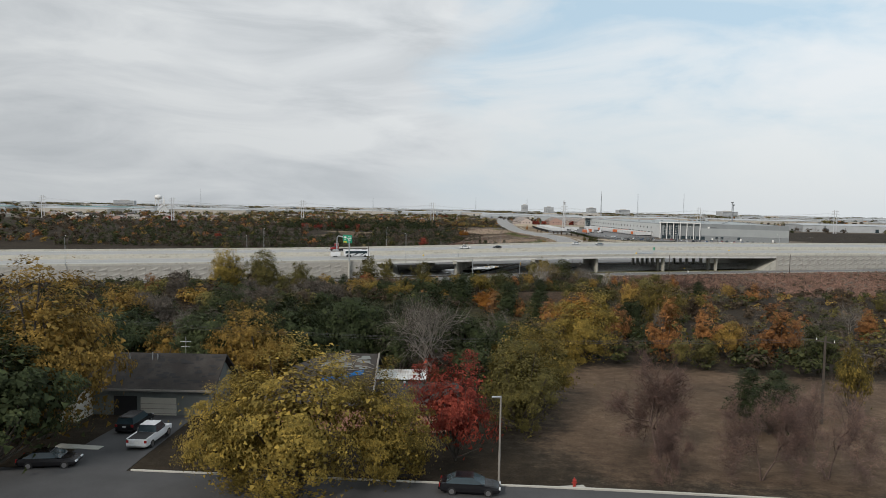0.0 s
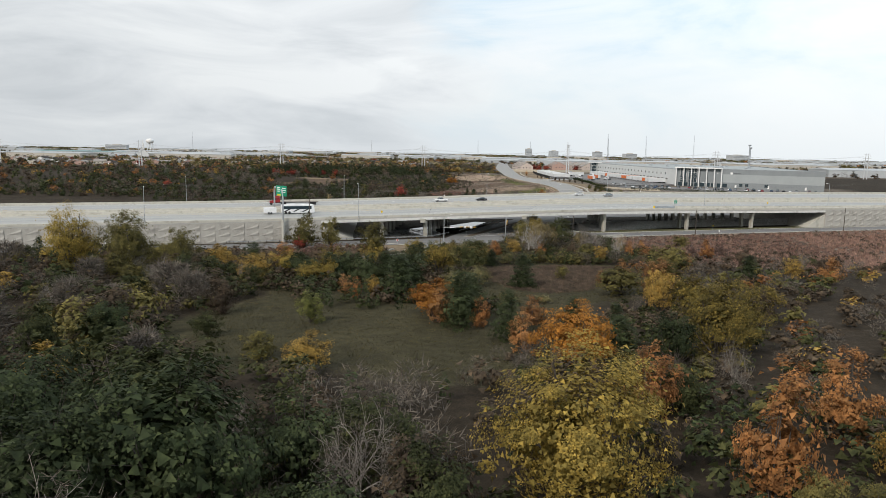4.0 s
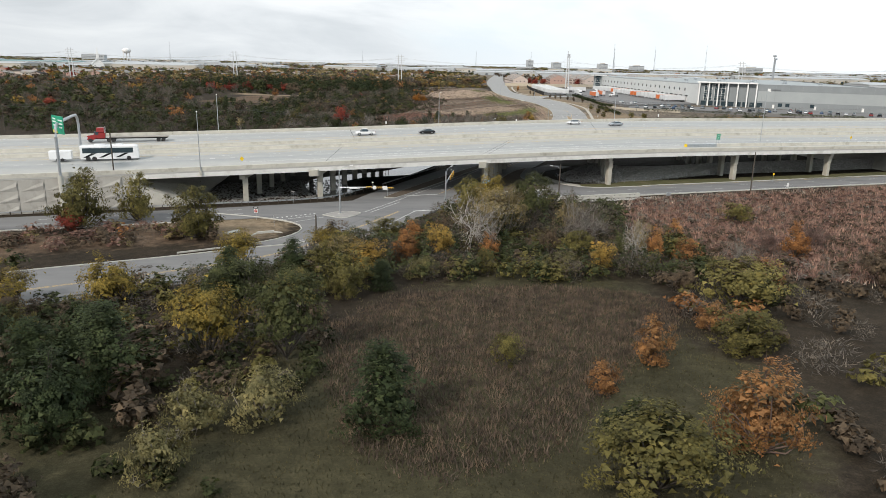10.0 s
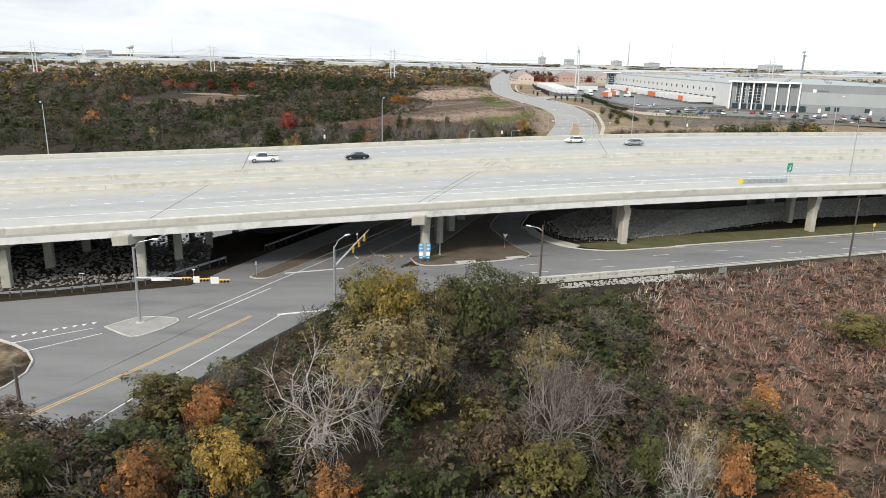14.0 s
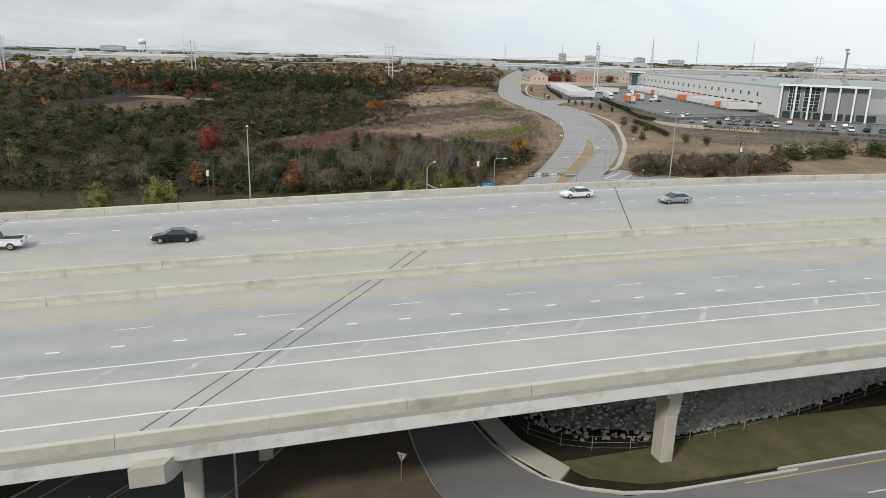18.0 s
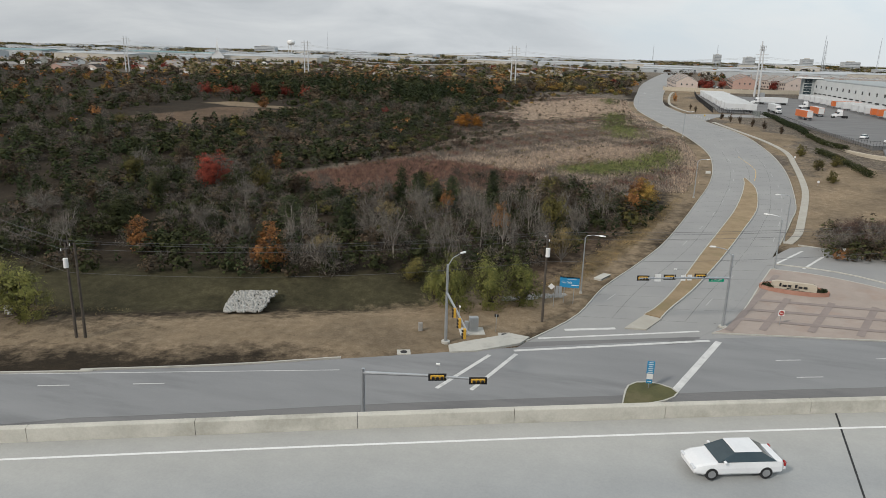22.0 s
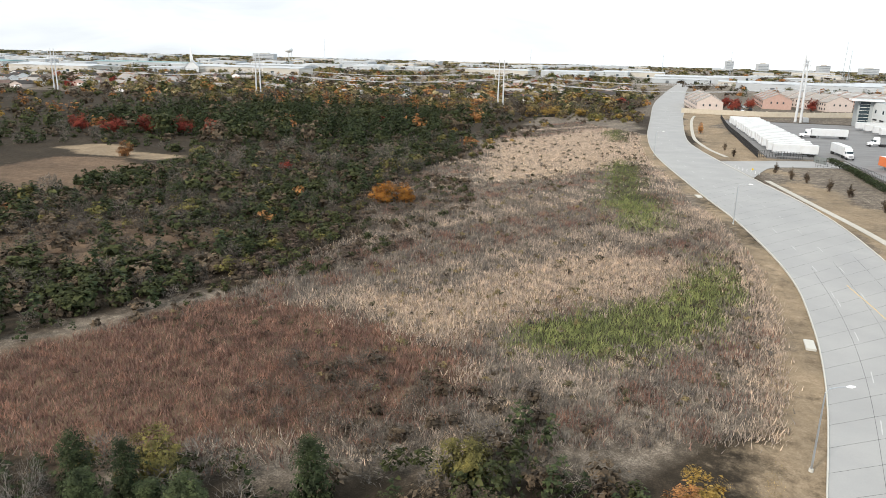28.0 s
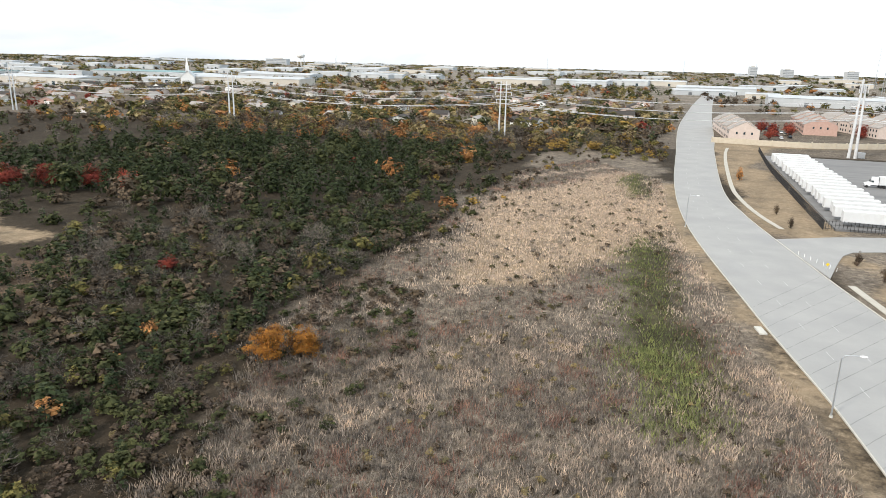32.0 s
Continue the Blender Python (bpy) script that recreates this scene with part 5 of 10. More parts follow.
def thicket(poly, n, mix, hs, quads_each, size, seed, w=1.1, keep_out=(), name="thicket"):
    rg = np.random.default_rng(seed)
    pts = scatter(poly, n, rg)
    for z in keep_out:
        pts = pts[~inside(pts[:, 0], pts[:, 1], z)]
    keys, wts = list(mix), np.array(list(mix.values()), float)
    # kinds stand in drifts, not evenly mixed
    drift = np.sin(pts[:, 0] / 9.0 + seed) + np.cos(pts[:, 1] / 11.0 + seed * 2) + rg.normal(size=len(pts)) * 1.8
    order = np.argsort(np.argsort(drift)) / max(1, len(pts))
    cut = np.cumsum(wts / wts.sum())
    which = np.searchsorted(cut, order).clip(0, len(keys) - 1)
    for i, k in enumerate(keys):
        sel = pts[which == i]
        if len(sel):
            stuff_of(name, THICKET[k], k, sel, hs, quads_each, size, seed * 10 + i, w)


THICKET = {"cedar": "dense dark evergreen scrub", "green_leaf": "tangled dull green undergrowth", "olive_leaf": "olive yellow scrub bushes", "gold_leaf": "golden autumn scrub", "orange_leaf": "rusty orange scrub", "red_leaf": "crimson scrub", "deadweed": "dead dark brown weeds", "rustgrass": "rust-brown weeds", "meadowgrass": "low dull green weeds", "weed": "withered brown weeds",
           "tan_leaf": "dry pale tan scrub", "brown_leaf": "withered brown brush", "grey_twig": "leafless grey brushwood", "willow_leaf": "bright green scrub"}
thicket([(-95, 135), (-30, 138), (-4, 134), (-8, 150), (-24, 160), (-26, 200), (-34, 244), (-60, 262), (-100, 250)], 95, {"olive_leaf": 3, "brown_leaf": 3, "green_leaf": 3, "grey_twig": 2, "gold_leaf": 0.7, "cedar": 1}, (5, 8.5), 900, 0.16, 91, 1.15, keep_out=(MEADOW,), name="woodland")
thicket([(-140, 85), (-62, 85), (4, 85), (14, 104), (130, 104), (150, 158), (46, 150), (16, 150), (-40, 165), (-140, 165)], 1000, {"green_leaf": 4, "cedar": 3, "brown_leaf": 3, "grey_twig": 2, "olive_leaf": 1}, (2, 5.5), 130, 0.17, 31, 1.25, keep_out=(MEADOW,))
thicket([(-150, 165), (-24, 160), (-22, 245), (-8, 270), (-50, 280), (-150, 290)], 850, {"brown_leaf": 4, "green_leaf": 3, "grey_twig": 2, "olive_leaf": 2, "cedar": 1}, (1.6, 4.5), 130, 0.175, 32, 1.25, keep_out=(MEADOW,))
thicket([(62, 158), (200, 150), (215, 285), (84, 290), (66, 270)], 800, {"brown_leaf": 5, "grey_twig": 3, "olive_leaf": 2, "green_leaf": 2, "orange_leaf": 1, "gold_leaf": 0.6}, (1.4, 4), 130, 0.17, 33, 1.3, keep_out=(MEADOW,))
thicket([(-12, 258), (30, 272), (78, 272), (82, 296), (70, 304), (76, 330), (42, 336), (32, 310), (24, 292)], 780, {"green_leaf": 5, "brown_leaf": 2, "grey_twig": 1.6, "olive_leaf": 2, "cedar": 3}, (1.6, 4.6), 200, 0.105, 34, 1.2)
thicket([(70, 300), (70, 330), (84, 342), (112, 354), (150, 367), (150, 300), (116, 276), (88, 278)], 3000, {"brown_leaf": 4, "grey_twig": 2.5, "rustgrass": 5, "weed": 2}, (0.5, 1.2), 44, 0.095, 35, 1.8)
thicket([(150, 300), (150, 367), (250, 396), (250, 300)], 700, {"brown_leaf": 4, "rustgrass": 4, "weed": 2}, (0.6, 1.4), 30, 0.16, 61, 1.8)
thicket([(-100, 285), (-14, 306), (-2, 296), (-30, 284), (-90, 262)], 330, {"brown_leaf": 5, "grey_twig": 3, "tan_leaf": 1.5, "rustgrass": 3, "orange_leaf": 0.4}, (1.0, 2.8), 80, 0.13, 36, 1.4)
thicket([(-12, 196), (8, 200), (14, 216), (10, 240), (-14, 245), (-22, 225)], 120, {"cedar": 4, "green_leaf": 2, "brown_leaf": 2}, (2, 4.5), 150, 0.16, 37, 1.2)
thicket([(-160, 462), (-20, 452), (30, 466), (58, 479), (80, 524), (60, 540), (-40, 548), (-160, 545)], 1000, {"grey_twig": 2.5, "brown_leaf": 2, "green_leaf": 4, "cedar": 7}, (1.6, 4.2), 130, 0.15, 38, 1.2, keep_out=(RUSTLAND,))
thicket([(-280, 490), (-50, 500), (8, 545), (8, 600), (12, 650), (18, 790), (-20, 700), (-150, 690), (-280, 690)], 2200, {"brown_leaf": 3, "green_leaf": 6, "grey_twig": 4, "cedar": 10, "olive_leaf": 0.4, "orange_leaf": 0.2}, (1.3, 4.4), 105, 0.24, 39, 1.35, keep_out=(FIELD, GLADE, RUSTLAND))
thicket([(-260, 490), (-50, 500), (-46, 590), (-26, 640), (14, 660), (-20, 700), (-150, 690), (-260, 690)], 220, {"cedar": 5, "green_leaf": 4, "grey_twig": 4, "brown_leaf": 3, "orange_leaf": 0.7, "olive_leaf": 1}, (4, 7), 320, 0.17, 52, 1.05, keep_out=(FIELD, GLADE), name="woodland")
thicket([(-48, 540), (8, 546), (10, 552), (-20, 556)], 90, {"grey_twig": 4, "brown_leaf": 3}, (0.8, 1.8), 60, 0.18, 40, 1.3)
thicket([(8, 552), (16, 566), (27, 578), (34, 600), (36, 625), (30, 650), (16, 660), (9, 630)], 620, {"grey_twig": 5, "brown_leaf": 4, "green_leaf": 3, "deadweed": 3}, (0.7, 1.9), 110, 0.1, 71, 1.4)
thicket([(4, 562), (13, 566), (19, 585), (16, 605), (10, 625), (0, 632), (-12, 600)], 190, {"green_leaf": 4, "cedar": 2, "olive_leaf": 1.5, "brown_leaf": 3, "grey_twig": 2, "orange_leaf": 0.3}, (1.0, 3.2), 200, 0.1, 72, 1.2)
thicket([(30, 533), (32, 545), (40, 549), (48, 544), (65, 547), (72, 536), (60, 530), (44, 528)], 150, {"grey_twig": 6, "brown_leaf": 1}, (1.0, 2.2), 110, 0.12, 70, 1.3)
thicket([(-180, 700), (-10, 690), (6, 760), (10, 850), (-160, 860)], 520, {"cedar": 5, "green_leaf": 2, "brown_leaf": 1}, (2, 5), 70, 0.28, 41, 1.3)
thicket([(-170, 712), (-20, 688), (-6, 760), (-4, 850), (-150, 850)], 560, {"cedar": 9, "green_leaf": 2, "brown_leaf": 0.5, "orange_leaf": 0.15}, (4.5, 10), 240, 0.34, 53, 1.15, name="woodland")
thicket([(-200, 850), (40, 858), (60, 930), (-200, 950)], 320, {"brown_leaf": 4, "gold_leaf": 1.2, "orange_leaf": 1.6, "olive_leaf": 3, "grey_twig": 3, "tan_leaf": 2, "cedar": 2}, (5, 9), 190, 0.3, 54, 1.15, name="woodland")
thicket([(0, 640), (24, 690), (30, 800), (60, 860), (80, 880), (70, 930), (-20, 920), (-10, 700)], 420, {"brown_leaf": 4, "olive_leaf": 2, "grey_twig": 3, "green_leaf": 1, "gold_leaf": 0.7}, (0.9, 2.8), 80, 0.18, 42, 1.35)
thicket([(-320, 500), (-170, 500), (-160, 700), (-180, 900), (-420, 900), (-420, 600)], 700, {"brown_leaf": 5, "green_leaf": 3, "grey_twig": 3, "cedar": 3, "orange_leaf": 1.2, "gold_leaf": 1}, (3, 7), 56, 0.45, 43, 1.25)
thicket([(-70, 545), (8, 548), (7, 600), (11, 650), (15, 720), (-20, 705), (-60, 660)], 1700, {"green_leaf": 5, "cedar": 6, "brown_leaf": 3, "grey_twig": 6, "olive_leaf": 0.4}, (1.1, 4.0), 110, 0.2, 55, 1.3, keep_out=(GLADE, RUSTLAND))
thicket([(14, 150), (64, 158), (70, 205), (62, 212), (44, 200), (40, 178), (20, 162)], 230, {"brown_leaf": 3, "green_leaf": 3, "olive_leaf": 2, "grey_twig": 2}, (1.0, 3.0), 150, 0.12, 56, 1.3)
thicket([(-50, 205), (-6, 214), (0, 244), (8, 262), (-14, 254), (-30, 244), (-50, 226)], 260, {"green_leaf": 4, "brown_leaf": 3, "cedar": 2, "olive_leaf": 2}, (1.4, 4.0), 160, 0.13, 57, 1.2)
thicket([(-2, 196), (24, 192), (26, 206), (18, 224), (0, 230)], 60, {"green_leaf": 3, "brown_leaf": 2, "cedar": 2}, (1.2, 3.0), 160, 0.12, 58, 1.2)
thicket([(8, 548), (62, 536), (88, 552), (90, 600), (80, 640), (40, 650), (10, 620)], 1300, {"brown_leaf": 3, "meadowgrass": 3, "grey_twig": 3, "weed": 2, "tan_leaf": 2}, (0.4, 1.0), 50, 0.075, 59, 1.5, name="weed_clumps")
thicket([(12, 650), (40, 650), (80, 640), (74, 720), (70, 800), (18, 790)], 500, {"brown_leaf": 3, "meadowgrass": 3, "grey_twig": 3, "weed": 2}, (0.5, 1.2), 36, 0.11, 60, 1.6, name="weed_clumps")
thicket([(-40, 458), (30, 466), (58, 476), (76, 506), (82, 526), (60, 534), (-40, 532)], 950, {"green_leaf": 5, "grey_twig": 3, "brown_leaf": 2, "cedar": 6, "olive_leaf": 0.7}, (1.6, 4.6), 170, 0.125, 62, 1.15, keep_out=(RUSTLAND,))
thicket([(-16, 226), (24, 231), (24, 246), (20, 262), (-4, 262)], 230, {"green_leaf": 3, "brown_leaf": 3, "olive_leaf": 2, "grey_twig": 2}, (0.9, 3.2), 130, 0.11, 63, 1.25)
thicket([(106, 499), (126, 500), (152, 512), (152, 526), (126, 520), (108, 512)], 170, {"grey_twig": 4, "brown_leaf": 4, "green_leaf": 2, "orange_leaf": 0.5}, (2.4, 5.2), 190, 0.13, 66, 1.1)
thicket([(158, 530), (206, 544), (206, 556), (158, 542)], 70, {"cedar": 4, "green_leaf": 3, "gold_leaf": 0.6}, (3, 6), 220, 0.15, 67, 1.1)
thicket([(-320, 900), (70, 905), (88, 1150), (-320, 1170)], 900, {"brown_leaf": 4, "tan_leaf": 3, "olive_leaf": 4, "grey_twig": 3, "cedar": 3, "green_leaf": 3, "gold_leaf": 1, "orange_leaf": 1.4}, (3.5, 8.5), 64, 0.6, 68, 1.4, name="distant_trees")
thicket([(28, 860), (74, 850), (76, 930), (20, 925)], 90, {"olive_leaf": 4, "brown_leaf": 3, "gold_leaf": 1, "grey_twig": 2}, (1.5, 3.6), 140, 0.2, 69, 1.3)
# beyond: the wooded town
TOWN = [(-900, 900), (90, 930), (100, 1300), (60, 1700), (-1000, 1700)]
thicket(TOWN, 1600, {"brown_leaf": 4, "tan_leaf": 4, "grey_twig": 3, "olive_leaf": 4, "orange_leaf": 1.4, "gold_leaf": 1.3, "cedar": 3, "green_leaf": 3, "red_leaf": 0.4}, (5, 9.5), 52, 0.75, 45, 1.3, name="distant_trees")
thicket([(120, 1180), (120, 1500), (900, 1500), (900, 900), (380, 860), (330, 1050)], 560, {"brown_leaf": 5, "grey_twig": 3, "olive_leaf": 2.5, "orange_leaf": 2.2, "cedar": 2, "green_leaf": 2}, (5, 9), 90, 0.5, 46, 1.2, name="distant_trees")
# farthest belts take paler leaf kinds, standing in for haze over them
thicket([(-1900, 1000), (-500, 1500), (900, 1500), (1700, 1100), (2600, 2900), (-2600, 2900)], 2300, {"brown_leaf": 4, "cedar": 2, "green_leaf": 4, "olive_leaf": 4, "tan_leaf": 3, "orange_leaf": 1}, (6, 10), 24, 1.4, 47, 1.7, name="distant_trees")
thicket([(-3200, 3000), (3200, 3000), (4200, 4500), (-4200, 4500)], 1500, {"tan_leaf": 3, "olive_leaf": 4, "green_leaf": 2}, (6, 8), 16, 2.6, 48, 6.0, name="distant_trees")
thicket([(-1000, 420), (-300, 500), (-430, 900), (-1000, 1200)], 500, {"brown_leaf": 5, "grey_twig": 3, "green_leaf": 3, "cedar": 3, "orange_leaf": 1}, (4, 9), 40, 0.8, 49, 1.2, name="distant_trees")
thicket([(-700, 60), (-140, 80), (-150, 285), (-800, 120)], 320, {"brown_leaf": 4, "green_leaf": 3, "grey_twig": 3, "cedar": 2, "olive_leaf": 1}, (4, 8), 50, 0.6, 50, 1.3, name="distant_trees")
thicket([(200, 60), (600, 60), (700, 440), (230, 300)], 240, {"brown_leaf": 4, "green_leaf": 2, "grey_twig": 3, "olive_leaf": 1}, (2, 5), 50, 0.45, 51, 1.3, name="distant_trees")


# ---- standing grass ----
def tufts(name, label, mat, pts, hs, blades, seed, spread=1.0, width=0.05):
    rg = np.random.default_rng(seed)
    n = len(pts)
    if not n:
        return
    c = np.repeat(np.stack([pts[:, 0], pts[:, 1], np.interp(pts[:, 1], GY, GZ)], -1), blades, 0)
    c[:, :2] += rg.normal(size=(n * blades, 2)) * spread * 0.6
    lean = rg.normal(size=(n * blades, 3)) * 0.35
    lean[:, 2] = 1
    tip = c + lean * rg.uniform(hs[0], hs[1], (n * blades, 1))
    a = rg.uniform(0, 6.28, n * blades)
    s = np.stack([np.cos(a), np.sin(a), 0 * a], -1) * width * rg.uniform(0.6, 1.6, (n * blades, 1))
    vs = np.stack([c - s, c + s, tip], 1).reshape(-1, 3)
    ob = new(name, soup(name, vs, np.arange(len(vs)).reshape(-1, 3), M[mat]))
    tagged(ob, label, "grass", kind="stuff")


def sward(poly, n, seed, hs, kinds, blades=5, width=0.06):
    rg = np.random.default_rng(seed)
    pts = scatter(poly, n, rg)
    wx, wy = pts[:, 0] + wobble(pts[:, 0], pts[:, 1], 13, 5), pts[:, 1] + wobble(pts[:, 0], pts[:, 1], 17, 5, 1.7)
    jx = np.searchsorted(gx, pts[:, 0]).clip(0, nx - 1)
    jy = np.searchsorted(gy, pts[:, 1]).clip(0, ny - 1)
    z = zone.reshape(ny, nx, 4)[jy, jx]
    fleck = np.sin(pts[:, 0] * 0.5 + 1 + wy * 0.05) * np.cos(pts[:, 1] * 0.43) + 0.7 * np.sin(pts[:, 0] * 0.17 - pts[:, 1] * 0.13) + rg.normal(size=len(pts)) * 0.45
    soft = rg.uniform(0.08, 0.92, len(pts))
    cls = np.where(z[:, 0] > soft, 0, np.where(z[:, 1] > soft, 1, np.where(z[:, 2] > soft, 2, np.where(fleck > 0.85, 0, np.where(fleck < -0.9, 2, 3)))))
    for i, (mat, label) in enumerate(kinds):
        tufts("standing_grass", label, mat, pts[cls == i], hs, blades, seed + i, width=width)


KINDS = [("straw", "pale straw-coloured standing grass"), ("greengrass", "low green weeds and grass"), ("rustgrass", "rust-brown standing grass"), ("weed", "dark withered weeds")]
sward([(-8, 526), (10, 519), (34, 522), (62, 534), (86, 542), (92, 570), (93, 610), (87, 640), (40, 640), (13, 625), (20, 595), (13, 560)], 31000, 61, (0.4, 1.05), KINDS, 5, 0.055)
sward([(10, 620), (40, 640), (84, 640), (76, 720), (73, 800), (40, 850), (18, 800), (13, 698)], 24000, 64, (0.3, 0.75), KINDS, 4, 0.055)
sward([(-60, 405), (20, 434), (60, 449), (66, 462), (48, 458), (20, 449), (-60, 432)], 7000, 65, (0.06, 0.2), [("mowngrass", "short dry mown grass"), ("meadowgrass", "short dull green grass"), ("mowngrass", "short dry mown grass"), ("mowngrass", "short dry mown grass")], 5, 0.05)
sward([(55, 452), (63, 453), (68, 463), (76, 488), (82, 506), (91, 537), (86, 541), (77, 514), (70, 494), (63, 474), (58, 466)], 4000, 67, (0.06, 0.22), [("mowngrass", "short dry verge grass")] * 4, 5, 0.05)
sward(MEADOW, 14000, 62, (0.08, 0.26), [("meadowgrass", "low dull green meadow grass"), ("meadowgrass", "low dull green meadow grass"), ("meadowgrass", "low dull green meadow grass"), ("meadowgrass", "low dull green meadow grass")], 4, 0.05)
sward([(22, 248), (30, 264), (42, 269), (50, 271), (64, 268), (69, 260), (63, 251), (56, 241), (46, 222), (37, 217), (30, 221), (26, 234)], 9000, 66, (0.25, 0.65), [("deadweed", "dead brown meadow weeds")] * 4, 4, 0.05)
sward(RUSTY, 12000, 63, (0.5, 1.2), KINDS, 5, 0.09)

# ---- kerbs, islands, markings ----
for line in ([(13.4, 297.6), (9, 293.5), (3, 290.6), (-8, 283.6), (-30, 269.6), (-42, 255.7)], LC[:-1], RC[3:-1], [(97, 494), (107, 492.3), (122, 484), (150, 483)], [(103, 506.4), (110, 504.4), (124, 497.4), (150, 492.4)],
             [xy(u, v) for u, v in ((-400, 399.2), (100, 399.7), (165, 400.5), (188, 402.6))], [xy(u, v) for u, v in ((174, 298.6), (190, 299.2), (300, 299.0), (500, 294))], [xy(u, v) for u, v in ((204, 311.5), (240, 311.4), (300, 311.4), (500, 307))],
             [xy(u, v) for u, v in ((-300, 296.8), (-40, 296.8), (60, 296.8), (92, 296.6))], [(91, 361.6), (84.4, 359.3), (77.7, 357.2), (71.5, 357.9), (68.1, 360.8), (65, 365.8), (63.5, 372.6), (66, 384)]):
    tagged(part("kerb", kerb(line), M["kerb"]), "pale concrete kerb beside the road", "kerb", kind="structure")


def island(name, poly, label, mat, h=0.24):
    """A raised traffic island with a kerb ring and a filled top."""
    t = thing(name, label, "traffic island", kind="structure")
    ring = resample(poly + poly[:1], 1.2)[:-1]
    c = ring.mean(0)
    inner = ring + (c - ring) / np.hypot(*(c - ring).T)[:, None] * 0.18
    n = len(ring)
    m = Mesh()
    z = [height(y) for _, y in ring]
    vs = [(x, y, zz - 0.2) for (x, y), zz in zip(ring, z)] + [(x, y, zz + h) for (x, y), zz in zip(ring, z)] + [(x, y, zz + h) for (x, y), zz in zip(inner, z)] + [(x, y, zz + h - 0.05) for (x, y), zz in zip(inner, z)]
    m.add(vs, [(k * n + i, k * n + (i + 1) % n, (k + 1) * n + (i + 1) % n, (k + 1) * n + i) for k in range(3) for i in range(n)])
    part("kerb_ring", m, M["kerb"], t)
    f = Mesh()
    f.add([(x, y, zz + h - 0.03) for (x, y), zz in zip(inner, z)], [tuple(range(n))])
    part("fill", f, M[mat], t)
    return t


M["mown"] = surface("mown_dry_turf", (0.20, 0.145, 0.085), (0.33, 0.25, 0.155), 0.35, 7, 0.95, 0, 0.5, (0.15, 0.13, 0.06), 0.15)
M["turf"] = surface("green_verge_turf", (0.06, 0.062, 0.028), (0.12, 0.115, 0.05), 0.4, 8, 0.95, 0, 0.5, (0.15, 0.12, 0.075), 0.2)
M["dirt"] = surface("bare_brown_dirt", (0.075, 0.058, 0.042), (0.14, 0.11, 0.082), 0.4, 8, 0.95, 0, 0.5)
M["faint"] = surface("faded_white_paint", (0.30, 0.30, 0.29), (0.46, 0.46, 0.45), 1.2, 9.0, 0.8, 0, 0.05)
M["cable"] = plain("dark_cable", (0.10, 0.10, 0.105), 0.6)
M["gravel"] = surface("stony_gravel", (0.13, 0.125, 0.115), (0.44, 0.425, 0.39), 1.6, 4.5, 0.95, 0, 0.9)
M["cobble"] = surface("grey_paver", (0.22, 0.21, 0.20), (0.31, 0.30, 0.28), 0.6, 8, 0.9, 0, 0.2)
M["pinkpave"] = surface("pink_stamped_concrete", (0.28, 0.235, 0.205), (0.36, 0.305, 0.265), 0.4, 7, 0.9, 0, 0.1, (0.30, 0.22, 0.18), 0.3)
M["mauvepave"] = surface("mauve_brick_band", (0.21, 0.175, 0.16), (0.28, 0.235, 0.215), 0.6, 9, 0.9, 0, 0.2)
M["hedge"] = leaf("clipped_hedge_leaf", [(0.018, 0.028, 0.012), (0.032, 0.046, 0.018), (0.05, 0.066, 0.028)], 0.1)
ML = [(76.6, 466.2), (78.3, 469.6), (81.3, 478.6), (86.3, 496.7), (91, 513), (95.3, 528.4), (98.8, 544), (100.9, 556), (101.5, 562)]
MR = [(78.6, 465.4), (79.9, 469.2), (83.5, 478), (89.0, 494), (95, 513.5), (100, 531), (102.6, 549), (102.5, 558), (102.0, 562.3)]
tagged(part("median_island", ribbon(ML, MR, 0.30, 0.5, 60), M["mown"]), "long kerbed median filled with dry mown grass", "traffic island", kind="structure")
for line in (ML, MR):
    tagged(part("kerb", kerb(line, 0.18, 0.34), M["kerb"]), "pale concrete kerb round the median", "kerb", kind="structure")
tagged(part("median_nose", Mesh().prism([(74.1, 460.6), (76.7, 460.9), (78.7, 465.3), (76.6, 466.1)], -0.2, 0.36), M["path"]), "pale paved nose of the street median", "traffic island", kind="structure")
island("corner_island", [(10.6, 317.8), (13, 316.2), (15.2, 315.2), (17.3, 317.4), (18.4, 320.6), (16, 321.4), (13, 320.9)], "small kerbed corner island with paving", "cobble")
island("underpass_island", [(44, 348.9), (45.4, 345.9), (47.8, 345.3), (54.7, 347.7), (61.4, 350.8), (63.5, 353.3), (62, 356.5), (60.1, 361.5), (58.7, 367), (57.6, 373), (59.6, 383), (61, 390), (55.6, 380), (51, 366.2), (48.6, 358.8), (46.8, 353.9)], "kerbed grass island beneath the bridge", "dirt")
island("underpass_median", [(21.8, 337.4), (23.6, 336.8), (26, 340), (36, 362), (46, 386), (58, 414), (56.4, 414.6), (44, 388), (33, 364)], "narrow kerbed median strip under the bridge", "dirt")
island("north_island", [(74, 440), (78, 442.4), (79.5, 445), (77, 446.4), (74.6, 445)], "small kerbed island at the far crossing", "turf")
plaza = island("brick_plaza", [(84.5, 462.4), (88, 468), (95, 488.5), (97, 491), (106, 489), (119, 481), (130, 473.5), (120, 469), (104, 466)], "paved corner plaza of pink stamped concrete", "pinkpave", 0.26)
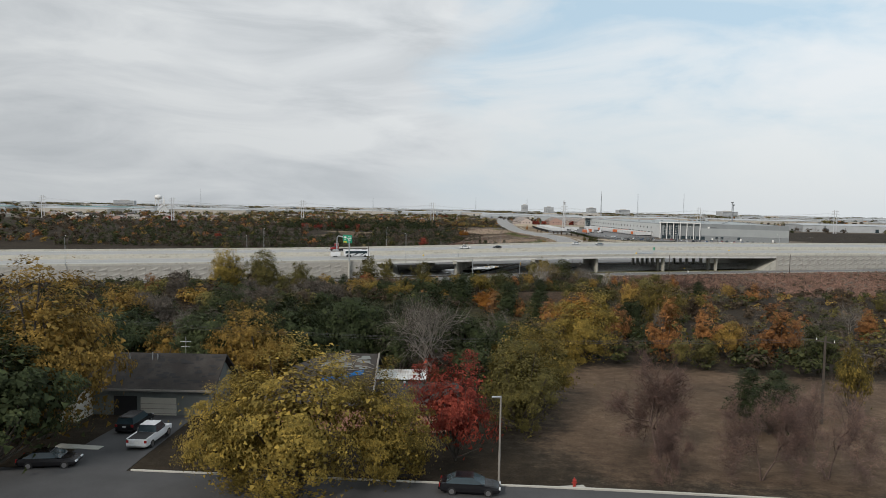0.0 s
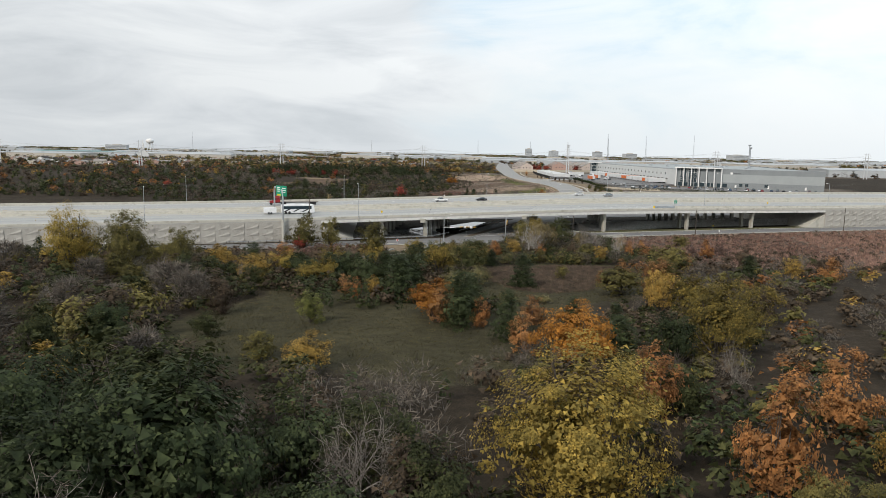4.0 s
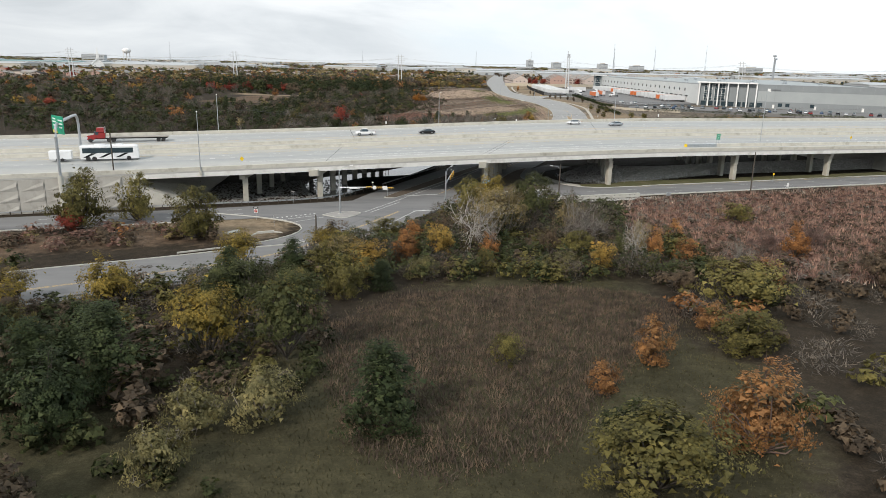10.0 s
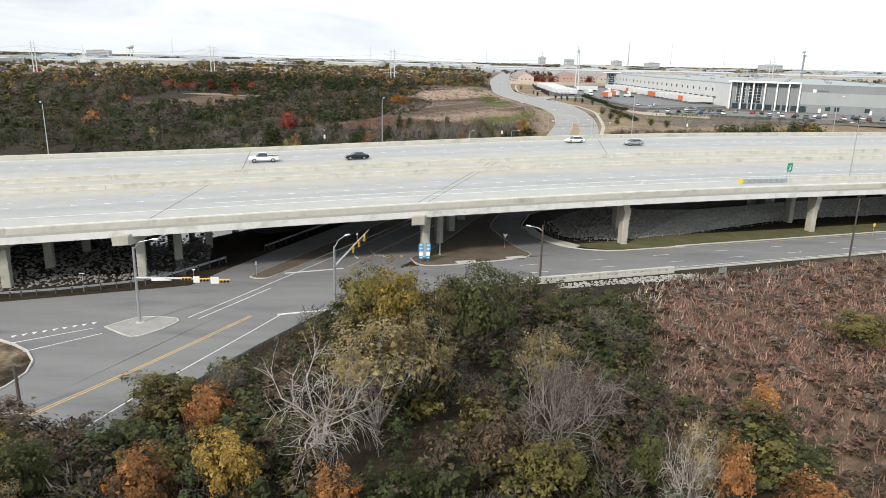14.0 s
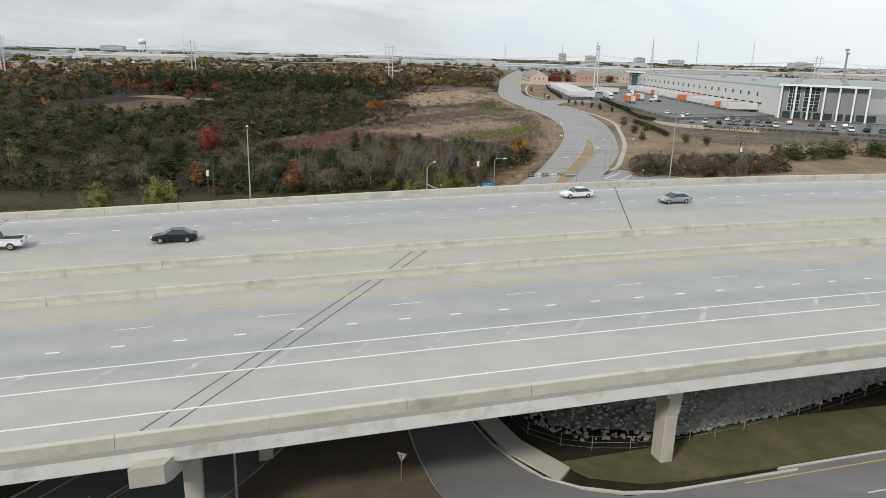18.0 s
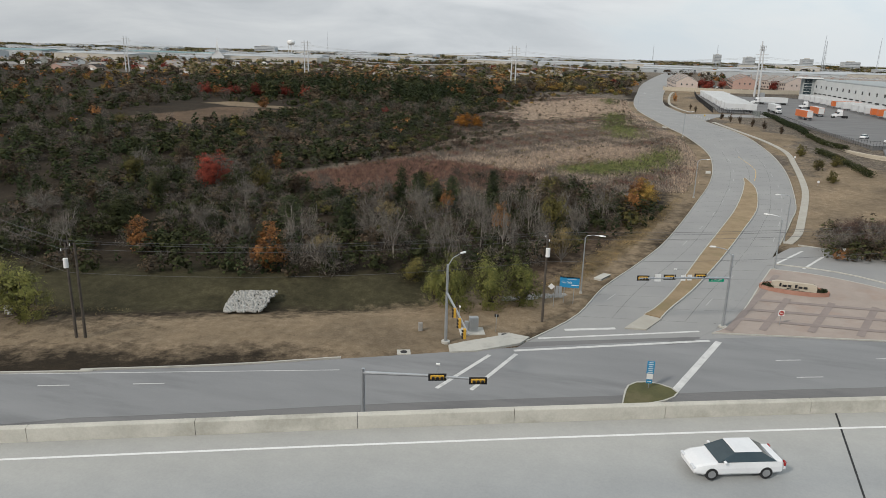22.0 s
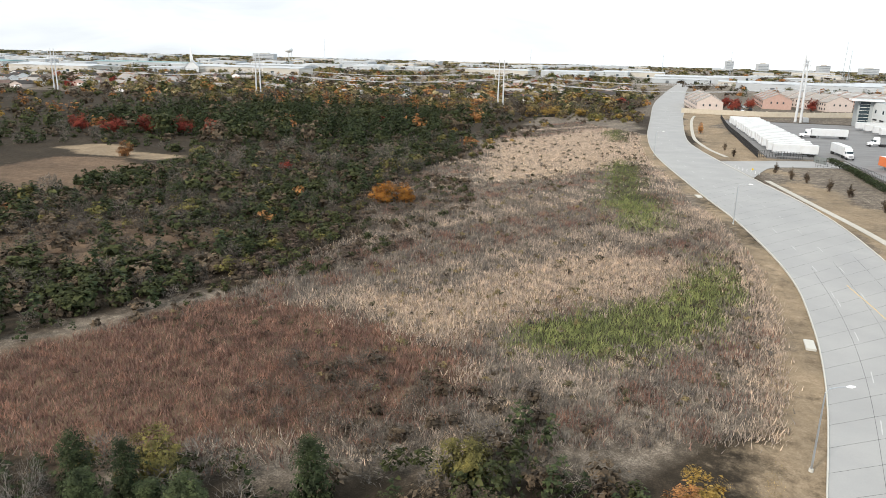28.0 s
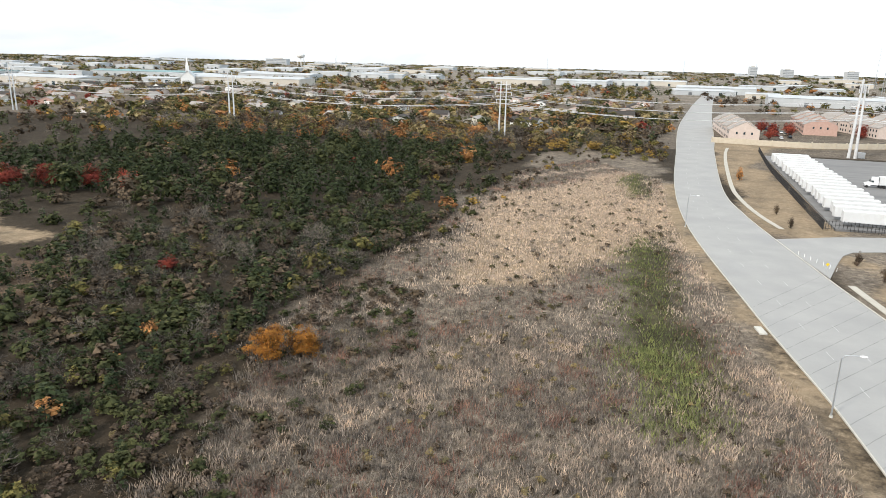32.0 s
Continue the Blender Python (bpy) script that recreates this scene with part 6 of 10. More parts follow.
for k, (a, b) in enumerate([((86.5, 463.6), (96.3, 488)), ((90.6, 465.0), (96, 478)), ((96.4, 466.2), (101.6, 478)), ((102, 466.6), (107, 478)), ((108, 467.6), (113, 478.5)), ((114, 468.6), (118, 477)), ((88.2, 468.2), (111, 469.5)), ((89.8, 472), (110.5, 473.6)), ((91.5, 476.2), (114, 477.4))]):
    m = Mesh()
    d = np.subtract(b, a)
    nrm = np.array([-d[1], d[0]]) / np.hypot(*d) * 0.45
    pts = [np.add(a, np.multiply(d, t)) for t in np.linspace(0, 1, 7)]
    vs = [(*(q + nrm), height(q[1]) + 0.262) for q in pts] + [(*(q - nrm), height(q[1]) + 0.262) for q in pts]
    m.add(vs, [(i, 7 + i, 8 + i, i + 1) for i in range(6)])
    part("paving_band", m, M["mauvepave"], plaza, "dark mauve brick band")

CORNER = [(-12, 317.5), (-4, 315.4), (2, 313.2), (6, 310.8), (8.4, 307.5), (9, 304), (8, 300), (5, 296), (2, 293), (8, 294), (14, 302), (24, 326), (12, 328), (-6, 322)]
tagged(part("road_corner", Mesh().loft([[(x, y, height(y) - 0.5) for x, y in CORNER], [(x, y, height(y) + 0.098) for x, y in CORNER]]), M["asphalt"]), "grey concrete at the curving corner of the crossing", "road", kind="structure")
tagged(part("kerb_corner", kerb([(-14, 317.6), (-4, 315.2), (2, 313.0), (6, 310.6), (8.3, 307.4), (8.8, 304), (7.8, 300.2), (5, 296.2), (1, 292.4), (-8, 286)], 0.2), M["kerb"]), "pale concrete kerb round the corner", "kerb", kind="structure")
tagged(part("road_margin", ribbon([xy(u, 397.0) for u in (-300, -100, 60, 200, 320, 460)], [xy(u, 373) for u in (-300, -100, 60, 200, 320, 460)], 0.085), M["asphalt"]), "grey concrete lane beside the freeway wall", "road", kind="structure")
grass = Mesh()
grass.add([(x, y, height(y) + 0.2) for x, y in ((46.5, 349), (52, 347.8), (58, 349.8), (62, 352.6), (60, 357), (54, 355), (48, 353))], [tuple(range(7))])
tagged(part("grass_strip", grass, M["turf"]), "thin green grass at the island edge", "grass", kind="structure")
marks = thing("road_markings", "worn white and yellow painted road lines", "road marking", kind="structure")
fl = lambda u0, u1, v, st=20: [xy(u, v) for u in np.linspace(u0, u1, 5)]
for v0, v1 in ((301.0, 302.2), (305.0, 306.1)):
    part("lane_line", stripe([xy(u, v0 + (v1 - v0) * min(1, max(0, (u + 40) / 230))) for u in np.linspace(-160, 100, 8)], 0.13, 0.114, 3.0, 9.0), M["white"], marks)
    part("lane_line", stripe([xy(u, v1 + 1.0) for u in np.linspace(168, 420, 8)], 0.13, 0.114, 3.0, 9.0), M["white"], marks)
part("edge_stripe", stripe([xy(u, 300.4) for u in np.linspace(176, 420, 8)], 0.13, 0.114), M["white"], marks)
part("edge_stripe", stripe([xy(u, 310.5) for u in np.linspace(200, 420, 8)], 0.12, 0.114), M["yellow"], marks)
for v in (396.4, 400.6):
    part("lane_line", stripe([xy(u, v) for u in np.linspace(232, 460, 8)], 0.14, 0.114, 3.0, 9.0), M["white"], marks)
part("lane_line", stripe([xy(u, 395.0 + 0.012 * u) for u in np.linspace(-60, 172, 8)], 0.14, 0.114, 3.0, 6.0), M["white"], marks)
part("edge_stripe", stripe([xy(u, 399.6) for u in np.linspace(-60, 188, 8)], 0.12, 0.114), M["white"], marks)
for pts, w in (([(62, 450), (84, 460)], 0.5), ([(64.2, 454.4), (83, 462.6)], 0.4), ([(56, 438.5), (59.6, 448)], 0.45), ([(59.4, 439.2), (62.4, 449.2)], 0.45), ([(79.2, 445.2), (85, 460)], 0.75), ([(67, 458), (73, 460.4)], 0.6), ([(97.5, 494.6), (103, 503)], 0.4), ([(101, 492.8), (106.5, 502)], 0.4),
               ([(26.3, 339.6), (34.4, 342.8)], 0.5), ([(29.4, 323.4), (35.4, 325.6)], 0.5)):
    part("crosswalk_line", stripe(pts, w, 0.124), M["white"], marks)
part("centre_line", stripe([(-50, 241), (-20, 262), (6, 284), (16.2, 301.3), (26.5, 322.7)], 0.12, 0.110), M["yellow"], marks)
part("centre_line", stripe([(-50.3, 241.3), (-20.3, 262.3), (5.7, 284.3), (15.9, 301.5), (26.2, 322.9)], 0.12, 0.110), M["yellow"], marks)
part("edge_stripe", stripe([(20, 296), (22.8, 304.9), (29.9, 323.7)], 0.14, 0.110), M["white"], marks)
part("lane_line", stripe([(8, 292), (16.2, 308.5), (24, 327)], 0.14, 0.110, 3.0, 6.0), M["white"], marks)
for pts in ([(19, 321.6), (25, 334), (36, 358), (46, 383)], [(20.2, 321), (26, 333)], [(38, 352), (50, 380), (58, 400)], [(11.2, 316.1), (5.4, 310.6)], [(9.6, 317.6), (3, 312.8)]):
    part("channel_line", stripe(pts, 0.16, 0.114), M["white"], marks)
part("centre_line", stripe([(34.8, 343.4), (44, 365), (54, 388), (64, 412)], 0.12, 0.110), M["yellow"], marks)
for i in range(9):
    x, y = 1.6 + i * 0.85, 314.6 + i * 0.56
    m = Mesh()
    m.add([(x, y, height(y) + 0.116), (x + 0.55, y + 0.32, height(y) + 0.116), (x + 0.5, y - 0.5, height(y) + 0.116)], [(0, 2, 1)])
    part("yield_tooth", m, M["white"], marks)
for x, y, a in ((37.6, 352, -66), (35.4, 349, -66)):
    m = Mesh()
    cs, sn = math.cos(radians(a)), math.sin(radians(a))
    for px, py in ((0, 0),):
        poly = [(-1.2, -0.1), (0.3, -0.1), (0.3, -0.4), (1.2, 0), (0.3, 0.4), (0.3, 0.1), (-1.2, 0.1)]
        m.add([(x + q * cs - r * sn, y + q * sn + r * cs, 0.118) for q, r in poly], [tuple(range(7))])
    part("turn_arrow", m, M["white"], marks)
only = bpy.data.curves.new("road_word", "FONT")
only.body, only.size, only.align_x = "ONLY", 1.5, "CENTER"
only.materials.append(M["white"])
wd = new("road_word", only)
wd.parent = marks
wd.matrix_basis = pose(39.6, 349.5, 0.12, 0, 0, -24)
part("turn_guide", stripe([(104, 592), (106, 575), (103.8, 560)], 0.14, 0.118), M["yellow"], marks)
for off in (0.28, 0.52):
    l = [tuple(np.add(np.multiply(a, 1 - off), np.multiply(b, off))) for a, b in zip(even([(95.5, 580), (96, 595), (92.5, 625), (86, 665), (77.5, 730), (75.5, 795), (79, 890), (87, 998)], 30), even([(113.7, 583), (113.5, 613), (110.5, 650), (103, 692), (94, 750), (91.5, 795), (95, 880), (99, 950)], 30))]
    part("lane_line", stripe(l, 0.11, 0.118, 3.0, 9.0), M["faint"], marks)
for a, b in (([(82, 496), (91, 525), (99, 560), (101, 585)], 0), ([(98, 503), (104.6, 530), (108.5, 556), (109.5, 590)], 0), ([(70, 466), (76, 481)], 0), ([(83.2, 468), (90.5, 488)], 0)):
    part("lane_line", stripe(a, 0.12, 0.118, 3.0, 9.0), M["faint"], marks)
# saw-cut slab joints of the bending street
for f in (0.25, 0.5, 0.75):
    l = [tuple(np.add(np.multiply(a, 1 - f), np.multiply(b, f))) for a, b in zip(even([(68, 463)] + LC[2:9], 40), even([(86, 466)] + RC[2:8], 40))]
    part("slab_joint", stripe(l, 0.035, 0.1155), M["black"], marks)
ea, eb = even([(68, 463)] + LC[2:11], 46), even([(86, 466)] + RC[2:10], 46)
for a, b in zip(ea, eb):
    part("slab_joint", stripe([tuple(a), tuple((a + b) / 2), tuple(b)], 0.035, 0.1158), M["black"], marks)

sw = [(101.5, 507), (104.5, 514), (107.6, 526), (111, 540), (113.6, 552), (115.6, 566), (117.5, 584), (119, 602), (118, 616), (115.5, 632), (112.5, 650), (107, 686)]
tagged(part("pavement", ribbon([(x - 0.75, y) for x, y in sw], [(x + 0.75, y) for x, y in sw], 0.13, 0.3, across=1), M["path"]), "winding pale concrete footpath", "footpath", kind="structure")
tagged(part("pavement", Mesh().prism([(97.5, 497.5), (103.4, 506.6), (106.2, 514), (104, 520), (100.6, 507.5)], -0.2, 0.6), M["path"]), "pale concrete corner beside the slip lane", "footpath", kind="structure")
sw2 = [(101.5, 735), (98, 752), (95.5, 775), (95, 800), (98, 860), (101, 900), (104, 925)]
tagged(part("pavement", ribbon([(x - 0.7, y) for x, y in sw2], [(x + 0.7, y) for x, y in sw2], 0.13, 0.3, across=1), M["path"]), "pale concrete footpath", "footpath", kind="structure")
tagged(part("pavement", Mesh().prism([(55.2, 447.2), (58, 448.4), (62.4, 452), (63.2, 454.2), (61, 454.6), (56, 450.4), (54.6, 449)], -0.2, 0.27), M["kerb"]), "pale concrete corner ramp", "footpath", kind="structure")
tagged(part("verge", ribbon(uv((187, 316.6), (197, 316.8), (207, 318.4), (235, 317.5), (300, 317), (330, 317)), uv((188.5, 314.2), (193, 312.3), (204, 311.8), (235, 311.6), (300, 311.6), (330, 311.6)), 0.2, 0.34), M["turf"]), "green grass verge beneath the bridge edge", "verge", kind="structure")
tagged(part("pavement", ribbon([(63.7, 373), (65.2, 366), (68.3, 361), (71.6, 358.2)], [(65.4, 373.6), (66.8, 367.2), (69.8, 362.6), (72.6, 360)], 0.24, 0.4), M["kerb"]), "concrete walk beside the turnaround", "footpath", kind="structure")

# ---- retaining wall panels ----
pm = Mesh()
pm.box(0, 0, 0, 4.72, 0.16, 1.0)
for k in range(3):
    zb = 0.04 + k * 0.32
    pm.add([(-2.2, -0.085, zb), (2.2, -0.085, zb + 0.26), (2.2, -0.085, zb + 0.02), (2.2, -0.30, zb + 0.16), (0.2, -0.2, zb + 0.06)], [(0, 4, 3, 1), (0, 2, 3, 4), (1, 3, 2)])
pmesh = pm.data("wall_panel", M["wallconcrete"])
for lo, hi in ((-150, 78), (312, 440)):
    for i in range(int((hi - lo) / 4.8)):
        u = lo + 2.4 + i * 4.8
        x, y = xy(u, V0 - 0.03)
        z0, z1 = height(y) - 0.4, deck(u, V0) - 0.42
        o = part("wall_panel", pmesh, None, freeway)
        o.matrix_basis = pose(x, y, z0, 0, 0, ALONG) @ Matrix.Diagonal((1, 1, z1 - z0, 1))
# sloped concrete abutment faces
for u0, sgn, sk in ((78, 1, 0.25), (312, -1, 0.1)):
    m = Mesh()
    rings = []
    for v in (V0 + 0.3, 340, V1 - 0.3):
        u = u0 + sk * (v - V0)
        a, b = xy(u - sgn * 1.0, v), xy(u + sgn * 11.5, v)
        rings.append([(*a, deck(u, v) - 1.9), (*b, -0.3), (*b, -1.0), (*a, -1.0)])
    m.loft(rings)
    part("abutment_slope", m, M["barrier"], freeway, "sloped concrete abutment")


# ---- rocks ----
def rocks(name, label, poly, n, size, seed, rise=None, mat="rock"):
    rg = np.random.default_rng(seed)
    xs, ys = [p[0] for p in poly], [p[1] for p in poly]
    c = np.stack([rg.uniform(min(xs), max(xs), n * 4), rg.uniform(min(ys), max(ys), n * 4)], -1)
    c = c[inside(c[:, 0], c[:, 1], poly)][:n]
    cube = np.array([(-1, -1, -1), (1, -1, -1), (1, 1, -1), (-1, 1, -1), (-0.7, -0.6, 0.8), (0.6, -0.7, 1), (0.7, 0.6, 0.75), (-0.6, 0.7, 0.9)])
    fq = np.array([(0, 3, 2, 1), (4, 5, 6, 7), (0, 1, 5, 4), (1, 2, 6, 5), (2, 3, 7, 6), (3, 0, 4, 7)])
    V, Fc = [], []
    for i, (x, y) in enumerate(c):
        a = rg.uniform(0, 6.28)
        k = size * rg.uniform(0.5, 1.25)
        v = cube * (1 + rg.normal(size=(8, 3)) * 0.16) * np.array([k, k * rg.uniform(0.6, 1), k * 0.6])
        z = height(y) + (rise(x, y) if rise else 0) + k * 0.15
        V.append(np.stack([x + v[:, 0] * math.cos(a) - v[:, 1] * math.sin(a), y + v[:, 0] * math.sin(a) + v[:, 1] * math.cos(a), z + v[:, 2]], -1))
        Fc.append(fq + 8 * i)
    return tagged(new(name, soup(name, np.concatenate(V), np.concatenate(Fc), M[mat])), label, "rocks", kind="stuff")


def bank(name, label, foot, head, lo, hi, mat="dirt"):
    m = Mesh()
    rings = [[(*a, lo), (*b, hi), (*b, lo - 0.6), (*a, lo - 0.6)] for a, b in zip(even(foot, 12), even(head, 12))]
    return tagged(part(name, m.loft(rings), M[mat]), label, "bank", kind="structure")


RIP_F = [(68.5, 378), (69.5, 368), (73, 364.5), (80, 365), (93, 370.5), (119, 386), (150, 396), (185, 409)]
RIP_H = [(80, 384), (82, 380), (86, 378.5), (92, 378.5), (101, 381), (124, 392), (152, 402), (184, 414)]
bank("rock_bank", "stony bank under the riprap rock", RIP_F, RIP_H, -0.2, 3.0, "gravel")
ef, eh = even(RIP_F, 90), even(RIP_H, 90)


def rip_rise(x, y):
    d = np.hypot(ef[:, 0] - x, ef[:, 1] - y)
    e = np.hypot(eh[:, 0] - x, eh[:, 1] - y)
    return 3.1 * d.min() / (d.min() + e.min()) - 0.1


rocks("riprap", "pale riprap rock slope under the bridge", RIP_F + list(reversed(RIP_H)), 6000, 0.19, 71, rip_rise)
rocks("riprap", "pale loose rock beside the creek", [(-14, 327), (10, 337), (13, 346), (8, 362), (-20, 352), (-24, 332)], 2400, 0.22, 72, None, "darkrock")
rocks("riprap", "heap of pale rock at the ditch outlet", [(24.5, 450.6), (29, 452.2), (27.4, 460), (22, 458)], 900, 0.19, 73)
rocks("riprap", "pale rock under the concrete rail", [(66, 336.6), (86, 342.6), (87.6, 345.4), (84, 344.8), (66, 338.6)], 620, 0.15, 74)
rocks("riprap", "row of pale rocks along the ditch", [(58, 465.6), (66, 470), (66.4, 471.6), (57.6, 467)], 110, 0.28, 75)
rocks("riprap", "pale rocks in the ditch bottom", [(-12, 436), (2, 441), (0, 444), (-13, 440)], 60, 0.4, 76)
water = Mesh()
water.prism([(5, 340), (12, 338.6), (14, 343), (12, 350), (8, 357), (14, 366), (26, 372), (33, 392), (28, 394), (18, 378), (4, 366), (0, 360), (0, 350)], -1.2, 0.06)
tagged(part("water_creek", water, M["water"]), "still creek water under the bridge", "water", kind="structure")

# ---- rails ----
rail = thing("concrete_bridge_rail", "pale concrete bridge rail with slots over the creek", "bridge rail")
A, Bp = np.array([60.2, 337.6]), np.array([84.6, 345.9])
turn_r = math.degrees(math.atan2(*(Bp - A)[::-1]))
L = float(np.hypot(*(Bp - A)))
nseg = 6
for i in range(nseg):
    c = A + (Bp - A) * (i + 0.5) / nseg
    w = L / nseg - 0.04
    m = Mesh()
    m.box(0, 0, -0.6, w, 0.42, 0.95, 0, 0.03)
    m.box(0, 0, 0.62, w, 0.42, 0.28, 0, 0.03)
    for px in (-w / 2 + 0.6, w / 2 - 0.6):
        m.box(px, 0, 0.34, 1.2, 0.36, 0.29)
    m.box(0, 0, 0.34, 0.9, 0.36, 0.29)
    o = part("rail_segment", m, M["kerb"], rail)
    o.matrix_basis = pose(c[0], c[1], height(c[1]) + 0.1, 0, 0, turn_r)


def guardrail(line, label):
    t = thing("guardrail", label, "guardrail")
    p = resample(line, 1.9)
    m = Mesh()
    rings = []
    for i, q in enumerate(p):
        d = p[min(i + 1, len(p) - 1)] - p[max(i - 1, 0)]
        nv = np.array([-d[1], d[0]]) / np.hypot(*d)
        z = height(q[1]) + 0.1
        prof = [(0.0, 0.42), (0.07, 0.48), (0.0, 0.57), (0.07, 0.66), (0.0, 0.72), (-0.02, 0.72), (-0.02, 0.42)]
        rings.append([(*(q + nv * o), z + h) for o, h in prof])
    part("rail_beam", m.loft(rings), M["steel"], t)
    for q in p:
        part("post", Mesh().box(q[0], q[1] - 0.1, height(q[1]) - 0.2, 0.15, 0.15, 0.95), M["wood"], t)


guardrail([(-36, 240), (-12, 257.4), (9, 274.4), (19, 287.6), (25.4, 300.6), (29.5, 311.7), (36.6, 325.8)], "galvanised guardrail along the cross street")
guardrail([(-60, 308.8), (-18, 323.2), (-4, 327.6), (4, 331), (10, 335), (16, 345)], "galvanised guardrail beside the creek opening")
guardrail([(20, 352), (30, 376), (42, 402)], "galvanised guardrail under the bridge")
fence = thing("chain_link_fence", "low chain-link fence at the foot of the rock slope", "fence")
fp = resample([(68, 374), (68.4, 367), (72, 363.6), (80, 364), (93, 369.6), (119, 385)], 3.0)
for q in fp:
    part("post", Mesh().tube([(q[0], q[1], -0.1), (q[0], q[1], 1.25)], 0.035, n=6), M["steel"], fence)
for hz in (1.2, 0.65, 0.15):
    part("wire", Mesh().tube([(q[0], q[1], hz) for q in fp], 0.012, n=4), M["steel"], fence)


# ---- lamps, poles, signals ----
def street_lamp(x, y, z, h, out, label="tall galvanised steel street lamp", arm=2.0, head="head"):
    """out: the way the arm points, in degrees."""
    t = thing("street_lamp", label, "street lamp", pose(x, y, z, 0, 0, out), "street lamps")
    part("pole", Mesh().tube([(0, 0, 0.2), (0, 0, h * 0.5), (0, 0, h - 0.5)], 0.11, 0.07, 10), M["steel"], t)
    part("base", Mesh().tube([(0, 0, -0.2), (0, 0, 0.28)], 0.24, 0.2, 10), M["kerb"], t)
    part("arm", Mesh().tube([(0, 0, h - 0.55), (arm * 0.15, 0, h - 0.15), (arm * 0.5, 0, h), (arm, 0, h + 0.02)], 0.05, 0.04, 6), M["steel"], t)
    m = Mesh()
    m.loft([[(arm - 0.1, -0.09, h - 0.03), (arm - 0.1, 0.09, h - 0.03), (arm - 0.1, 0.07, h + 0.07), (arm - 0.1, -0.07, h + 0.07)], [(arm + 0.3, -0.17, h - 0.06), (arm + 0.3, 0.17, h - 0.06), (arm + 0.3, 0.12, h + 0.12), (arm + 0.3, -0.12, h + 0.12)], [(arm + 0.75, -0.08, h - 0.02), (arm + 0.75, 0.08, h - 0.02), (arm + 0.75, 0.05, h + 0.06), (arm + 0.75, -0.05, h + 0.06)]])
    part("lamp_head", m, M["paintwhite"], t)
    return t


for u, v, h, o in ((97, V1 + 0.35, 11, -90), (164.7, V1 + 0.35, 10.6, -90), (229.6, V1 + 0.35, 10.8, -90), (295, V1 + 0.35, 10.8, -90), (20, V0 - 0.15, 12.2, 90), (91.5, V0 - 0.15, 12.6, 90), (248.5, 318.6, 11.2, 90), (32, V1 + 0.35, 10.8, -90), (-50, V0 - 0.15, 12.2, 90), (320, 318.6, 11.2, 90)):
    x, y = xy(u, v)
    z = deck(u, v)
    s = street_lamp(x, y, z, h, o + ALONG, "tall galvanised lamp on the freeway parapet", 1.3)
    part("bracket", Mesh().box(0, 0, -0.9, 0.5, 0.5, 0.9, 0, 0.04), M["barrier"], s)
for x, y, h, o in ((68, 472, 8.6, -10), (88, 538, 8.5, 20), (91, 626, 8.5, 0), (96.6, 491.5, 8.6, 160), (48.6, 351.6, 7.4, 150), (77, 728, 8.5, 0), (101, 508, 8.5, 190)):
    street_lamp(x, y, height(y), h, o)


def signal_head(t, x, y, z, turn, flat=False, back=False):
    """A three-lamp signal head under t, in t's own frame."""
    h = part("signal_head", (Mesh().box(0, 0, -0.5, 0.36, 0.26, 1.05, 0, 0.04) if not flat else Mesh().box(0, 0, -0.17, 1.15, 0.24, 0.36, 0, 0.04)), M["signal"], t, "yellow signal head")
    h.matrix_basis = pose(x, y, z, 0, 0, turn)
    for i, k in enumerate((-1, 0, 1)):
        o = (0, k * 0.34) if not flat else (k * 0.36, 0)
        m = Mesh().tube([(o[0], -0.14, o[1]), (o[0], -0.3, o[1] - 0.02)], 0.13, 0.13, 10)
        part("visor", m, M["black"], h)
    if back:
        part("backplate", Mesh().box(0, 0.02, -0.32, 1.5, 0.03, 0.64) if flat else Mesh().box(0, 0.02, -0.7, 0.66, 0.03, 1.4), M["black"], h)
    return h


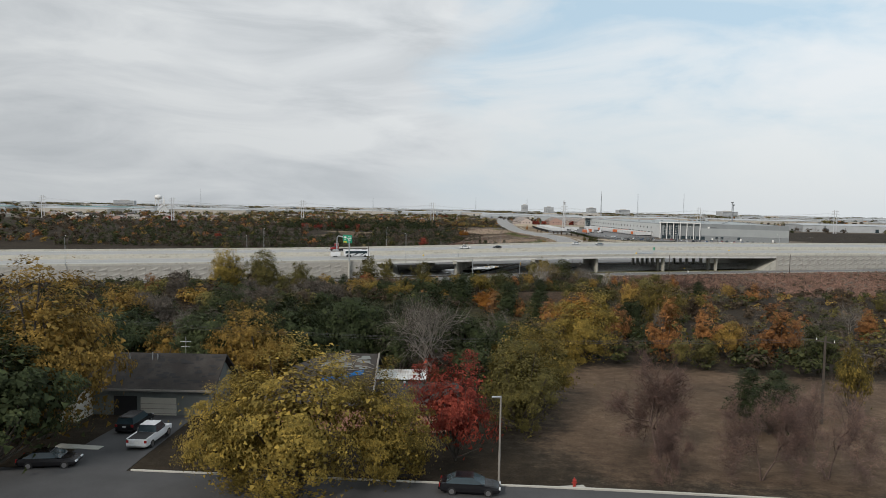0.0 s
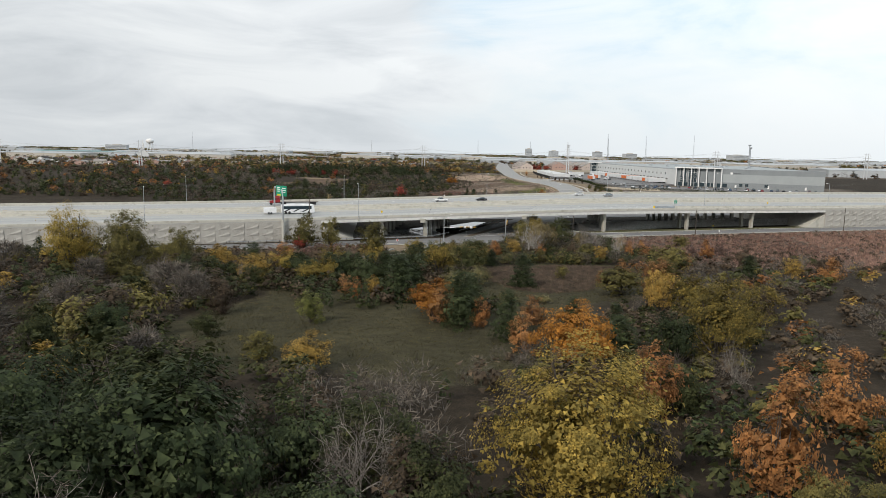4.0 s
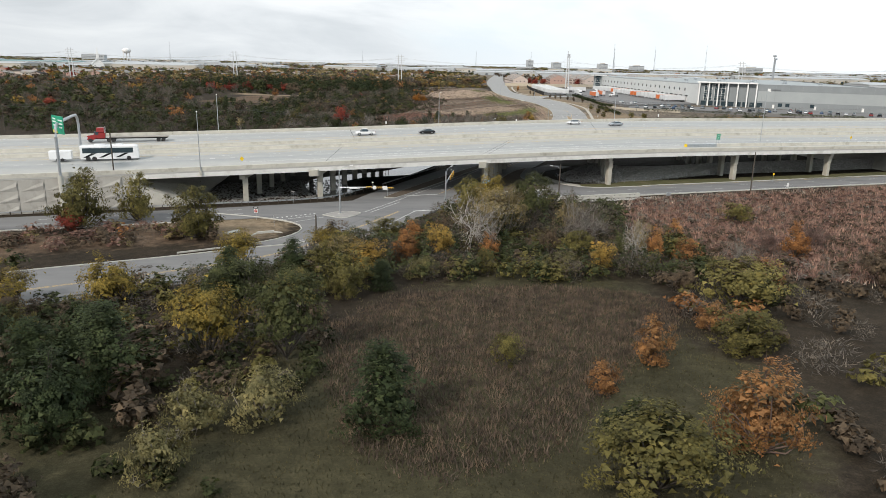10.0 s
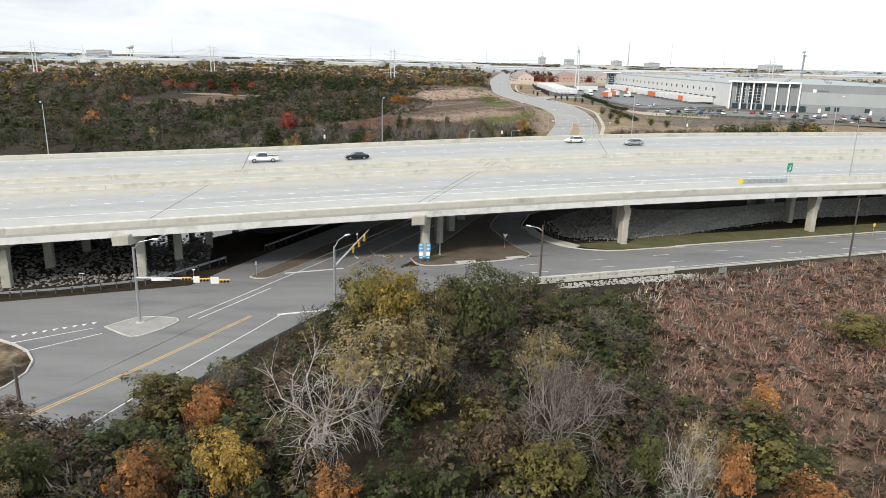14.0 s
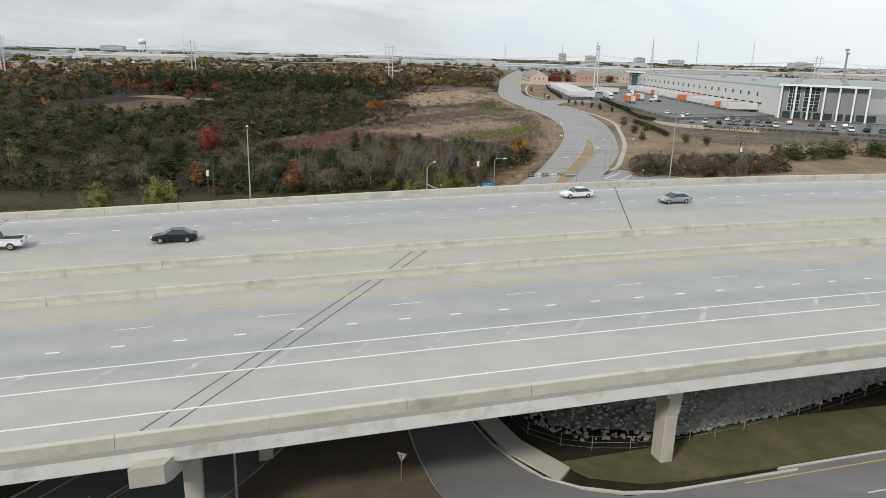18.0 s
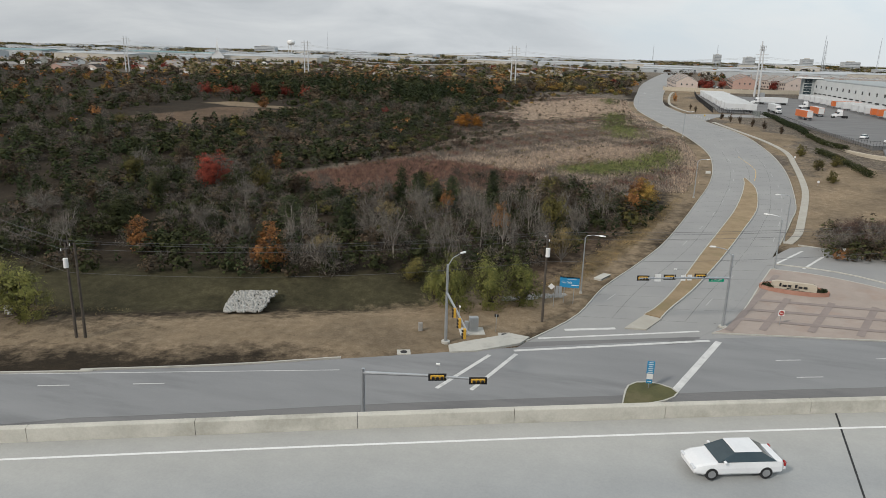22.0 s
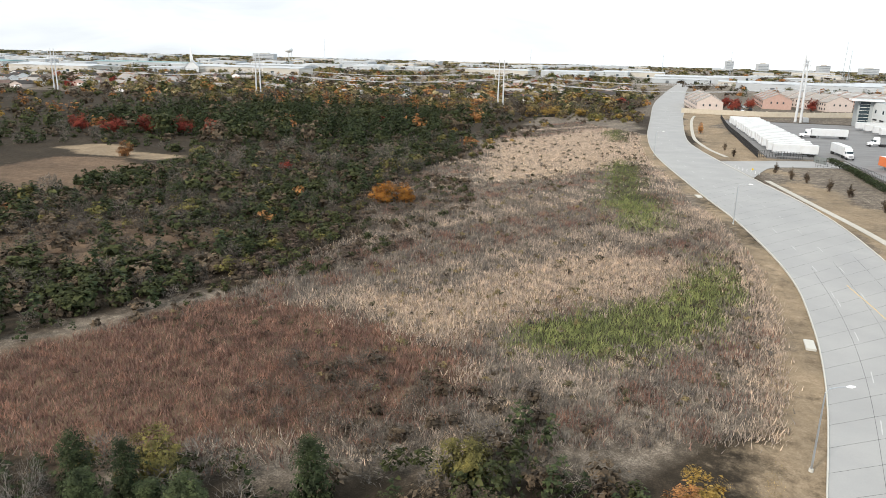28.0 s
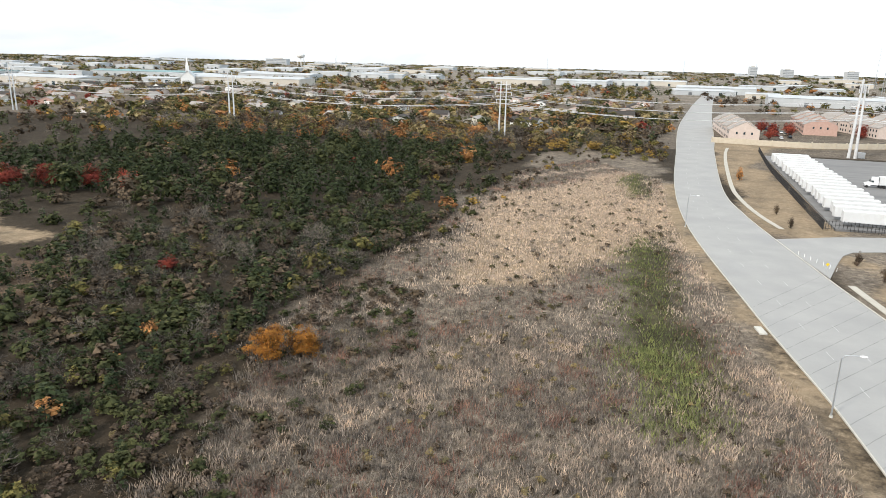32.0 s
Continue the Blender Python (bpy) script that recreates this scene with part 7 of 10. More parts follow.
def mast(x, y, arm_to, h, arm_z, heads, label, lum=None, flat=False, back=False, face=None, plates=()):
    """A signal mast: pole, arm towards arm_to, heads along it (shares of its length)."""
    dx, dy = arm_to[0] - x, arm_to[1] - y
    ln, tr = math.hypot(dx, dy), math.degrees(math.atan2(dy, dx))
    z = height(y) + 0.15
    t = thing("traffic_signal", label, "traffic signal", pose(x, y, z, 0, 0, tr), "traffic signals")
    part("pole", Mesh().tube([(0, 0, 0), (0, 0, h * 0.5), (0, 0, h)], 0.19, 0.13, 12), M["steel"], t)
    part("base", Mesh().tube([(0, 0, -0.3), (0, 0, 0.12)], 0.5, 0.5, 14), M["kerb"], t)
    part("mast_arm", Mesh().tube([(0, 0, arm_z), (ln * 0.5, 0, arm_z + 0.25), (ln, 0, arm_z + 0.35)], 0.15, 0.08, 10), M["steel"], t)
    for s in heads:
        signal_head(t, ln * s, -0.22, arm_z + (0.3 if flat else 0.05), 0 if face is None else face - tr, flat, back)
    for s, w, hh, mt in plates:
        p = part("sign_plate", Mesh().box(0, -0.12, 0, w, 0.03, hh), M[mt], t, "plate sign on the mast arm")
        p.matrix_basis = pose(ln * s, -0.1, arm_z - 0.1, 0, 0, 0 if face is None else face - tr)
    if lum:
        ax, az = math.cos(radians(lum - tr)), math.sin(radians(lum - tr))
        part("lamp_arm", Mesh().tube([(0, 0, h - 0.3), (ax * 0.8, az * 0.8, h + 0.6), (ax * 2.2, az * 2.2, h + 0.9)], 0.05, 0.04, 6), M["steel"], t)
        part("lamp_head", Mesh().box(ax * 2.5, az * 2.5, h + 0.82, 0.75, 0.3, 0.16, lum - tr, 0.04), M["paintwhite"], t)
    part("camera_post", Mesh().tube([(ln * 0.62, 0, arm_z + 0.3), (ln * 0.62, 0, arm_z + 1.3)], 0.03, n=6), M["steel"], t)
    part("camera_box", Mesh().box(ln * 0.62, 0, arm_z + 1.3, 0.35, 0.14, 0.14, 0, 0.02), M["paintwhite"], t)
    return t


mast(14.1, 319.4, (25.5, 318.5), 9.3, 5.6, (0.55, 0.74, 0.95), "steel signal mast with flat yellow heads and lamp", 10, True, False, 10, ((0.65, 0.7, 0.75, "paintwhite"), (0.84, 0.9, 0.8, "paintwhite"), (0.28, 2.2, 0.3, "paintwhite")))
mast(36.4, 324.6, (38.3, 342.5), 8.6, 6.0, (0.45, 0.62, 0.8), "steel signal mast with a long arm over the road", 60)
mast(54, 450, (59.2, 438.0), 9.4, 6.0, (0.5, 0.72, 0.93), "steel signal mast with three yellow heads", 60)
mast(86, 465, (75.2, 460), 9.4, 6.4, (0.32, 0.66, 0.95), "steel signal mast with black-backed heads and street signs", 190, True, True, 18, ((0.45, 0.55, 0.7, "paintwhite"), (0.52, 0.6, 0.7, "paintwhite"), (0.8, 0.75, 0.9, "paintwhite")))
mast(52.4, 427.6, (62.6, 428.7), 6.6, 6.2, (0.62, 0.95), "steel signal mast beside the freeway wall", None, True, True, 18)
sg = thing("street_name_sign", "green street name sign with white lettering", "street sign", pose(84.4, 464.4, height(464) + 6.15, 0, 0, 18))
part("board", Mesh().box(0, -0.1, 0, 1.9, 0.04, 0.5, 0, 0.01), M["green"], sg)
part("hanger", Mesh().box(0, -0.1, 0.5, 0.08, 0.04, 0.25), M["steel"], sg)
tx = bpy.data.curves.new("street_name", "FONT")
tx.body, tx.size, tx.align_x, tx.align_y = "SH 161 SBFR", 0.27, "CENTER", "CENTER"
tx.materials.append(M["paintwhite"])
to = new("lettering", tx)
to.parent = sg
to.matrix_basis = pose(0, -0.125, 0.25, 90, 0, 0)


def sign_post(x, y, boards, label, h=2.6, face=0.0, cat="road sign", posts=1, dz=0.0, z=None):
    """boards: rows of (dx, z, w, h, material, shape)."""
    t = thing("road_sign", label, cat, pose(x, y, (height(y) if z is None else z) + dz, 0, 0, face), "road signs")
    for k in range(posts):
        px = 0 if posts == 1 else (k - 0.5) * 1.3
        part("post", Mesh().tube([(px, 0, -0.2), (px, 0, h)], 0.04, n=6), M["steel"], t)
    for dx, z, w, hh, mt, shape in boards:
        m = Mesh()
        if shape == "diamond":
            m.loft([[(dx, q, z + hh / 2), (dx + w / 2, q, z), (dx, q, z - hh / 2), (dx - w / 2, q, z)] for q in (-0.06, -0.03)])
        elif shape == "triangle":
            m.loft([[(dx - w / 2, q, z + hh / 2), (dx, q, z - hh / 2), (dx + w / 2, q, z + hh / 2)] for q in (-0.06, -0.03)])
        else:
            m.box(dx, -0.05, z - hh / 2, w, 0.03, hh, 0, 0.008)
        b = part("board", m, M[mt], t)
        if shape == "lines":
            for i in range(int(hh / 0.22)):
                part("text_bar", Mesh().box(dx, -0.07, z + hh / 2 - 0.16 - i * 0.22, w * (0.7 if i % 2 else 0.55), 0.006, 0.08), M["paintwhite"], b)
        if shape == "arrow":
            part("arrow", Mesh().loft([[(dx - w * 0.36, q, z - 0.03), (dx + w * 0.12, q, z - 0.03), (dx + w * 0.12, q, z - 0.09), (dx + w * 0.38, q, z), (dx + w * 0.12, q, z + 0.09), (dx + w * 0.12, q, z + 0.03), (dx - w * 0.36, q, z + 0.03)] for q in (-0.075, -0.068)]), M["paintwhite"], b)
        if shape == "wrong":
            part("disc", Mesh().tube([(dx, -0.068, z), (dx, -0.078, z)], w * 0.42, w * 0.42, 20), M["red"], b)
            part("bar", Mesh().box(dx, -0.084, z - 0.05, w * 0.55, 0.01, 0.1), M["paintwhite"], b)
    return t


for x, y, f in ((45.8, 347.0, 0), (46.9, 347.2, 0), (76.6, 444.9, 10)):
    sign_post(x, y, [(0, 2.5, 0.75, 1.35, "blue", "lines"), (0, 1.5, 0.6, 0.6, "paintwhite", ""), (0, 0.95, 0.6, 0.42, "blue", "arrow")], "blue and white toll direction sign", 3.2, f)
sign_post(93, 467.4, [(0, 1.9, 0.75, 0.75, "paintwhite", "wrong")], "white do-not-enter sign on a red post", 2.3, 15)
sign_post(-2, 313, [(0, 2.5, 1.0, 0.35, "black", "arrow"), (0, 1.8, 0.75, 0.75, "paintwhite", "wrong")], "black one-way sign over a do-not-enter disc", 2.7)
sign_post(2, 329.6, [(0, 2.6, 1.0, 0.4, "black", "arrow")], "black and white one-way arrow sign", 2.8)
sign_post(3, 307.4, [(0, 2.0, 0.15, 0.5, "steel", "")], "bare grey sign post at the kerb", 2.2)
sign_post(59.4, 357.0, [(0, 2.2, 0.85, 0.75, "paintwhite", "triangle")], "white yield sign seen from behind", 2.4, 160)
sign_post(126.5, 357.2, [(0, 1.9, 0.7, 0.95, "paintwhite", "")], "white speed limit sign seen from ahead", 2.3, 20)
sign_post(130, 373.4, [(0, 2.3, 0.85, 0.85, "signyellow", "diamond")], "yellow diamond warning sign", 2.4, 20)
sign_post(91.3, 344.2, [(0, 1.1, 1.25, 0.85, "steel", "")], "grey sign board back on two white posts", 1.6, 200, posts=2)
sign_post(22.6, 338.2, [(0, 2.0, 0.3, 0.5, "steel", "")], "push-button post on the median nose", 2.3)
sign_post(59, 455, [(0, 2.1, 0.5, 0.35, "black", "")], "white post with a black pedestrian signal", 2.3, 180)
sign_post(64.8, 465.6, [(-0.4, 2.9, 0.9, 0.9, "paintwhite", "diamond"), (0.35, 2.2, 0.4, 1.6, "steel", ""), (0.8, 2.2, 0.4, 1.6, "steel", "")], "cluster of route signs seen from behind", 3.0, 10)
sale = sign_post(66.6, 467.6, [(0, 3.0, 2.6, 1.5, "blue", ""), (0, 3.68, 2.6, 0.16, "carblack", ""), (0.3, 3.42, 1.3, 0.07, "paintwhite", ""), (0.75, 2.62, 1.0, 0.12, "paintwhite", "")], "blue and white land sale board on posts", 3.7, 5, "sale board", 2)


def lettering(parent, words, size, m, mat="paintwhite"):
    c = bpy.data.curves.new("lettering", "FONT")
    c.body, c.size, c.align_x, c.align_y = words, size, "CENTER", "CENTER"
    c.materials.append(M[mat])
    o = new("lettering", c)
    o.parent = parent
    o.matrix_basis = m
    return o


lettering(sale, "For Sale", 0.42, pose(-0.35, -0.085, 2.98, 90, 0, 0))
sign_post(104, 694, [(0, 2.0, 0.75, 0.75, "signyellow", "diamond")], "yellow diamond warning sign at the driveway", 2.3, 10)
sign_post(118, 560, [(0, 0.9, 0.5, 0.5, "paintwhite", "")], "small white utility marker sign", 1.2, 10)
sign_post(119, 592, [(0, 0.9, 0.4, 0.5, "paintwhite", "")], "small white utility marker sign", 1.2, 10)
sign_post(108.6, 500.6, [(0, 1.6, 0.6, 0.55, "paintwhite", "triangle")], "small yield sign with a red rim", 1.9, 0)
for u, v in ((100.3, 312.9), (284, 318.9)):
    x, y, z = on_deck(u, v, 0.84)
    sign_post(x, y, [(0, 1.3, 0.9, 1.1, "signyellow", "diamond")], "yellow warning sign on the parapet", 1.6, ALONG, z=z)
# exit sign and crash cushion at the gore
x, y, z = on_deck(233.2, 318.6, 0.0)
ex = thing("exit_sign", "green exit sign with a white arrow", "road sign", pose(x, y, z, 0, 0, ALONG + 12))
for px in (-0.45, 0.45):
    part("post", Mesh().tube([(px, 0, 0.0), (px, 0, 2.2)], 0.06, n=6), M["steel"], ex)
part("board", Mesh().box(0, -0.08, 2.0, 1.6, 0.05, 1.6, 0, 0.02), M["green"], ex)
et = bpy.data.curves.new("exit_word", "FONT")
et.body, et.size, et.align_x = "EXIT", 0.52, "CENTER"
et.materials.append(M["paintwhite"])
eo = new("lettering", et)
eo.parent = ex
eo.matrix_basis = pose(0, -0.11, 2.95, 90, 0, 0)
part("arrow", Mesh().loft([[(-0.35, q, 2.25), (-0.2, q, 2.15), (0.12, q, 2.48), (0.25, q, 2.35), (0.3, q, 2.8), (-0.15, q, 2.75), (-0.02, q, 2.6)] for q in (-0.115, -0.108)]), M["paintwhite"], ex)
at_ = thing("crash_cushion", "grey steel crash cushion with a yellow nose", "crash cushion")
for i in range(8):
    a, b = 222.6 + i * 1.25, 222.6 + (i + 1) * 1.25 - 0.06
    w0, w1 = 0.30 + i * 0.025, 0.32 + i * 0.025
    part("bay", sweep([a, b], [(318.6 - w1, 0.02), (318.6 + w1, 0.02), (318.6 + w1, 0.35), (318.6 + w1 - 0.06, 0.42), (318.6 + w1, 0.5), (318.6 + w1, 0.8), (318.6 - w1, 0.8), (318.6 - w1, 0.5), (318.6 - w1 + 0.06, 0.42), (318.6 - w1, 0.35)]), M["steel"], at_)
part("nose", sweep([222.0, 222.3, 222.58], [(318.3, 0.02), (318.9, 0.02), (318.9, 0.84), (318.3, 0.84)]), M["signyellow"], at_)
# overhead sign
gt = thing("overhead_sign", "green overhead exit sign on a curved steel frame", "overhead sign")
p0, p1 = xy(64.5, 310.9), xy(64.5, 340.4)
zt = 18.6
part("post", Mesh().tube([(*p0, -0.4), (*p0, 7.4)], 0.55, 0.55, 14), M["kerb"], gt, "concrete drilled shaft")
za_ = deck(64.5, 340.4)
ax_, ay_ = p0
bx_, by_ = p1
lerp = lambda k: (ax_ + (bx_ - ax_) * k, ay_ + (by_ - ay_) * k)
part("frame", Mesh().tube([(*p0, 7.0), (*p0, 15.2), (*lerp(0.03), 16.8), (*lerp(0.09), 17.5), (*lerp(0.25), 17.7), (*lerp(0.75), 17.7), (*lerp(0.91), 17.5), (*lerp(0.97), 16.8), (*p1, 15.2), (*p1, za_)], 0.3, 0.3, 12), M["steel"], gt)
part("footing", Mesh().box(*p1, za_ - 0.1, 1.4, 1.2, 1.2, ALONG, 0.05), M["barrier"], gt)
c = lerp(0.13)
pn = part("panel", Mesh().box(0, 0, -1.9, 6.2, 0.12, 3.6, 0, 0.02), M["green"], gt)
pn.matrix_basis = pose(c[0], c[1], 17.4, 0, 0, ALONG - 62)
part("exit_plaque", Mesh().box(-1.6, -0.08, -1.8, 2.2, 0.03, 0.6), M["signyellow"], pn)
for i, (px, pz, w) in enumerate(((-1.6, 0.9, 1.6), (-1.6, 0.3, 2.0), (-1.6, -0.4, 1.4), (1.6, 0.7, 2.2), (1.6, 0.0, 2.4), (1.6, -0.7, 1.8))):
    part("text_bar", Mesh().box(px, -0.08, pz, w, 0.02, 0.32), M["paintwhite"], pn)


def utility_pole(x, y, h, turn, label="weathered wooden utility pole with crossarm", drum=False, twin=False, cross=True):
    t = thing("utility_pole", label, "utility pole", pose(x, y, height(y), 0, 0, turn), "utility poles")
    for k in range(2 if twin else 1):
        part("pole", Mesh().tube([(k * 1.0, 0, -0.4), (k * 1.0, 0, h * 0.5), (k * 1.0, 0, h)], 0.17, 0.12, 8), M["wood"], t)
    if cross:
        part("crossarm", Mesh().box(0, 0, h - 0.7, 0.11, 2.4, 0.12), M["wood"], t)
        for py in (-1.05, 0, 1.05):
            part("insulator", Mesh().tube([(0, py, h - 0.58), (0, py, h - 0.32)], 0.05, 0.035, 6), M["paintwhite"], t)
    if drum:
        part("transformer", Mesh().tube([(0.05, -0.42, h - 2.7), (0.05, -0.42, h - 2.62), (0.05, -0.42, h - 1.75), (0.05, -0.42, h - 1.65)], 0.27, 0.27, 12), M["paintwhite"], t)
    return t


def wire(pts, sag, label, r=0.014, mat="cable"):
    t = thing("overhead_wire", label, "overhead wire", group="overhead wires")
    for (a, b) in zip(pts, pts[1:]):
        q = [(a[0] + (b[0] - a[0]) * s, a[1] + (b[1] - a[1]) * s, a[2] + (b[2] - a[2]) * s - sag * 4 * s * (1 - s)) for s in np.linspace(0, 1, 15)]
        part("strand", Mesh().tube(q, r, r, 4), M[mat], t)


POLES = [(-141, 456, 11.5), (-44, 466, 10.6), (13.4, 438.4, 11.2), (64, 460, 11.4), (130.5, 492.5, 11.4), (205, 520, 11.4), (290, 548, 11.4)]
for i, (x, y, h) in enumerate(POLES):
    utility_pole(x, y, h, 18 if i else 0, drum=i in (2, 3, 4), twin=i == 2)
for o in (-1.05, 0.0, 1.05):
    wire([(x - o * 0.3, y + o, height(y) + h - 0.3 + (0.6 if o == 0 else 0)) for x, y, h in POLES], 1.0, "thin sagging power line", 0.016)
wire([(x, y, height(y) + h - 3.4) for x, y, h in POLES], 1.2, "thin sagging telephone line", 0.018)
utility_pole(116.2, 355.6, 10.5, 0, "dark wooden pole beside the frontage road", cross=False)
utility_pole(190, 380, 10.5, 0, "dark wooden pole beside the frontage road", cross=False)
utility_pole(13, 298, 4.6, 0, "short dark wooden pole at the corner", cross=False)
pl = utility_pole(63.4, 339.0, 8.6, 0, "wooden pole with a white street lamp arm", cross=False)
part("lamp_arm", Mesh().tube([(0, 0, 7.6), (-0.5, 0.4, 8.0), (-1.6, 1.2, 8.1)], 0.035, n=6), M["steel"], pl)
part("lamp_head", Mesh().box(-1.9, 1.4, 8.0, 0.7, 0.28, 0.16, -37, 0.04), M["paintwhite"], pl)
utility_pole(-34, 321, 16, 0, "tall dark wooden pole by the retaining wall", cross=False)
utility_pole(44, 79, 10.2, 30, "wooden utility pole at the edge of the park")
utility_pole(-58, 96, 10, 30)
utility_pole(130, 66, 10, 30)
for o in (-1.0, 0.2, 1.0):
    wire([(-58, 96 + o, 17.2), (44, 79 + o, 18.6), (130, 66 + o, 18.6)], 1.6, "thin sagging power line over the park", 0.009)

# boxes at the far crossing
cb = thing("signal_cabinet", "grey metal signal cabinet on a concrete pad", "cabinet", pose(56.2, 454.2, height(454), 0, 0, 20))
part("pad", Mesh().box(0, 0, -0.1, 3.0, 2.2, 0.22, 0, 0.02), M["kerb"], cb)
part("cabinet_body", Mesh().box(0.2, 0.1, 0.12, 1.1, 0.75, 1.75, 0, 0.03), M["steel"], cb)
part("side_box", Mesh().box(-0.65, 0.1, 0.12, 0.45, 0.5, 1.2, 0, 0.03), M["steel"], cb)
bx = thing("pedestal_box", "weathered grey telephone pedestal box", "utility box", pose(50.2, 452.6, height(452), 0, 0, 20))
part("box_body", Mesh().box(0, 0, -0.1, 0.5, 0.4, 1.15, 0, 0.04), M["cobble"], bx)
for x, y in ((50.2, 446.0), (60.2, 454.4), (121, 496)):
    mp = thing("manhole", "round iron cover in a square concrete pad", "manhole", pose(x, y, height(y), 0, 0, 20))
    part("pad", Mesh().box(0, 0, -0.15, 1.5, 1.3, 0.2, 0, 0.02), M["kerb"], mp)
    part("cover", Mesh().tube([(0, 0, 0.05), (0, 0, 0.075)], 0.4, 0.4, 16), M["black"], mp)
for x, y, a in ((71.1, 479.5, 65), (94.2, 567, 85), (86.8, 654, 100), (-3, 301.5, 60), (53, 347.4, 20), (61, 350.6, 20)):
    il = thing("storm_inlet", "concrete kerb inlet with a black strip for its shaded mouth", "storm drain", pose(x, y, height(y), 0, 0, a))
    part("slab", Mesh().box(0, 0.5, -0.1, 3.2, 1.2, 0.36, 0, 0.03), M["kerb"], il)
    # black strip on the slab face paints the shade in the inlet mouth
    part("opening", Mesh().box(0, -0.11, 0.12, 2.6, 0.04, 0.1), M["black"], il)
cu = thing("culvert_headwall", "pale concrete culvert headwall with wing walls", "culvert", pose(2.6, 302.0, height(302), 0, 0, 28))
part("headwall", Mesh().box(0, 0, -0.6, 3.4, 0.3, 1.0, 0, 0.03), M["kerb"], cu)
for s in (-1, 1):
    part("wing_wall", Mesh().box(s * 2.3, -0.6, -0.6, 1.7, 0.25, 0.8, s * -40, 0.03), M["kerb"], cu)

# ---- monument in the plaza ----
mn = thing("entrance_monument", "low stone entrance monument with a script sign in a brick planter", "monument", pose(97.4, 481.4, height(481) + 0.2, 0, 0, -6))
ring = [(4.6 * math.cos(a), 2.0 * math.sin(a) * (1.25 if math.sin(a) > 0 else 0.8), 0) for a in np.linspace(0, 2 * math.pi, 25)[:-1]]
inn = [(x * 0.93, y * 0.88, 0) for x, y, _ in ring]
m = Mesh()
m.loft([[(x, y, -0.3) for x, y, _ in ring], [(x, y, 0.55) for x, y, _ in ring], [(x, y, 0.55) for x, y, _ in inn], [(x, y, 0.3) for x, y, _ in inn]], caps=False)
part("planter_wall", m, M["brick"], mn)
part("planter_soil", Mesh().add([(x, y, 0.4) for x, y, _ in inn], [tuple(range(24))]), M["dirt"], mn)
part("sign_wall", Mesh().loft([[(-3.1, -0.6, 0.3), (2.9, -0.6, 0.3), (2.9, 0.0, 0.3), (-3.1, 0.0, 0.3)], [(-3.0, -0.55, 1.3), (2.8, -0.55, 1.3), (2.8, -0.05, 1.3), (-3.0, -0.05, 1.3)], [(-2.4, -0.55, 1.5), (2.2, -0.55, 1.5), (2.2, -0.05, 1.5), (-2.4, -0.05, 1.5)]]), M["stonewall"], mn)
part("sloped_top", Mesh().add([(-2.9, 0.0, 1.3), (2.7, 0.0, 1.3), (0.6, 2.1, 0.6), (-2.9, 0.0, 0.3), (2.7, 0.0, 0.3), (0.6, 2.1, 0.3)], [(0, 1, 2), (0, 2, 5, 3), (1, 4, 5, 2), (0, 3, 4, 1)]), M["mauvepave"], mn)
for px, w, hz in ((-1.9, 0.25, 0.5), (-1.35, 0.55, 0.28), (-0.7, 0.45, 0.34), (0.15, 0.3, 0.5), (0.7, 0.5, 0.28), (1.35, 0.5, 0.3), (-0.2, 1.6, 0.1)):
    part("script_bar", Mesh().box(px, -0.63, 0.75 if w < 1 else 0.5, w, 0.05, hz), M["black"], mn)
for px, py, r in ((-3.7, -0.1, 0.75), (-3.2, -0.7, 0.5), (3.4, -0.4, 0.75), (3.9, 0.2, 0.55), (2.6, 1.3, 0.6), (0.3, 2.1, 0.4)):
    rg = np.random.default_rng(int(abs(px * 10)))
    d = rg.normal(size=(220, 3))
    d[:, 2] = abs(d[:, 2])
    d = d / np.linalg.norm(d, axis=1)[:, None] * r * rg.uniform(0.5, 1, (220, 1))
    vs, fs = leaves(d + np.array([px, py, 0.4]), 0.09, rg)
    part("planter_shrub", soup("planter_shrub", vs, fs, M["hedge"]), None, mn)

# ---- vehicles ----
for key, col, r, mt in (("carwhite", (0.75, 0.76, 0.77), 0.25, 0.0), ("cargrey", (0.16, 0.17, 0.18), 0.3, 0.4), ("carblue", (0.05, 0.09, 0.18), 0.25, 0.3), ("carred", (0.26, 0.03, 0.03), 0.25, 0.0), ("cartan", (0.34, 0.30, 0.24), 0.3, 0.4)):
    M[key] = plain(key + "_paint", col, r, mt)
M["lens_red"] = plain("red_lamp_lens", (0.30, 0.02, 0.02), 0.2)
M["lens_clear"] = plain("clear_lamp_lens", (0.62, 0.64, 0.66), 0.15)
M["trailer"] = surface("white_trailer_skin", (0.50, 0.515, 0.525), (0.60, 0.615, 0.625), 0.3, 4, 0.5, 0, 0.03, (0.50, 0.50, 0.49), 0.4)
PAINT_WORDS = {"carwhite": "white", "silver": "silver", "carblack": "black", "cargrey": "dark grey", "carblue": "dark blue", "carred": "red", "cartan": "beige"}


def shell(stations, w):
    """A car's lower body: stations of x, bottom, top, width share."""
    rings = []
    for x, lo, hi, k in stations:
        h = w / 2 * k
        mid = lo + (hi - lo) * 0.55
        rings.append([(x, -h * 0.9, lo), (x, -h, lo + 0.12), (x, -h, mid), (x, -h * 0.95, hi - 0.06), (x, -h * 0.8, hi), (x, h * 0.8, hi), (x, h * 0.95, hi - 0.06), (x, h, mid), (x, h, lo + 0.12), (x, h * 0.9, lo)])
    return Mesh().loft(rings)


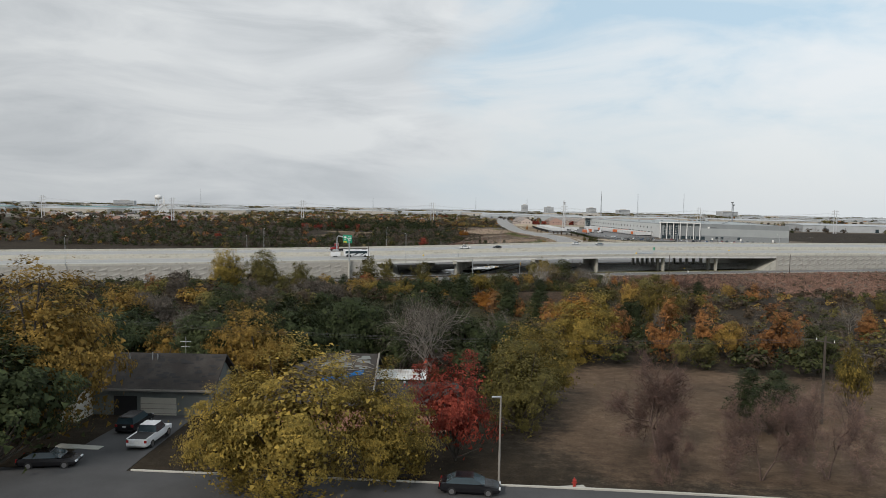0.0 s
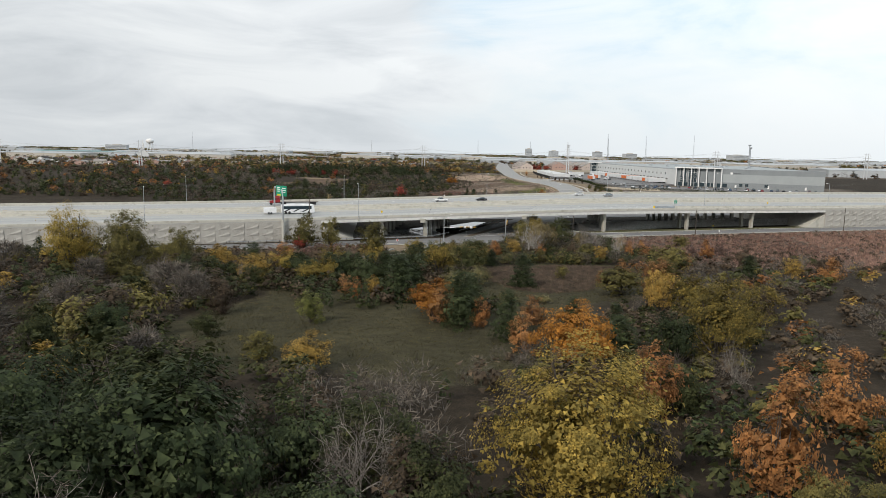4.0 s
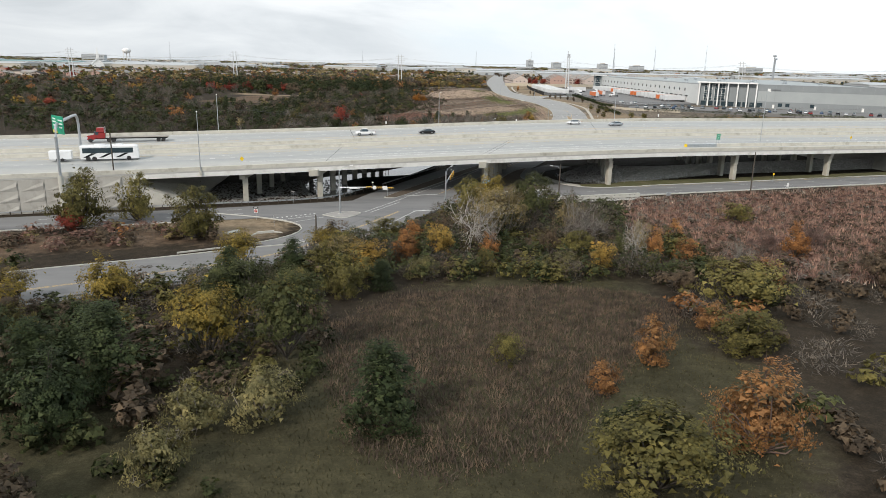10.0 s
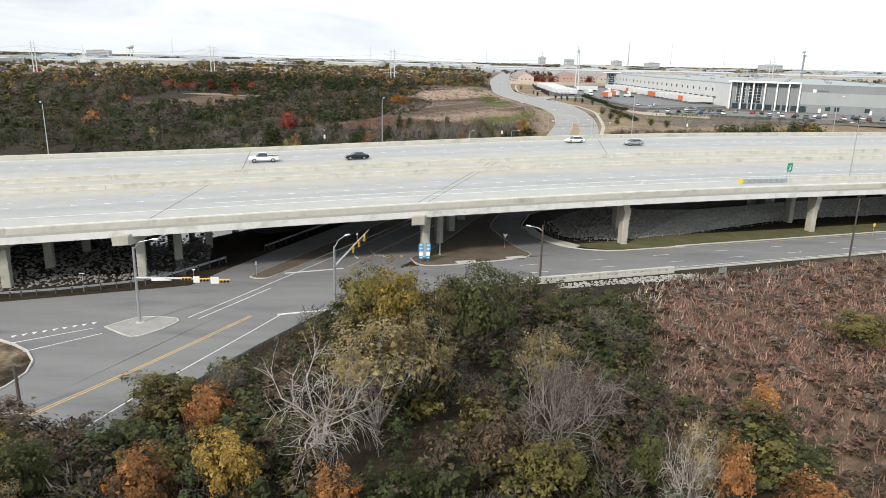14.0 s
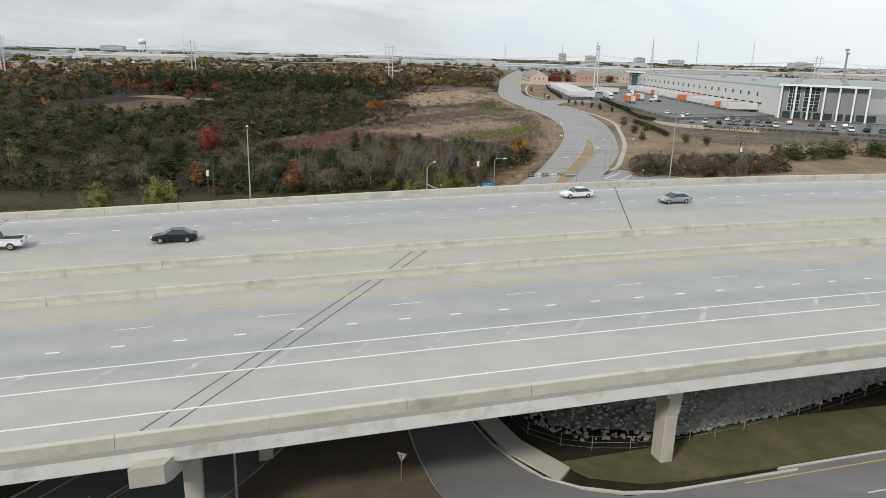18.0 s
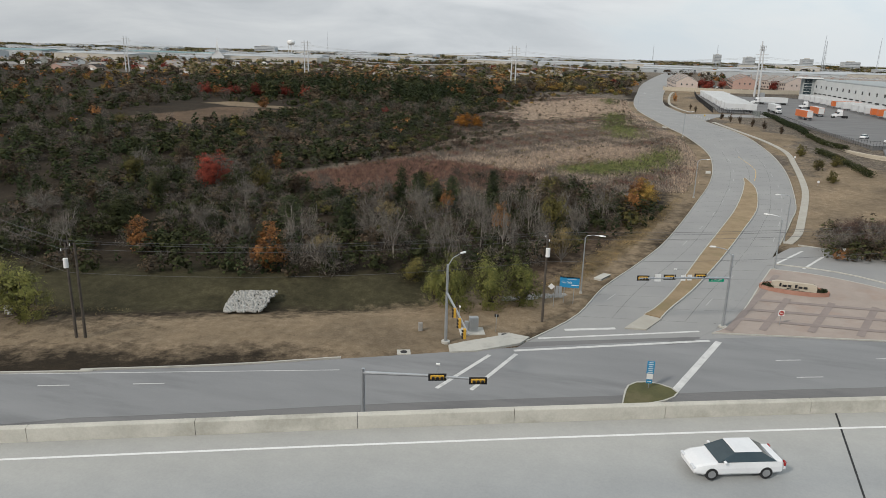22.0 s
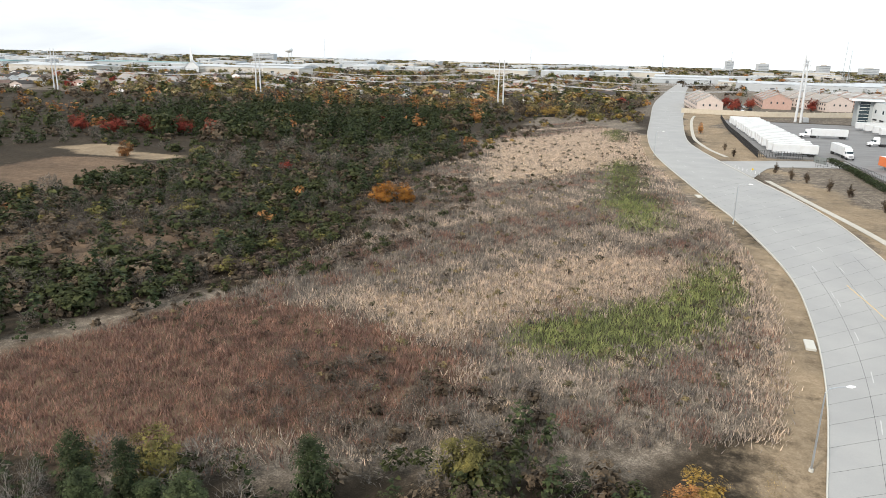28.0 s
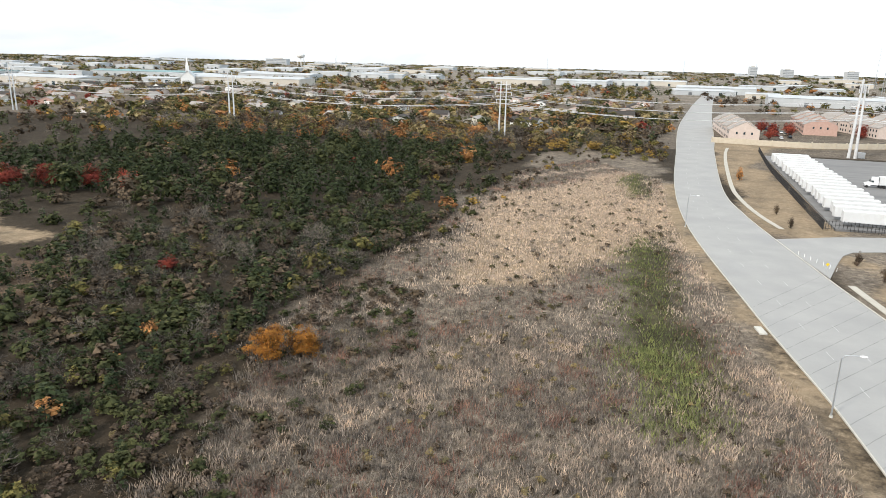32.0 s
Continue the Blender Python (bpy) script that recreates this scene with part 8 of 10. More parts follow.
def cabin(x0, x1, x2, x3, z0, z1, w):
    """The glazed upper body: foot x0..x3, roof x1..x2."""
    a, b = w / 2 * 0.93, w / 2 * 0.74
    return Mesh().loft([[(x0, -a, z0), (x3, -a, z0), (x3, a, z0), (x0, a, z0)], [(x1, -b, z1), (x2, -b, z1), (x2, b, z1), (x1, b, z1)]])


def wheel_mesh(r, w):
    return Mesh().tube([(0, -w / 2, 0), (0, -w / 2 + 0.03, 0), (0, w / 2 - 0.03, 0), (0, w / 2, 0)], r, r, 14)


CARS = {}


def car_parts(kind, paint):
    if (kind, paint) in CARS:
        return CARS[(kind, paint)]
    if kind == "sedan":
        L, w, r = 4.8, 1.84, 0.33
        body = shell([(-2.4, 0.42, 0.82, 0.86), (-2.25, 0.28, 0.98, 0.96), (-1.2, 0.24, 1.0, 1), (0.9, 0.24, 0.96, 1), (1.9, 0.26, 0.84, 0.97), (2.3, 0.32, 0.70, 0.9), (2.4, 0.42, 0.6, 0.8)], w)
        cab, roof = cabin(-1.95, -1.15, 0.25, 1.15, 0.95, 1.40, w), Mesh().box(-0.45, 0, 1.385, 1.46, 1.34, 0.06, 0, 0.03)
        ax, lamp_z, tail_z, rear, front = (-1.42, 1.45), 0.62, 0.78, -2.4, 2.34
    elif kind == "suv":
        L, w, r = 4.9, 1.95, 0.38
        body = shell([(-2.45, 0.45, 1.0, 0.9), (-2.35, 0.34, 1.12, 0.97), (-1.2, 0.3, 1.14, 1), (0.9, 0.3, 1.10, 1), (1.9, 0.32, 1.02, 0.97), (2.35, 0.38, 0.86, 0.92), (2.45, 0.48, 0.7, 0.85)], w)
        cab, roof = cabin(-2.35, -2.1, 0.35, 1.15, 1.1, 1.72, w), Mesh().box(-0.88, 0, 1.70, 2.55, 1.42, 0.07, 0, 0.03)
        ax, lamp_z, tail_z, rear, front = (-1.48, 1.5), 0.8, 0.98, -2.46, 2.4
    else:
        L, w, r = 5.8, 2.02, 0.41
        body = shell([(-2.9, 0.5, 1.1, 0.95), (-2.8, 0.42, 1.16, 0.99), (-0.6, 0.4, 1.18, 1), (1.0, 0.4, 1.16, 1), (2.3, 0.42, 1.1, 0.98), (2.8, 0.46, 0.95, 0.93), (2.9, 0.55, 0.8, 0.88)], w)
        cab, roof = cabin(-0.75, -0.55, 0.75, 1.5, 1.14, 1.82, w), Mesh().box(0.1, 0, 1.80, 1.42, 1.48, 0.08, 0, 0.03)
        ax, lamp_z, tail_z, rear, front = (-1.75, 1.85), 0.85, 0.95, -2.9, 2.84
    rows = [("body", body.data("car_body", M[paint]), None), ("window", cab.data("car_glass", M["glass"]), None), ("roof", roof.data("car_roof", M[paint]), None)]
    tyre = wheel_mesh(r, 0.24).data("tyre", M["black"])
    rim = wheel_mesh(r * 0.62, 0.26).data("rim", M["chrome"])
    for x in ax:
        for s in (-1, 1):
            rows.append(("wheel", tyre, (x, s * (w / 2 - 0.11), r), rim))
    lamp = Mesh().box(0, 0, -0.07, 0.16, 0.42, 0.15, 0, 0.03)
    for s in (-1, 1):
        rows.append(("headlight", lamp.data("headlight", M["lens_clear"]), (front, s * w * 0.32, lamp_z)))
        rows.append(("tail_light", Mesh().box(0, 0, -0.12, 0.08, 0.24, 0.26, 0, 0.02).data("tail_light", M["lens_red"]), (rear, s * w * 0.42, tail_z)))
        rows.append(("mirror", Mesh().box(0, 0, 0, 0.14, 0.2, 0.14, 0, 0.03).data("mirror", M[paint]), ((0.85 if kind != "pickup" else 1.15), s * (w / 2 + 0.05), body_top(kind))))
    rows.append(("number_plate", Mesh().box(0, 0, 0, 0.03, 0.34, 0.16).data("plate", M["paintwhite"]), (rear - 0.01, 0, tail_z - 0.18)))
    rows.append(("rear_bumper", Mesh().box(0, 0, 0, 0.2, w * 0.88, 0.2, 0, 0.05).data("bumper", M["chrome" if kind == "pickup" else paint]), (rear - 0.02, 0, 0.42)))
    if kind == "pickup":
        rows.append(("load_bed", Mesh().box(-1.82, 0, 1.185, 1.95, 1.62, 0.02).data("load_bed", M["black"]), None))
        rows.append(("bed_rail", Mesh().box(-1.82, 0.94, 1.15, 2.05, 0.12, 0.1, 0, 0.02).data("bed_rail", M[paint]), None))
        rows.append(("bed_rail", Mesh().box(-1.82, -0.94, 1.15, 2.05, 0.12, 0.1, 0, 0.02).data("bed_rail", M[paint]), None))
    CARS[(kind, paint)] = rows
    return rows


def body_top(kind):
    return {"sedan": 0.95, "suv": 1.1, "pickup": 1.16}[kind]


def car(x, y, z, turn, kind, paint, where, group="", fine=True):
    noun = {"sedan": "saloon car", "suv": "sport utility car", "pickup": "pickup truck"}[kind]
    t = thing("car" if kind != "pickup" else "pickup_truck", "%s %s %s" % (PAINT_WORDS[paint], noun, where), "car" if kind != "pickup" else "pickup truck", pose(x, y, z, 0, 0, turn), group)
    for row in car_parts(kind, paint):
        if not fine and row[0] in ("mirror", "number_plate", "rear_bumper", "bed_rail", "headlight", "tail_light"):
            continue
        ob = part(row[0], row[1], None, t)
        if row[2] is not None:
            ob.location = row[2]
        if len(row) > 3 and fine:
            part("rim", row[3], None, ob)
    return t


def trailer(x, y, z, turn, skin="trailer", label="white box semi-trailer parked on the concrete yard", group="parked semi-trailers", length=14.6):
    """Box semi-trailer, its nose towards +x."""
    t = thing("semi_trailer", label, "trailer", pose(x, y, z, 0, 0, turn), group)
    key = ("trailer", skin, length)
    if key not in CARS:
        L = length
        CARS[key] = [("box_body", Mesh().box(0, 0, 1.15, L, 2.6, 2.9, 0, 0.05).data("box_body", M[skin])), ("roof_cap", Mesh().box(0, 0, 4.04, L - 0.1, 2.5, 0.05).data("roof_cap", M["roofwhite"])),
                     ("chassis", Mesh().box(-L * 0.3, 0, 0.85, L * 0.34, 1.1, 0.3).data("chassis", M["black"])), ("landing_leg", Mesh().box(L * 0.27, 0, 0.0, 0.18, 1.7, 1.16).data("landing_leg", M["steel"])),
                     ("rear_bumper", Mesh().box(-L / 2 + 0.1, 0, 0.5, 0.12, 2.3, 0.14).data("rear_bumper", M["steel"])), ("rear_door", Mesh().box(-L / 2 - 0.02, 0, 1.3, 0.05, 2.4, 2.6, 0, 0.01).data("rear_door", M["trailer"])),
                     ("lower_rail", Mesh().box(0, 0, 1.08, L, 2.62, 0.14).data("lower_rail", M["steel"]))]
        CARS[("wheelpair",)] = wheel_mesh(0.5, 0.55).data("trailer_wheel", M["black"])
    for n, me in CARS[key]:
        part(n, me, None, t)
    for dx in (-0.42, -0.33):
        for s in (-1, 1):
            part("wheel", CARS[("wheelpair",)], None, t).location = (length * dx, s * 1.0, 0.5)
    return t


def tractor(x, y, z, turn, paint="carwhite", label="white sleeper-cab lorry tractor in the yard"):
    t = thing("lorry_tractor", label, "lorry", pose(x, y, z, 0, 0, turn))
    part("chassis", Mesh().box(-0.6, 0, 0.75, 6.6, 1.0, 0.3), M["black"], t)
    part("cab", Mesh().box(-0.2, 0, 1.0, 2.6, 2.4, 1.5, 0, 0.1).box(-0.45, 0, 2.5, 2.1, 2.3, 1.3, 0, 0.2, 0.92), M[paint], t)
    part("bonnet", Mesh().loft([[(1.0, -1.1, 0.75), (1.0, 1.1, 0.75), (1.0, 1.05, 2.0), (1.0, -1.05, 2.0)], [(2.9, -0.95, 0.7), (2.9, 0.95, 0.7), (2.9, 0.8, 1.6), (2.9, -0.8, 1.6)]]), M[paint], t)
    part("windscreen", Mesh().box(1.08, 0, 2.05, 0.06, 2.1, 0.75), M["glass"], t)
    for s in (-1, 1):
        part("side_window", Mesh().box(0.5, s * 1.2, 2.0, 0.9, 0.04, 0.7), M["glass"], t)
        part("exhaust_stack", Mesh().tube([(-1.4, s * 1.05, 1.0), (-1.4, s * 1.05, 4.0)], 0.09), M["chrome"], t)
        part("headlight", Mesh().box(2.8, s * 0.8, 1.0, 0.2, 0.35, 0.3, 0, 0.04), M["lens_clear"], t)
        for wx in (2.1, -2.3, -3.4):
            part("wheel", wheel_mesh(0.5, 0.4), M["black"], t).location = (wx, s * 0.98, 0.5)
    part("grille", Mesh().box(2.92, 0, 0.85, 0.06, 1.1, 0.7), M["chrome"], t)
    return t


def road_car(u, v, kind, paint, east, where):
    x, y = xy(u, v)
    return car(x, y, deck(u, v) + 0.012, ALONG + (0 if east else 180), kind, paint, where, "cars on the freeway")


road_car(137.6, 355.0, "pickup", "carwhite", False, "on the far lanes of the freeway")
road_car(156, 353.4, "sedan", "carblack", False, "driving on the freeway bridge")
road_car(210.5, 362.4, "sedan", "carwhite", False, "by the edge line of the freeway bridge")
road_car(223.5, 357.4, "sedan", "silver", False, "on the freeway bridge")


def coach(u, v, east):
    """A motor coach with a small trailer behind it."""
    x, y = xy(u, v)
    t = thing("coach", "white and black motor coach on the freeway lanes", "coach", pose(x, y, deck(u, v) + 0.012, 0, 0, ALONG + (0 if east else 180)))
    rings = []
    for px, lo, hi, k in ((-6.1, 0.6, 3.3, 0.94), (-6.0, 0.4, 3.45, 1.0), (5.5, 0.4, 3.5, 1.0), (5.95, 0.4, 3.2, 0.96), (6.15, 0.5, 2.0, 0.9)):
        w = 1.27 * k
        rings.append([(px, -w, lo), (px, w, lo), (px, w, hi - 0.25), (px, w - 0.22, hi), (px, -w + 0.22, hi), (px, -w, hi - 0.25)])
    part("body", Mesh().loft(rings), M["carwhite"], t)
    for s in (-1, 1):
        part("window_band", Mesh().box(-0.3, s * 1.265, 1.75, 10.6, 0.04, 1.15), M["glass"], t, "dark tinted side windows")
        for px in (-4.2, -0.8, 2.6):
            m = Mesh().loft([[(px - 1.4, s * 1.28, 0.75), (px - 0.6, s * 1.28, 0.75), (px + 1.5, s * 1.28, 1.72), (px + 0.5, s * 1.28, 1.72)], [(px - 1.4, s * 1.31, 0.75), (px - 0.6, s * 1.31, 0.75), (px + 1.5, s * 1.31, 1.72), (px + 0.5, s * 1.31, 1.72)]])
            part("swoosh", m, M["carblack"], t, "black painted swoosh")
        for px in (4.0, -3.2, -4.5):
            part("wheel", wheel_mesh(0.5, 0.32), M["black"], t).location = (px, s * 1.12, 0.5)
    part("windscreen", Mesh().loft([[(5.98, -1.1, 1.5), (5.98, 1.1, 1.5), (5.9, 1.05, 3.0), (5.9, -1.05, 3.0)], [(6.12, -1.1, 1.5), (6.12, 1.1, 1.5), (5.98, 1.05, 3.0), (5.98, -1.05, 3.0)]]), M["glass"], t)
    part("roof_unit", Mesh().box(-2.0, 0, 3.42, 2.2, 1.6, 0.26, 0, 0.05), M["carwhite"], t)
    part("roof_unit", Mesh().box(2.0, 0, 3.44, 1.4, 1.4, 0.22, 0, 0.05), M["carwhite"], t)
    x, y = xy(u - (10.2 if east else -10.2), v)
    c = thing("cargo_trailer", "small white box trailer behind the coach", "trailer", pose(x, y, deck(u, v) + 0.012, 0, 0, ALONG + (0 if east else 180)))
    part("box", Mesh().box(0, 0, 0.45, 4.6, 2.1, 1.9, 0, 0.08), M["carwhite"], c)
    part("drawbar", Mesh().tube([(2.2, 0, 0.5), (3.7, 0, 0.5)], 0.06), M["steel"], c)
    for s in (-1, 1):
        for px in (-0.5, 0.4):
            part("wheel", wheel_mesh(0.36, 0.24), M["black"], c).location = (px, s * 1.0, 0.36)
    return t


def flatbed(u, v, east):
    """An empty flatbed semi-trailer behind a red tractor."""
    a = ALONG + (0 if east else 180)
    k = 1 if east else -1
    x, y = xy(u + 9.2 * k, v)
    tractor(x, y, deck(u, v) + 0.012, a, "carred", "red sleeper-cab lorry tractor on the freeway")
    x, y = xy(u, v)
    t = thing("flatbed_trailer", "long empty flatbed trailer behind the red lorry", "trailer", pose(x, y, deck(u, v) + 0.012, 0, 0, a))
    part("bed", Mesh().box(-0.5, 0, 1.2, 14.6, 2.5, 0.22, 0, 0.03), M["timber"], t)
    for s in (-0.5, 0.5):
        part("frame_rail", Mesh().box(-0.5, s, 0.85, 14.0, 0.16, 0.36), M["black"], t)
    for s in (-1, 1):
        for px in (-6.4, -5.2):
            part("wheel", wheel_mesh(0.5, 0.4), M["black"], t).location = (px, s * 0.98, 0.5)
        part("landing_leg", Mesh().box(3.4, s * 0.7, 0.25, 0.14, 0.14, 0.62), M["steel"], t)
    return t


M["timber"] = surface("grey_timber", (0.20, 0.185, 0.165), (0.33, 0.31, 0.28), 0.8, 9, 0.85, 0, 0.15)
coach(72, 329.8, True)
flatbed(76, 356.6, False)
# ---- the street and houses at the start ----
M["tarp"] = surface("blue_tarpaulin", (0.008, 0.07, 0.20), (0.02, 0.16, 0.42), 1.5, 6, 0.45, 0, 0.3)
M["tin"] = surface("rusted_white_tin", (0.50, 0.51, 0.50), (0.66, 0.67, 0.66), 0.5, 5, 0.5, 0, 0.05, (0.17, 0.10, 0.055), 0.35)
M["greysiding"] = surface("grey_green_siding", (0.13, 0.145, 0.14), (0.19, 0.205, 0.20), 0.5, 5, 0.85, 0, 0.1)
street = part("road_south", ribbon([(-90, 58.6), (-30, 58), (20, 54.6), (60, 50), (120, 42)], [(-90, 49.5), (-30, 49), (20, 45.5), (60, 41), (120, 33)], 0.06), M["oldroad"])
tagged(street, "worn dark asphalt residential street", "road", kind="structure")
tagged(part("kerb_street", kerb([(-26, 57.9), (0, 56.2), (20, 54.8), (60, 50.2), (120, 42.2)], 0.16, 0.2), M["kerb"]), "low concrete street kerb", "kerb", kind="structure")
tagged(part("driveway_house", ribbon([(-33.6, 57.6), (-33.8, 80.2)], [(-26.4, 57.2), (-27.5, 80.2)], 0.05), M["oldroad"]), "dark stained concrete house driveway", "driveway", kind="structure")
tagged(part("front_walk", ribbon([(-36, 65.3), (-31.6, 64.7)], [(-36, 64.1), (-31.6, 63.5)], 0.09, n=4), M["kerb"]), "short pale concrete garden path", "path", kind="structure")
car(-28.0, 66.6, height(66.6) + 0.06, 88, "pickup", "carwhite", "parked on the house driveway", "cars by the houses")
car(-31.6, 71.5, height(71.5) + 0.06, 88, "suv", "carblack", "parked beside the white pickup", "cars by the houses")
car(-33.4, 58.9, height(58.9) + 0.02, 8, "sedan", "carblack", "at the end of the driveway", "cars by the houses")
car(2.6, 54.4, height(54.4) + 0.06, -5, "sedan", "carblack", "parked at the street kerb", "cars by the houses")


def slope(quad, thick=0.14):
    """A roof plane as a slab."""
    top = [Vector(p) for p in quad]
    n = (top[1] - top[0]).cross(top[2] - top[0]).normalized()
    n = n if n.z > 0 else -n
    low = [p - n * thick for p in top]
    return Mesh().loft([low, top])


def bits(m, x0, x1, y0, y1, ze, zr, yr, n, seed, size=0.3):
    """Loose shingles lying on the front slope between eave and ridge."""
    r2 = random.Random(seed)
    for _ in range(n):
        x, y = r2.uniform(x0, x1), r2.uniform(y0, y1)
        z = ze + (zr - ze) * (y - yr[0]) / (yr[1] - yr[0])
        k = (zr - ze) / (yr[1] - yr[0])
        a, b = size * r2.uniform(0.5, 1.6), size * r2.uniform(0.2, 0.6)
        m.add([(x - a, y - b, z - k * b + 0.03), (x + a, y - b * 0.7, z - k * b * 0.7 + 0.03), (x + a * 0.8, y + b, z + k * b + 0.04), (x - a, y + b * 0.8, z + k * b * 0.8 + 0.05)], [(0, 1, 2, 3)])
    return m


g1 = height(80) - 0.2
home = thing("house", "single-storey grey house with worn shingle roof and garage", "house")
part("wall", Mesh().box(-35, 81, g1, 18.4, 7.6, 12.2 - g1), M["greysiding"], home)
part("gable_wall", Mesh().loft([[(-25.85, 77.2, 12.2), (-25.85, 84.8, 12.2), (-25.85, 81, 14.9)], [(-25.6, 77.2, 12.2), (-25.6, 84.8, 12.2), (-25.6, 81, 14.9)]]), M["greysiding"], home)
roof = part("roof", slope([(-45, 76.5, 12.05), (-25.0, 76.5, 12.05), (-25.0, 81, 15.2), (-45, 81, 15.2)]), M["shingle"], home)
part("roof", slope([(-45, 85.5, 12.05), (-25.0, 85.5, 12.05), (-25.0, 81, 15.2), (-45, 81, 15.2)]), M["shingle"], home)
part("torn_shingles", bits(Mesh(), -36, -25.6, 77, 80.8, 12.05, 15.2, (76.5, 81), 70, 5), M["black"], roof, "torn dark shingles", kind="stuff")
part("wall", Mesh().box(-41.5, 75.6, g1, 5.2, 4.2, 12.0 - g1), M["siding"], home)
part("roof", slope([(-44.6, 73.0, 11.9), (-38.6, 73.0, 11.9), (-38.6, 79.5, 13.9), (-44.6, 79.5, 13.9)]), M["shingle"], home)
part("garage_door", Mesh().box(-31.5, 77.16, g1 + 0.1, 4.0, 0.08, 2.3), M["siding"], home, "pale panelled garage door")
for i in range(3):
    part("door_rib", Mesh().box(-31.5, 77.1, g1 + 0.6 + i * 0.55, 4.0, 0.04, 0.05), M["timber"], home)
# black panel on the wall stands in for the shade inside the carport
part("carport_shade_panel", Mesh().box(-35.2, 77.14, g1 + 0.05, 2.6, 0.1, 2.5), M["black"], home, "black panel for the shade inside the carport")
part("fascia", Mesh().box(-35, 76.45, 11.85, 20, 0.06, 0.22), M["timber"], home)
part("window", Mesh().box(-25.57, 79.6, 12.4, 0.06, 0.9, 0.7), M["siding"], home, "small boarded gable vent")
win = part("window", Mesh().box(-42.2, 73.46, g1 + 1.0, 1.2, 0.1, 1.2), M["paintwhite"], home)
part("pane", Mesh().box(-42.2, 73.4, g1 + 1.1, 1.0, 0.06, 1.0), M["glass"], win)
part("porch_door", Mesh().box(-40.2, 73.46, g1 + 0.1, 0.95, 0.08, 2.05), M["paintwhite"], home, "white front door")
for vx, vh in ((-33.4, 0.5), (-32.8, 0.35), (-36, 0.4)):
    part("vent_pipe", Mesh().tube([(vx, 80.2, 14.5), (vx, 80.2, 14.9 + vh)], 0.07), M["steel"], home)
antenna = part("antenna", Mesh().tube([(-30.2, 82, 14.4), (-30.2, 82, 17)], 0.03), M["steel"], home)
part("bracket", Mesh().tube([(-30.9, 82, 16.4), (-29.6, 82, 16.4)], 0.02).tube([(-30.8, 82, 15.8), (-29.7, 82, 15.8)], 0.02), M["steel"], antenna)

wreck = thing("house", "storm-damaged house with torn shingle roof and blue tarp", "house")
g2 = height(79) - 0.2
part("wall", Mesh().box(-13, 80, g2, 10.6, 15.6, 12.2 - g2), M["brick"], wreck)
part("wall", Mesh().box(-2.9, 75.8, g2, 9.6, 7.4, 12.0 - g2), M["brick"], wreck)
part("gable_wall", Mesh().loft([[(-7.7, 72.2, 12.2), (-7.7, 87.8, 12.2), (-7.7, 80, 15.6)], [(-7.5, 72.2, 12.2), (-7.5, 87.8, 12.2), (-7.5, 80, 15.6)]]), M["greysiding"], wreck)
front = part("roof", slope([(-18.9, 71.4, 12.15), (-7.1, 71.4, 12.15), (-7.1, 80, 15.8), (-13, 80, 15.8)]), M["shingle"], wreck)
part("roof", slope([(-18.9, 88.6, 12.15), (-7.1, 88.6, 12.15), (-7.1, 80, 15.8), (-13, 80, 15.8)]), M["shingle"], wreck)
part("roof", Mesh().loft([[(-18.9, 71.4, 12.0), (-18.9, 88.6, 12.0), (-13, 80, 15.65)], [(-18.9, 71.4, 12.14), (-18.9, 88.6, 12.14), (-13, 80, 15.79)]]), M["shingle"], wreck)
part("roof", slope([(-7.3, 71.2, 11.9), (2.2, 71.2, 11.9), (2.2, 80, 12.6), (-7.3, 80, 12.6)]), M["shingle"], wreck, "low dark flat roof")


def lie(x, y):
    return 12.15 + 3.65 * (y - 71.4) / 8.6


rw = random.Random(9)
tarp = Mesh()
rings = []
for i in range(15):
    x = -12.9 + 4.5 * i / 14
    y = 75.0 + 1.5 * i / 14 + rw.uniform(-0.12, 0.12)
    wd = 0.2 + 0.1 * math.sin(i * 1.1)
    z = lie(x, y) + 0.06
    rings.append([(x, y - wd, z - wd * 0.42), (x, y - wd * 0.3, z + 0.16 + rw.uniform(0, 0.12)), (x, y + wd * 0.3, z + 0.24 + rw.uniform(0, 0.12)), (x, y + wd, z + wd * 0.42)])
tarp.loft(rings, caps=False)
part("tarpaulin", tarp, M["tarp"], front, "crumpled blue tarpaulin")
for x0, y0, x1, y1 in ((-13.2, 77.3, -11.4, 79.4), (-11.4, 79.5, -9.3, 79.3), (-13.0, 77.6, -10.6, 76.9), (-10.6, 77.0, -7.6, 76.6), (-12.4, 78.3, -10.2, 78.1), (-10.0, 77.0, -9.5, 78.9), (-9.4, 78.7, -7.4, 77.8), (-11.8, 79.0, -10.4, 77.8), (-12.8, 75.8, -11.2, 76.3), (-9.0, 77.6, -7.4, 77.2)):
    part("loose_board", Mesh().tube([(x0, y0, lie(x0, y0) + 0.1), ((x0 + x1) / 2, (y0 + y1) / 2, lie(x0, (y0 + y1) / 2) + 0.18), (x1, y1, lie(x1, y1) + 0.08)], 0.04, 0.03, 4), M["timber"], front)
part("torn_felt", bits(Mesh(), -12.8, -8, 77.2, 79.4, 12.15, 15.8, (71.4, 80), 26, 4, 0.4), M["greysiding"], front, "torn grey roofing felt", kind="stuff")
part("bare_decking", Mesh().add([(-12.6, 77.4, lie(0, 77.4) + 0.03), (-8, 77.2, lie(0, 77.2) + 0.03), (-8.4, 79.2, lie(0, 79.2) + 0.03), (-11.6, 79.3, lie(0, 79.3) + 0.03)], [(0, 1, 2, 3)]), M["bark"], front, "bare dark roof decking")
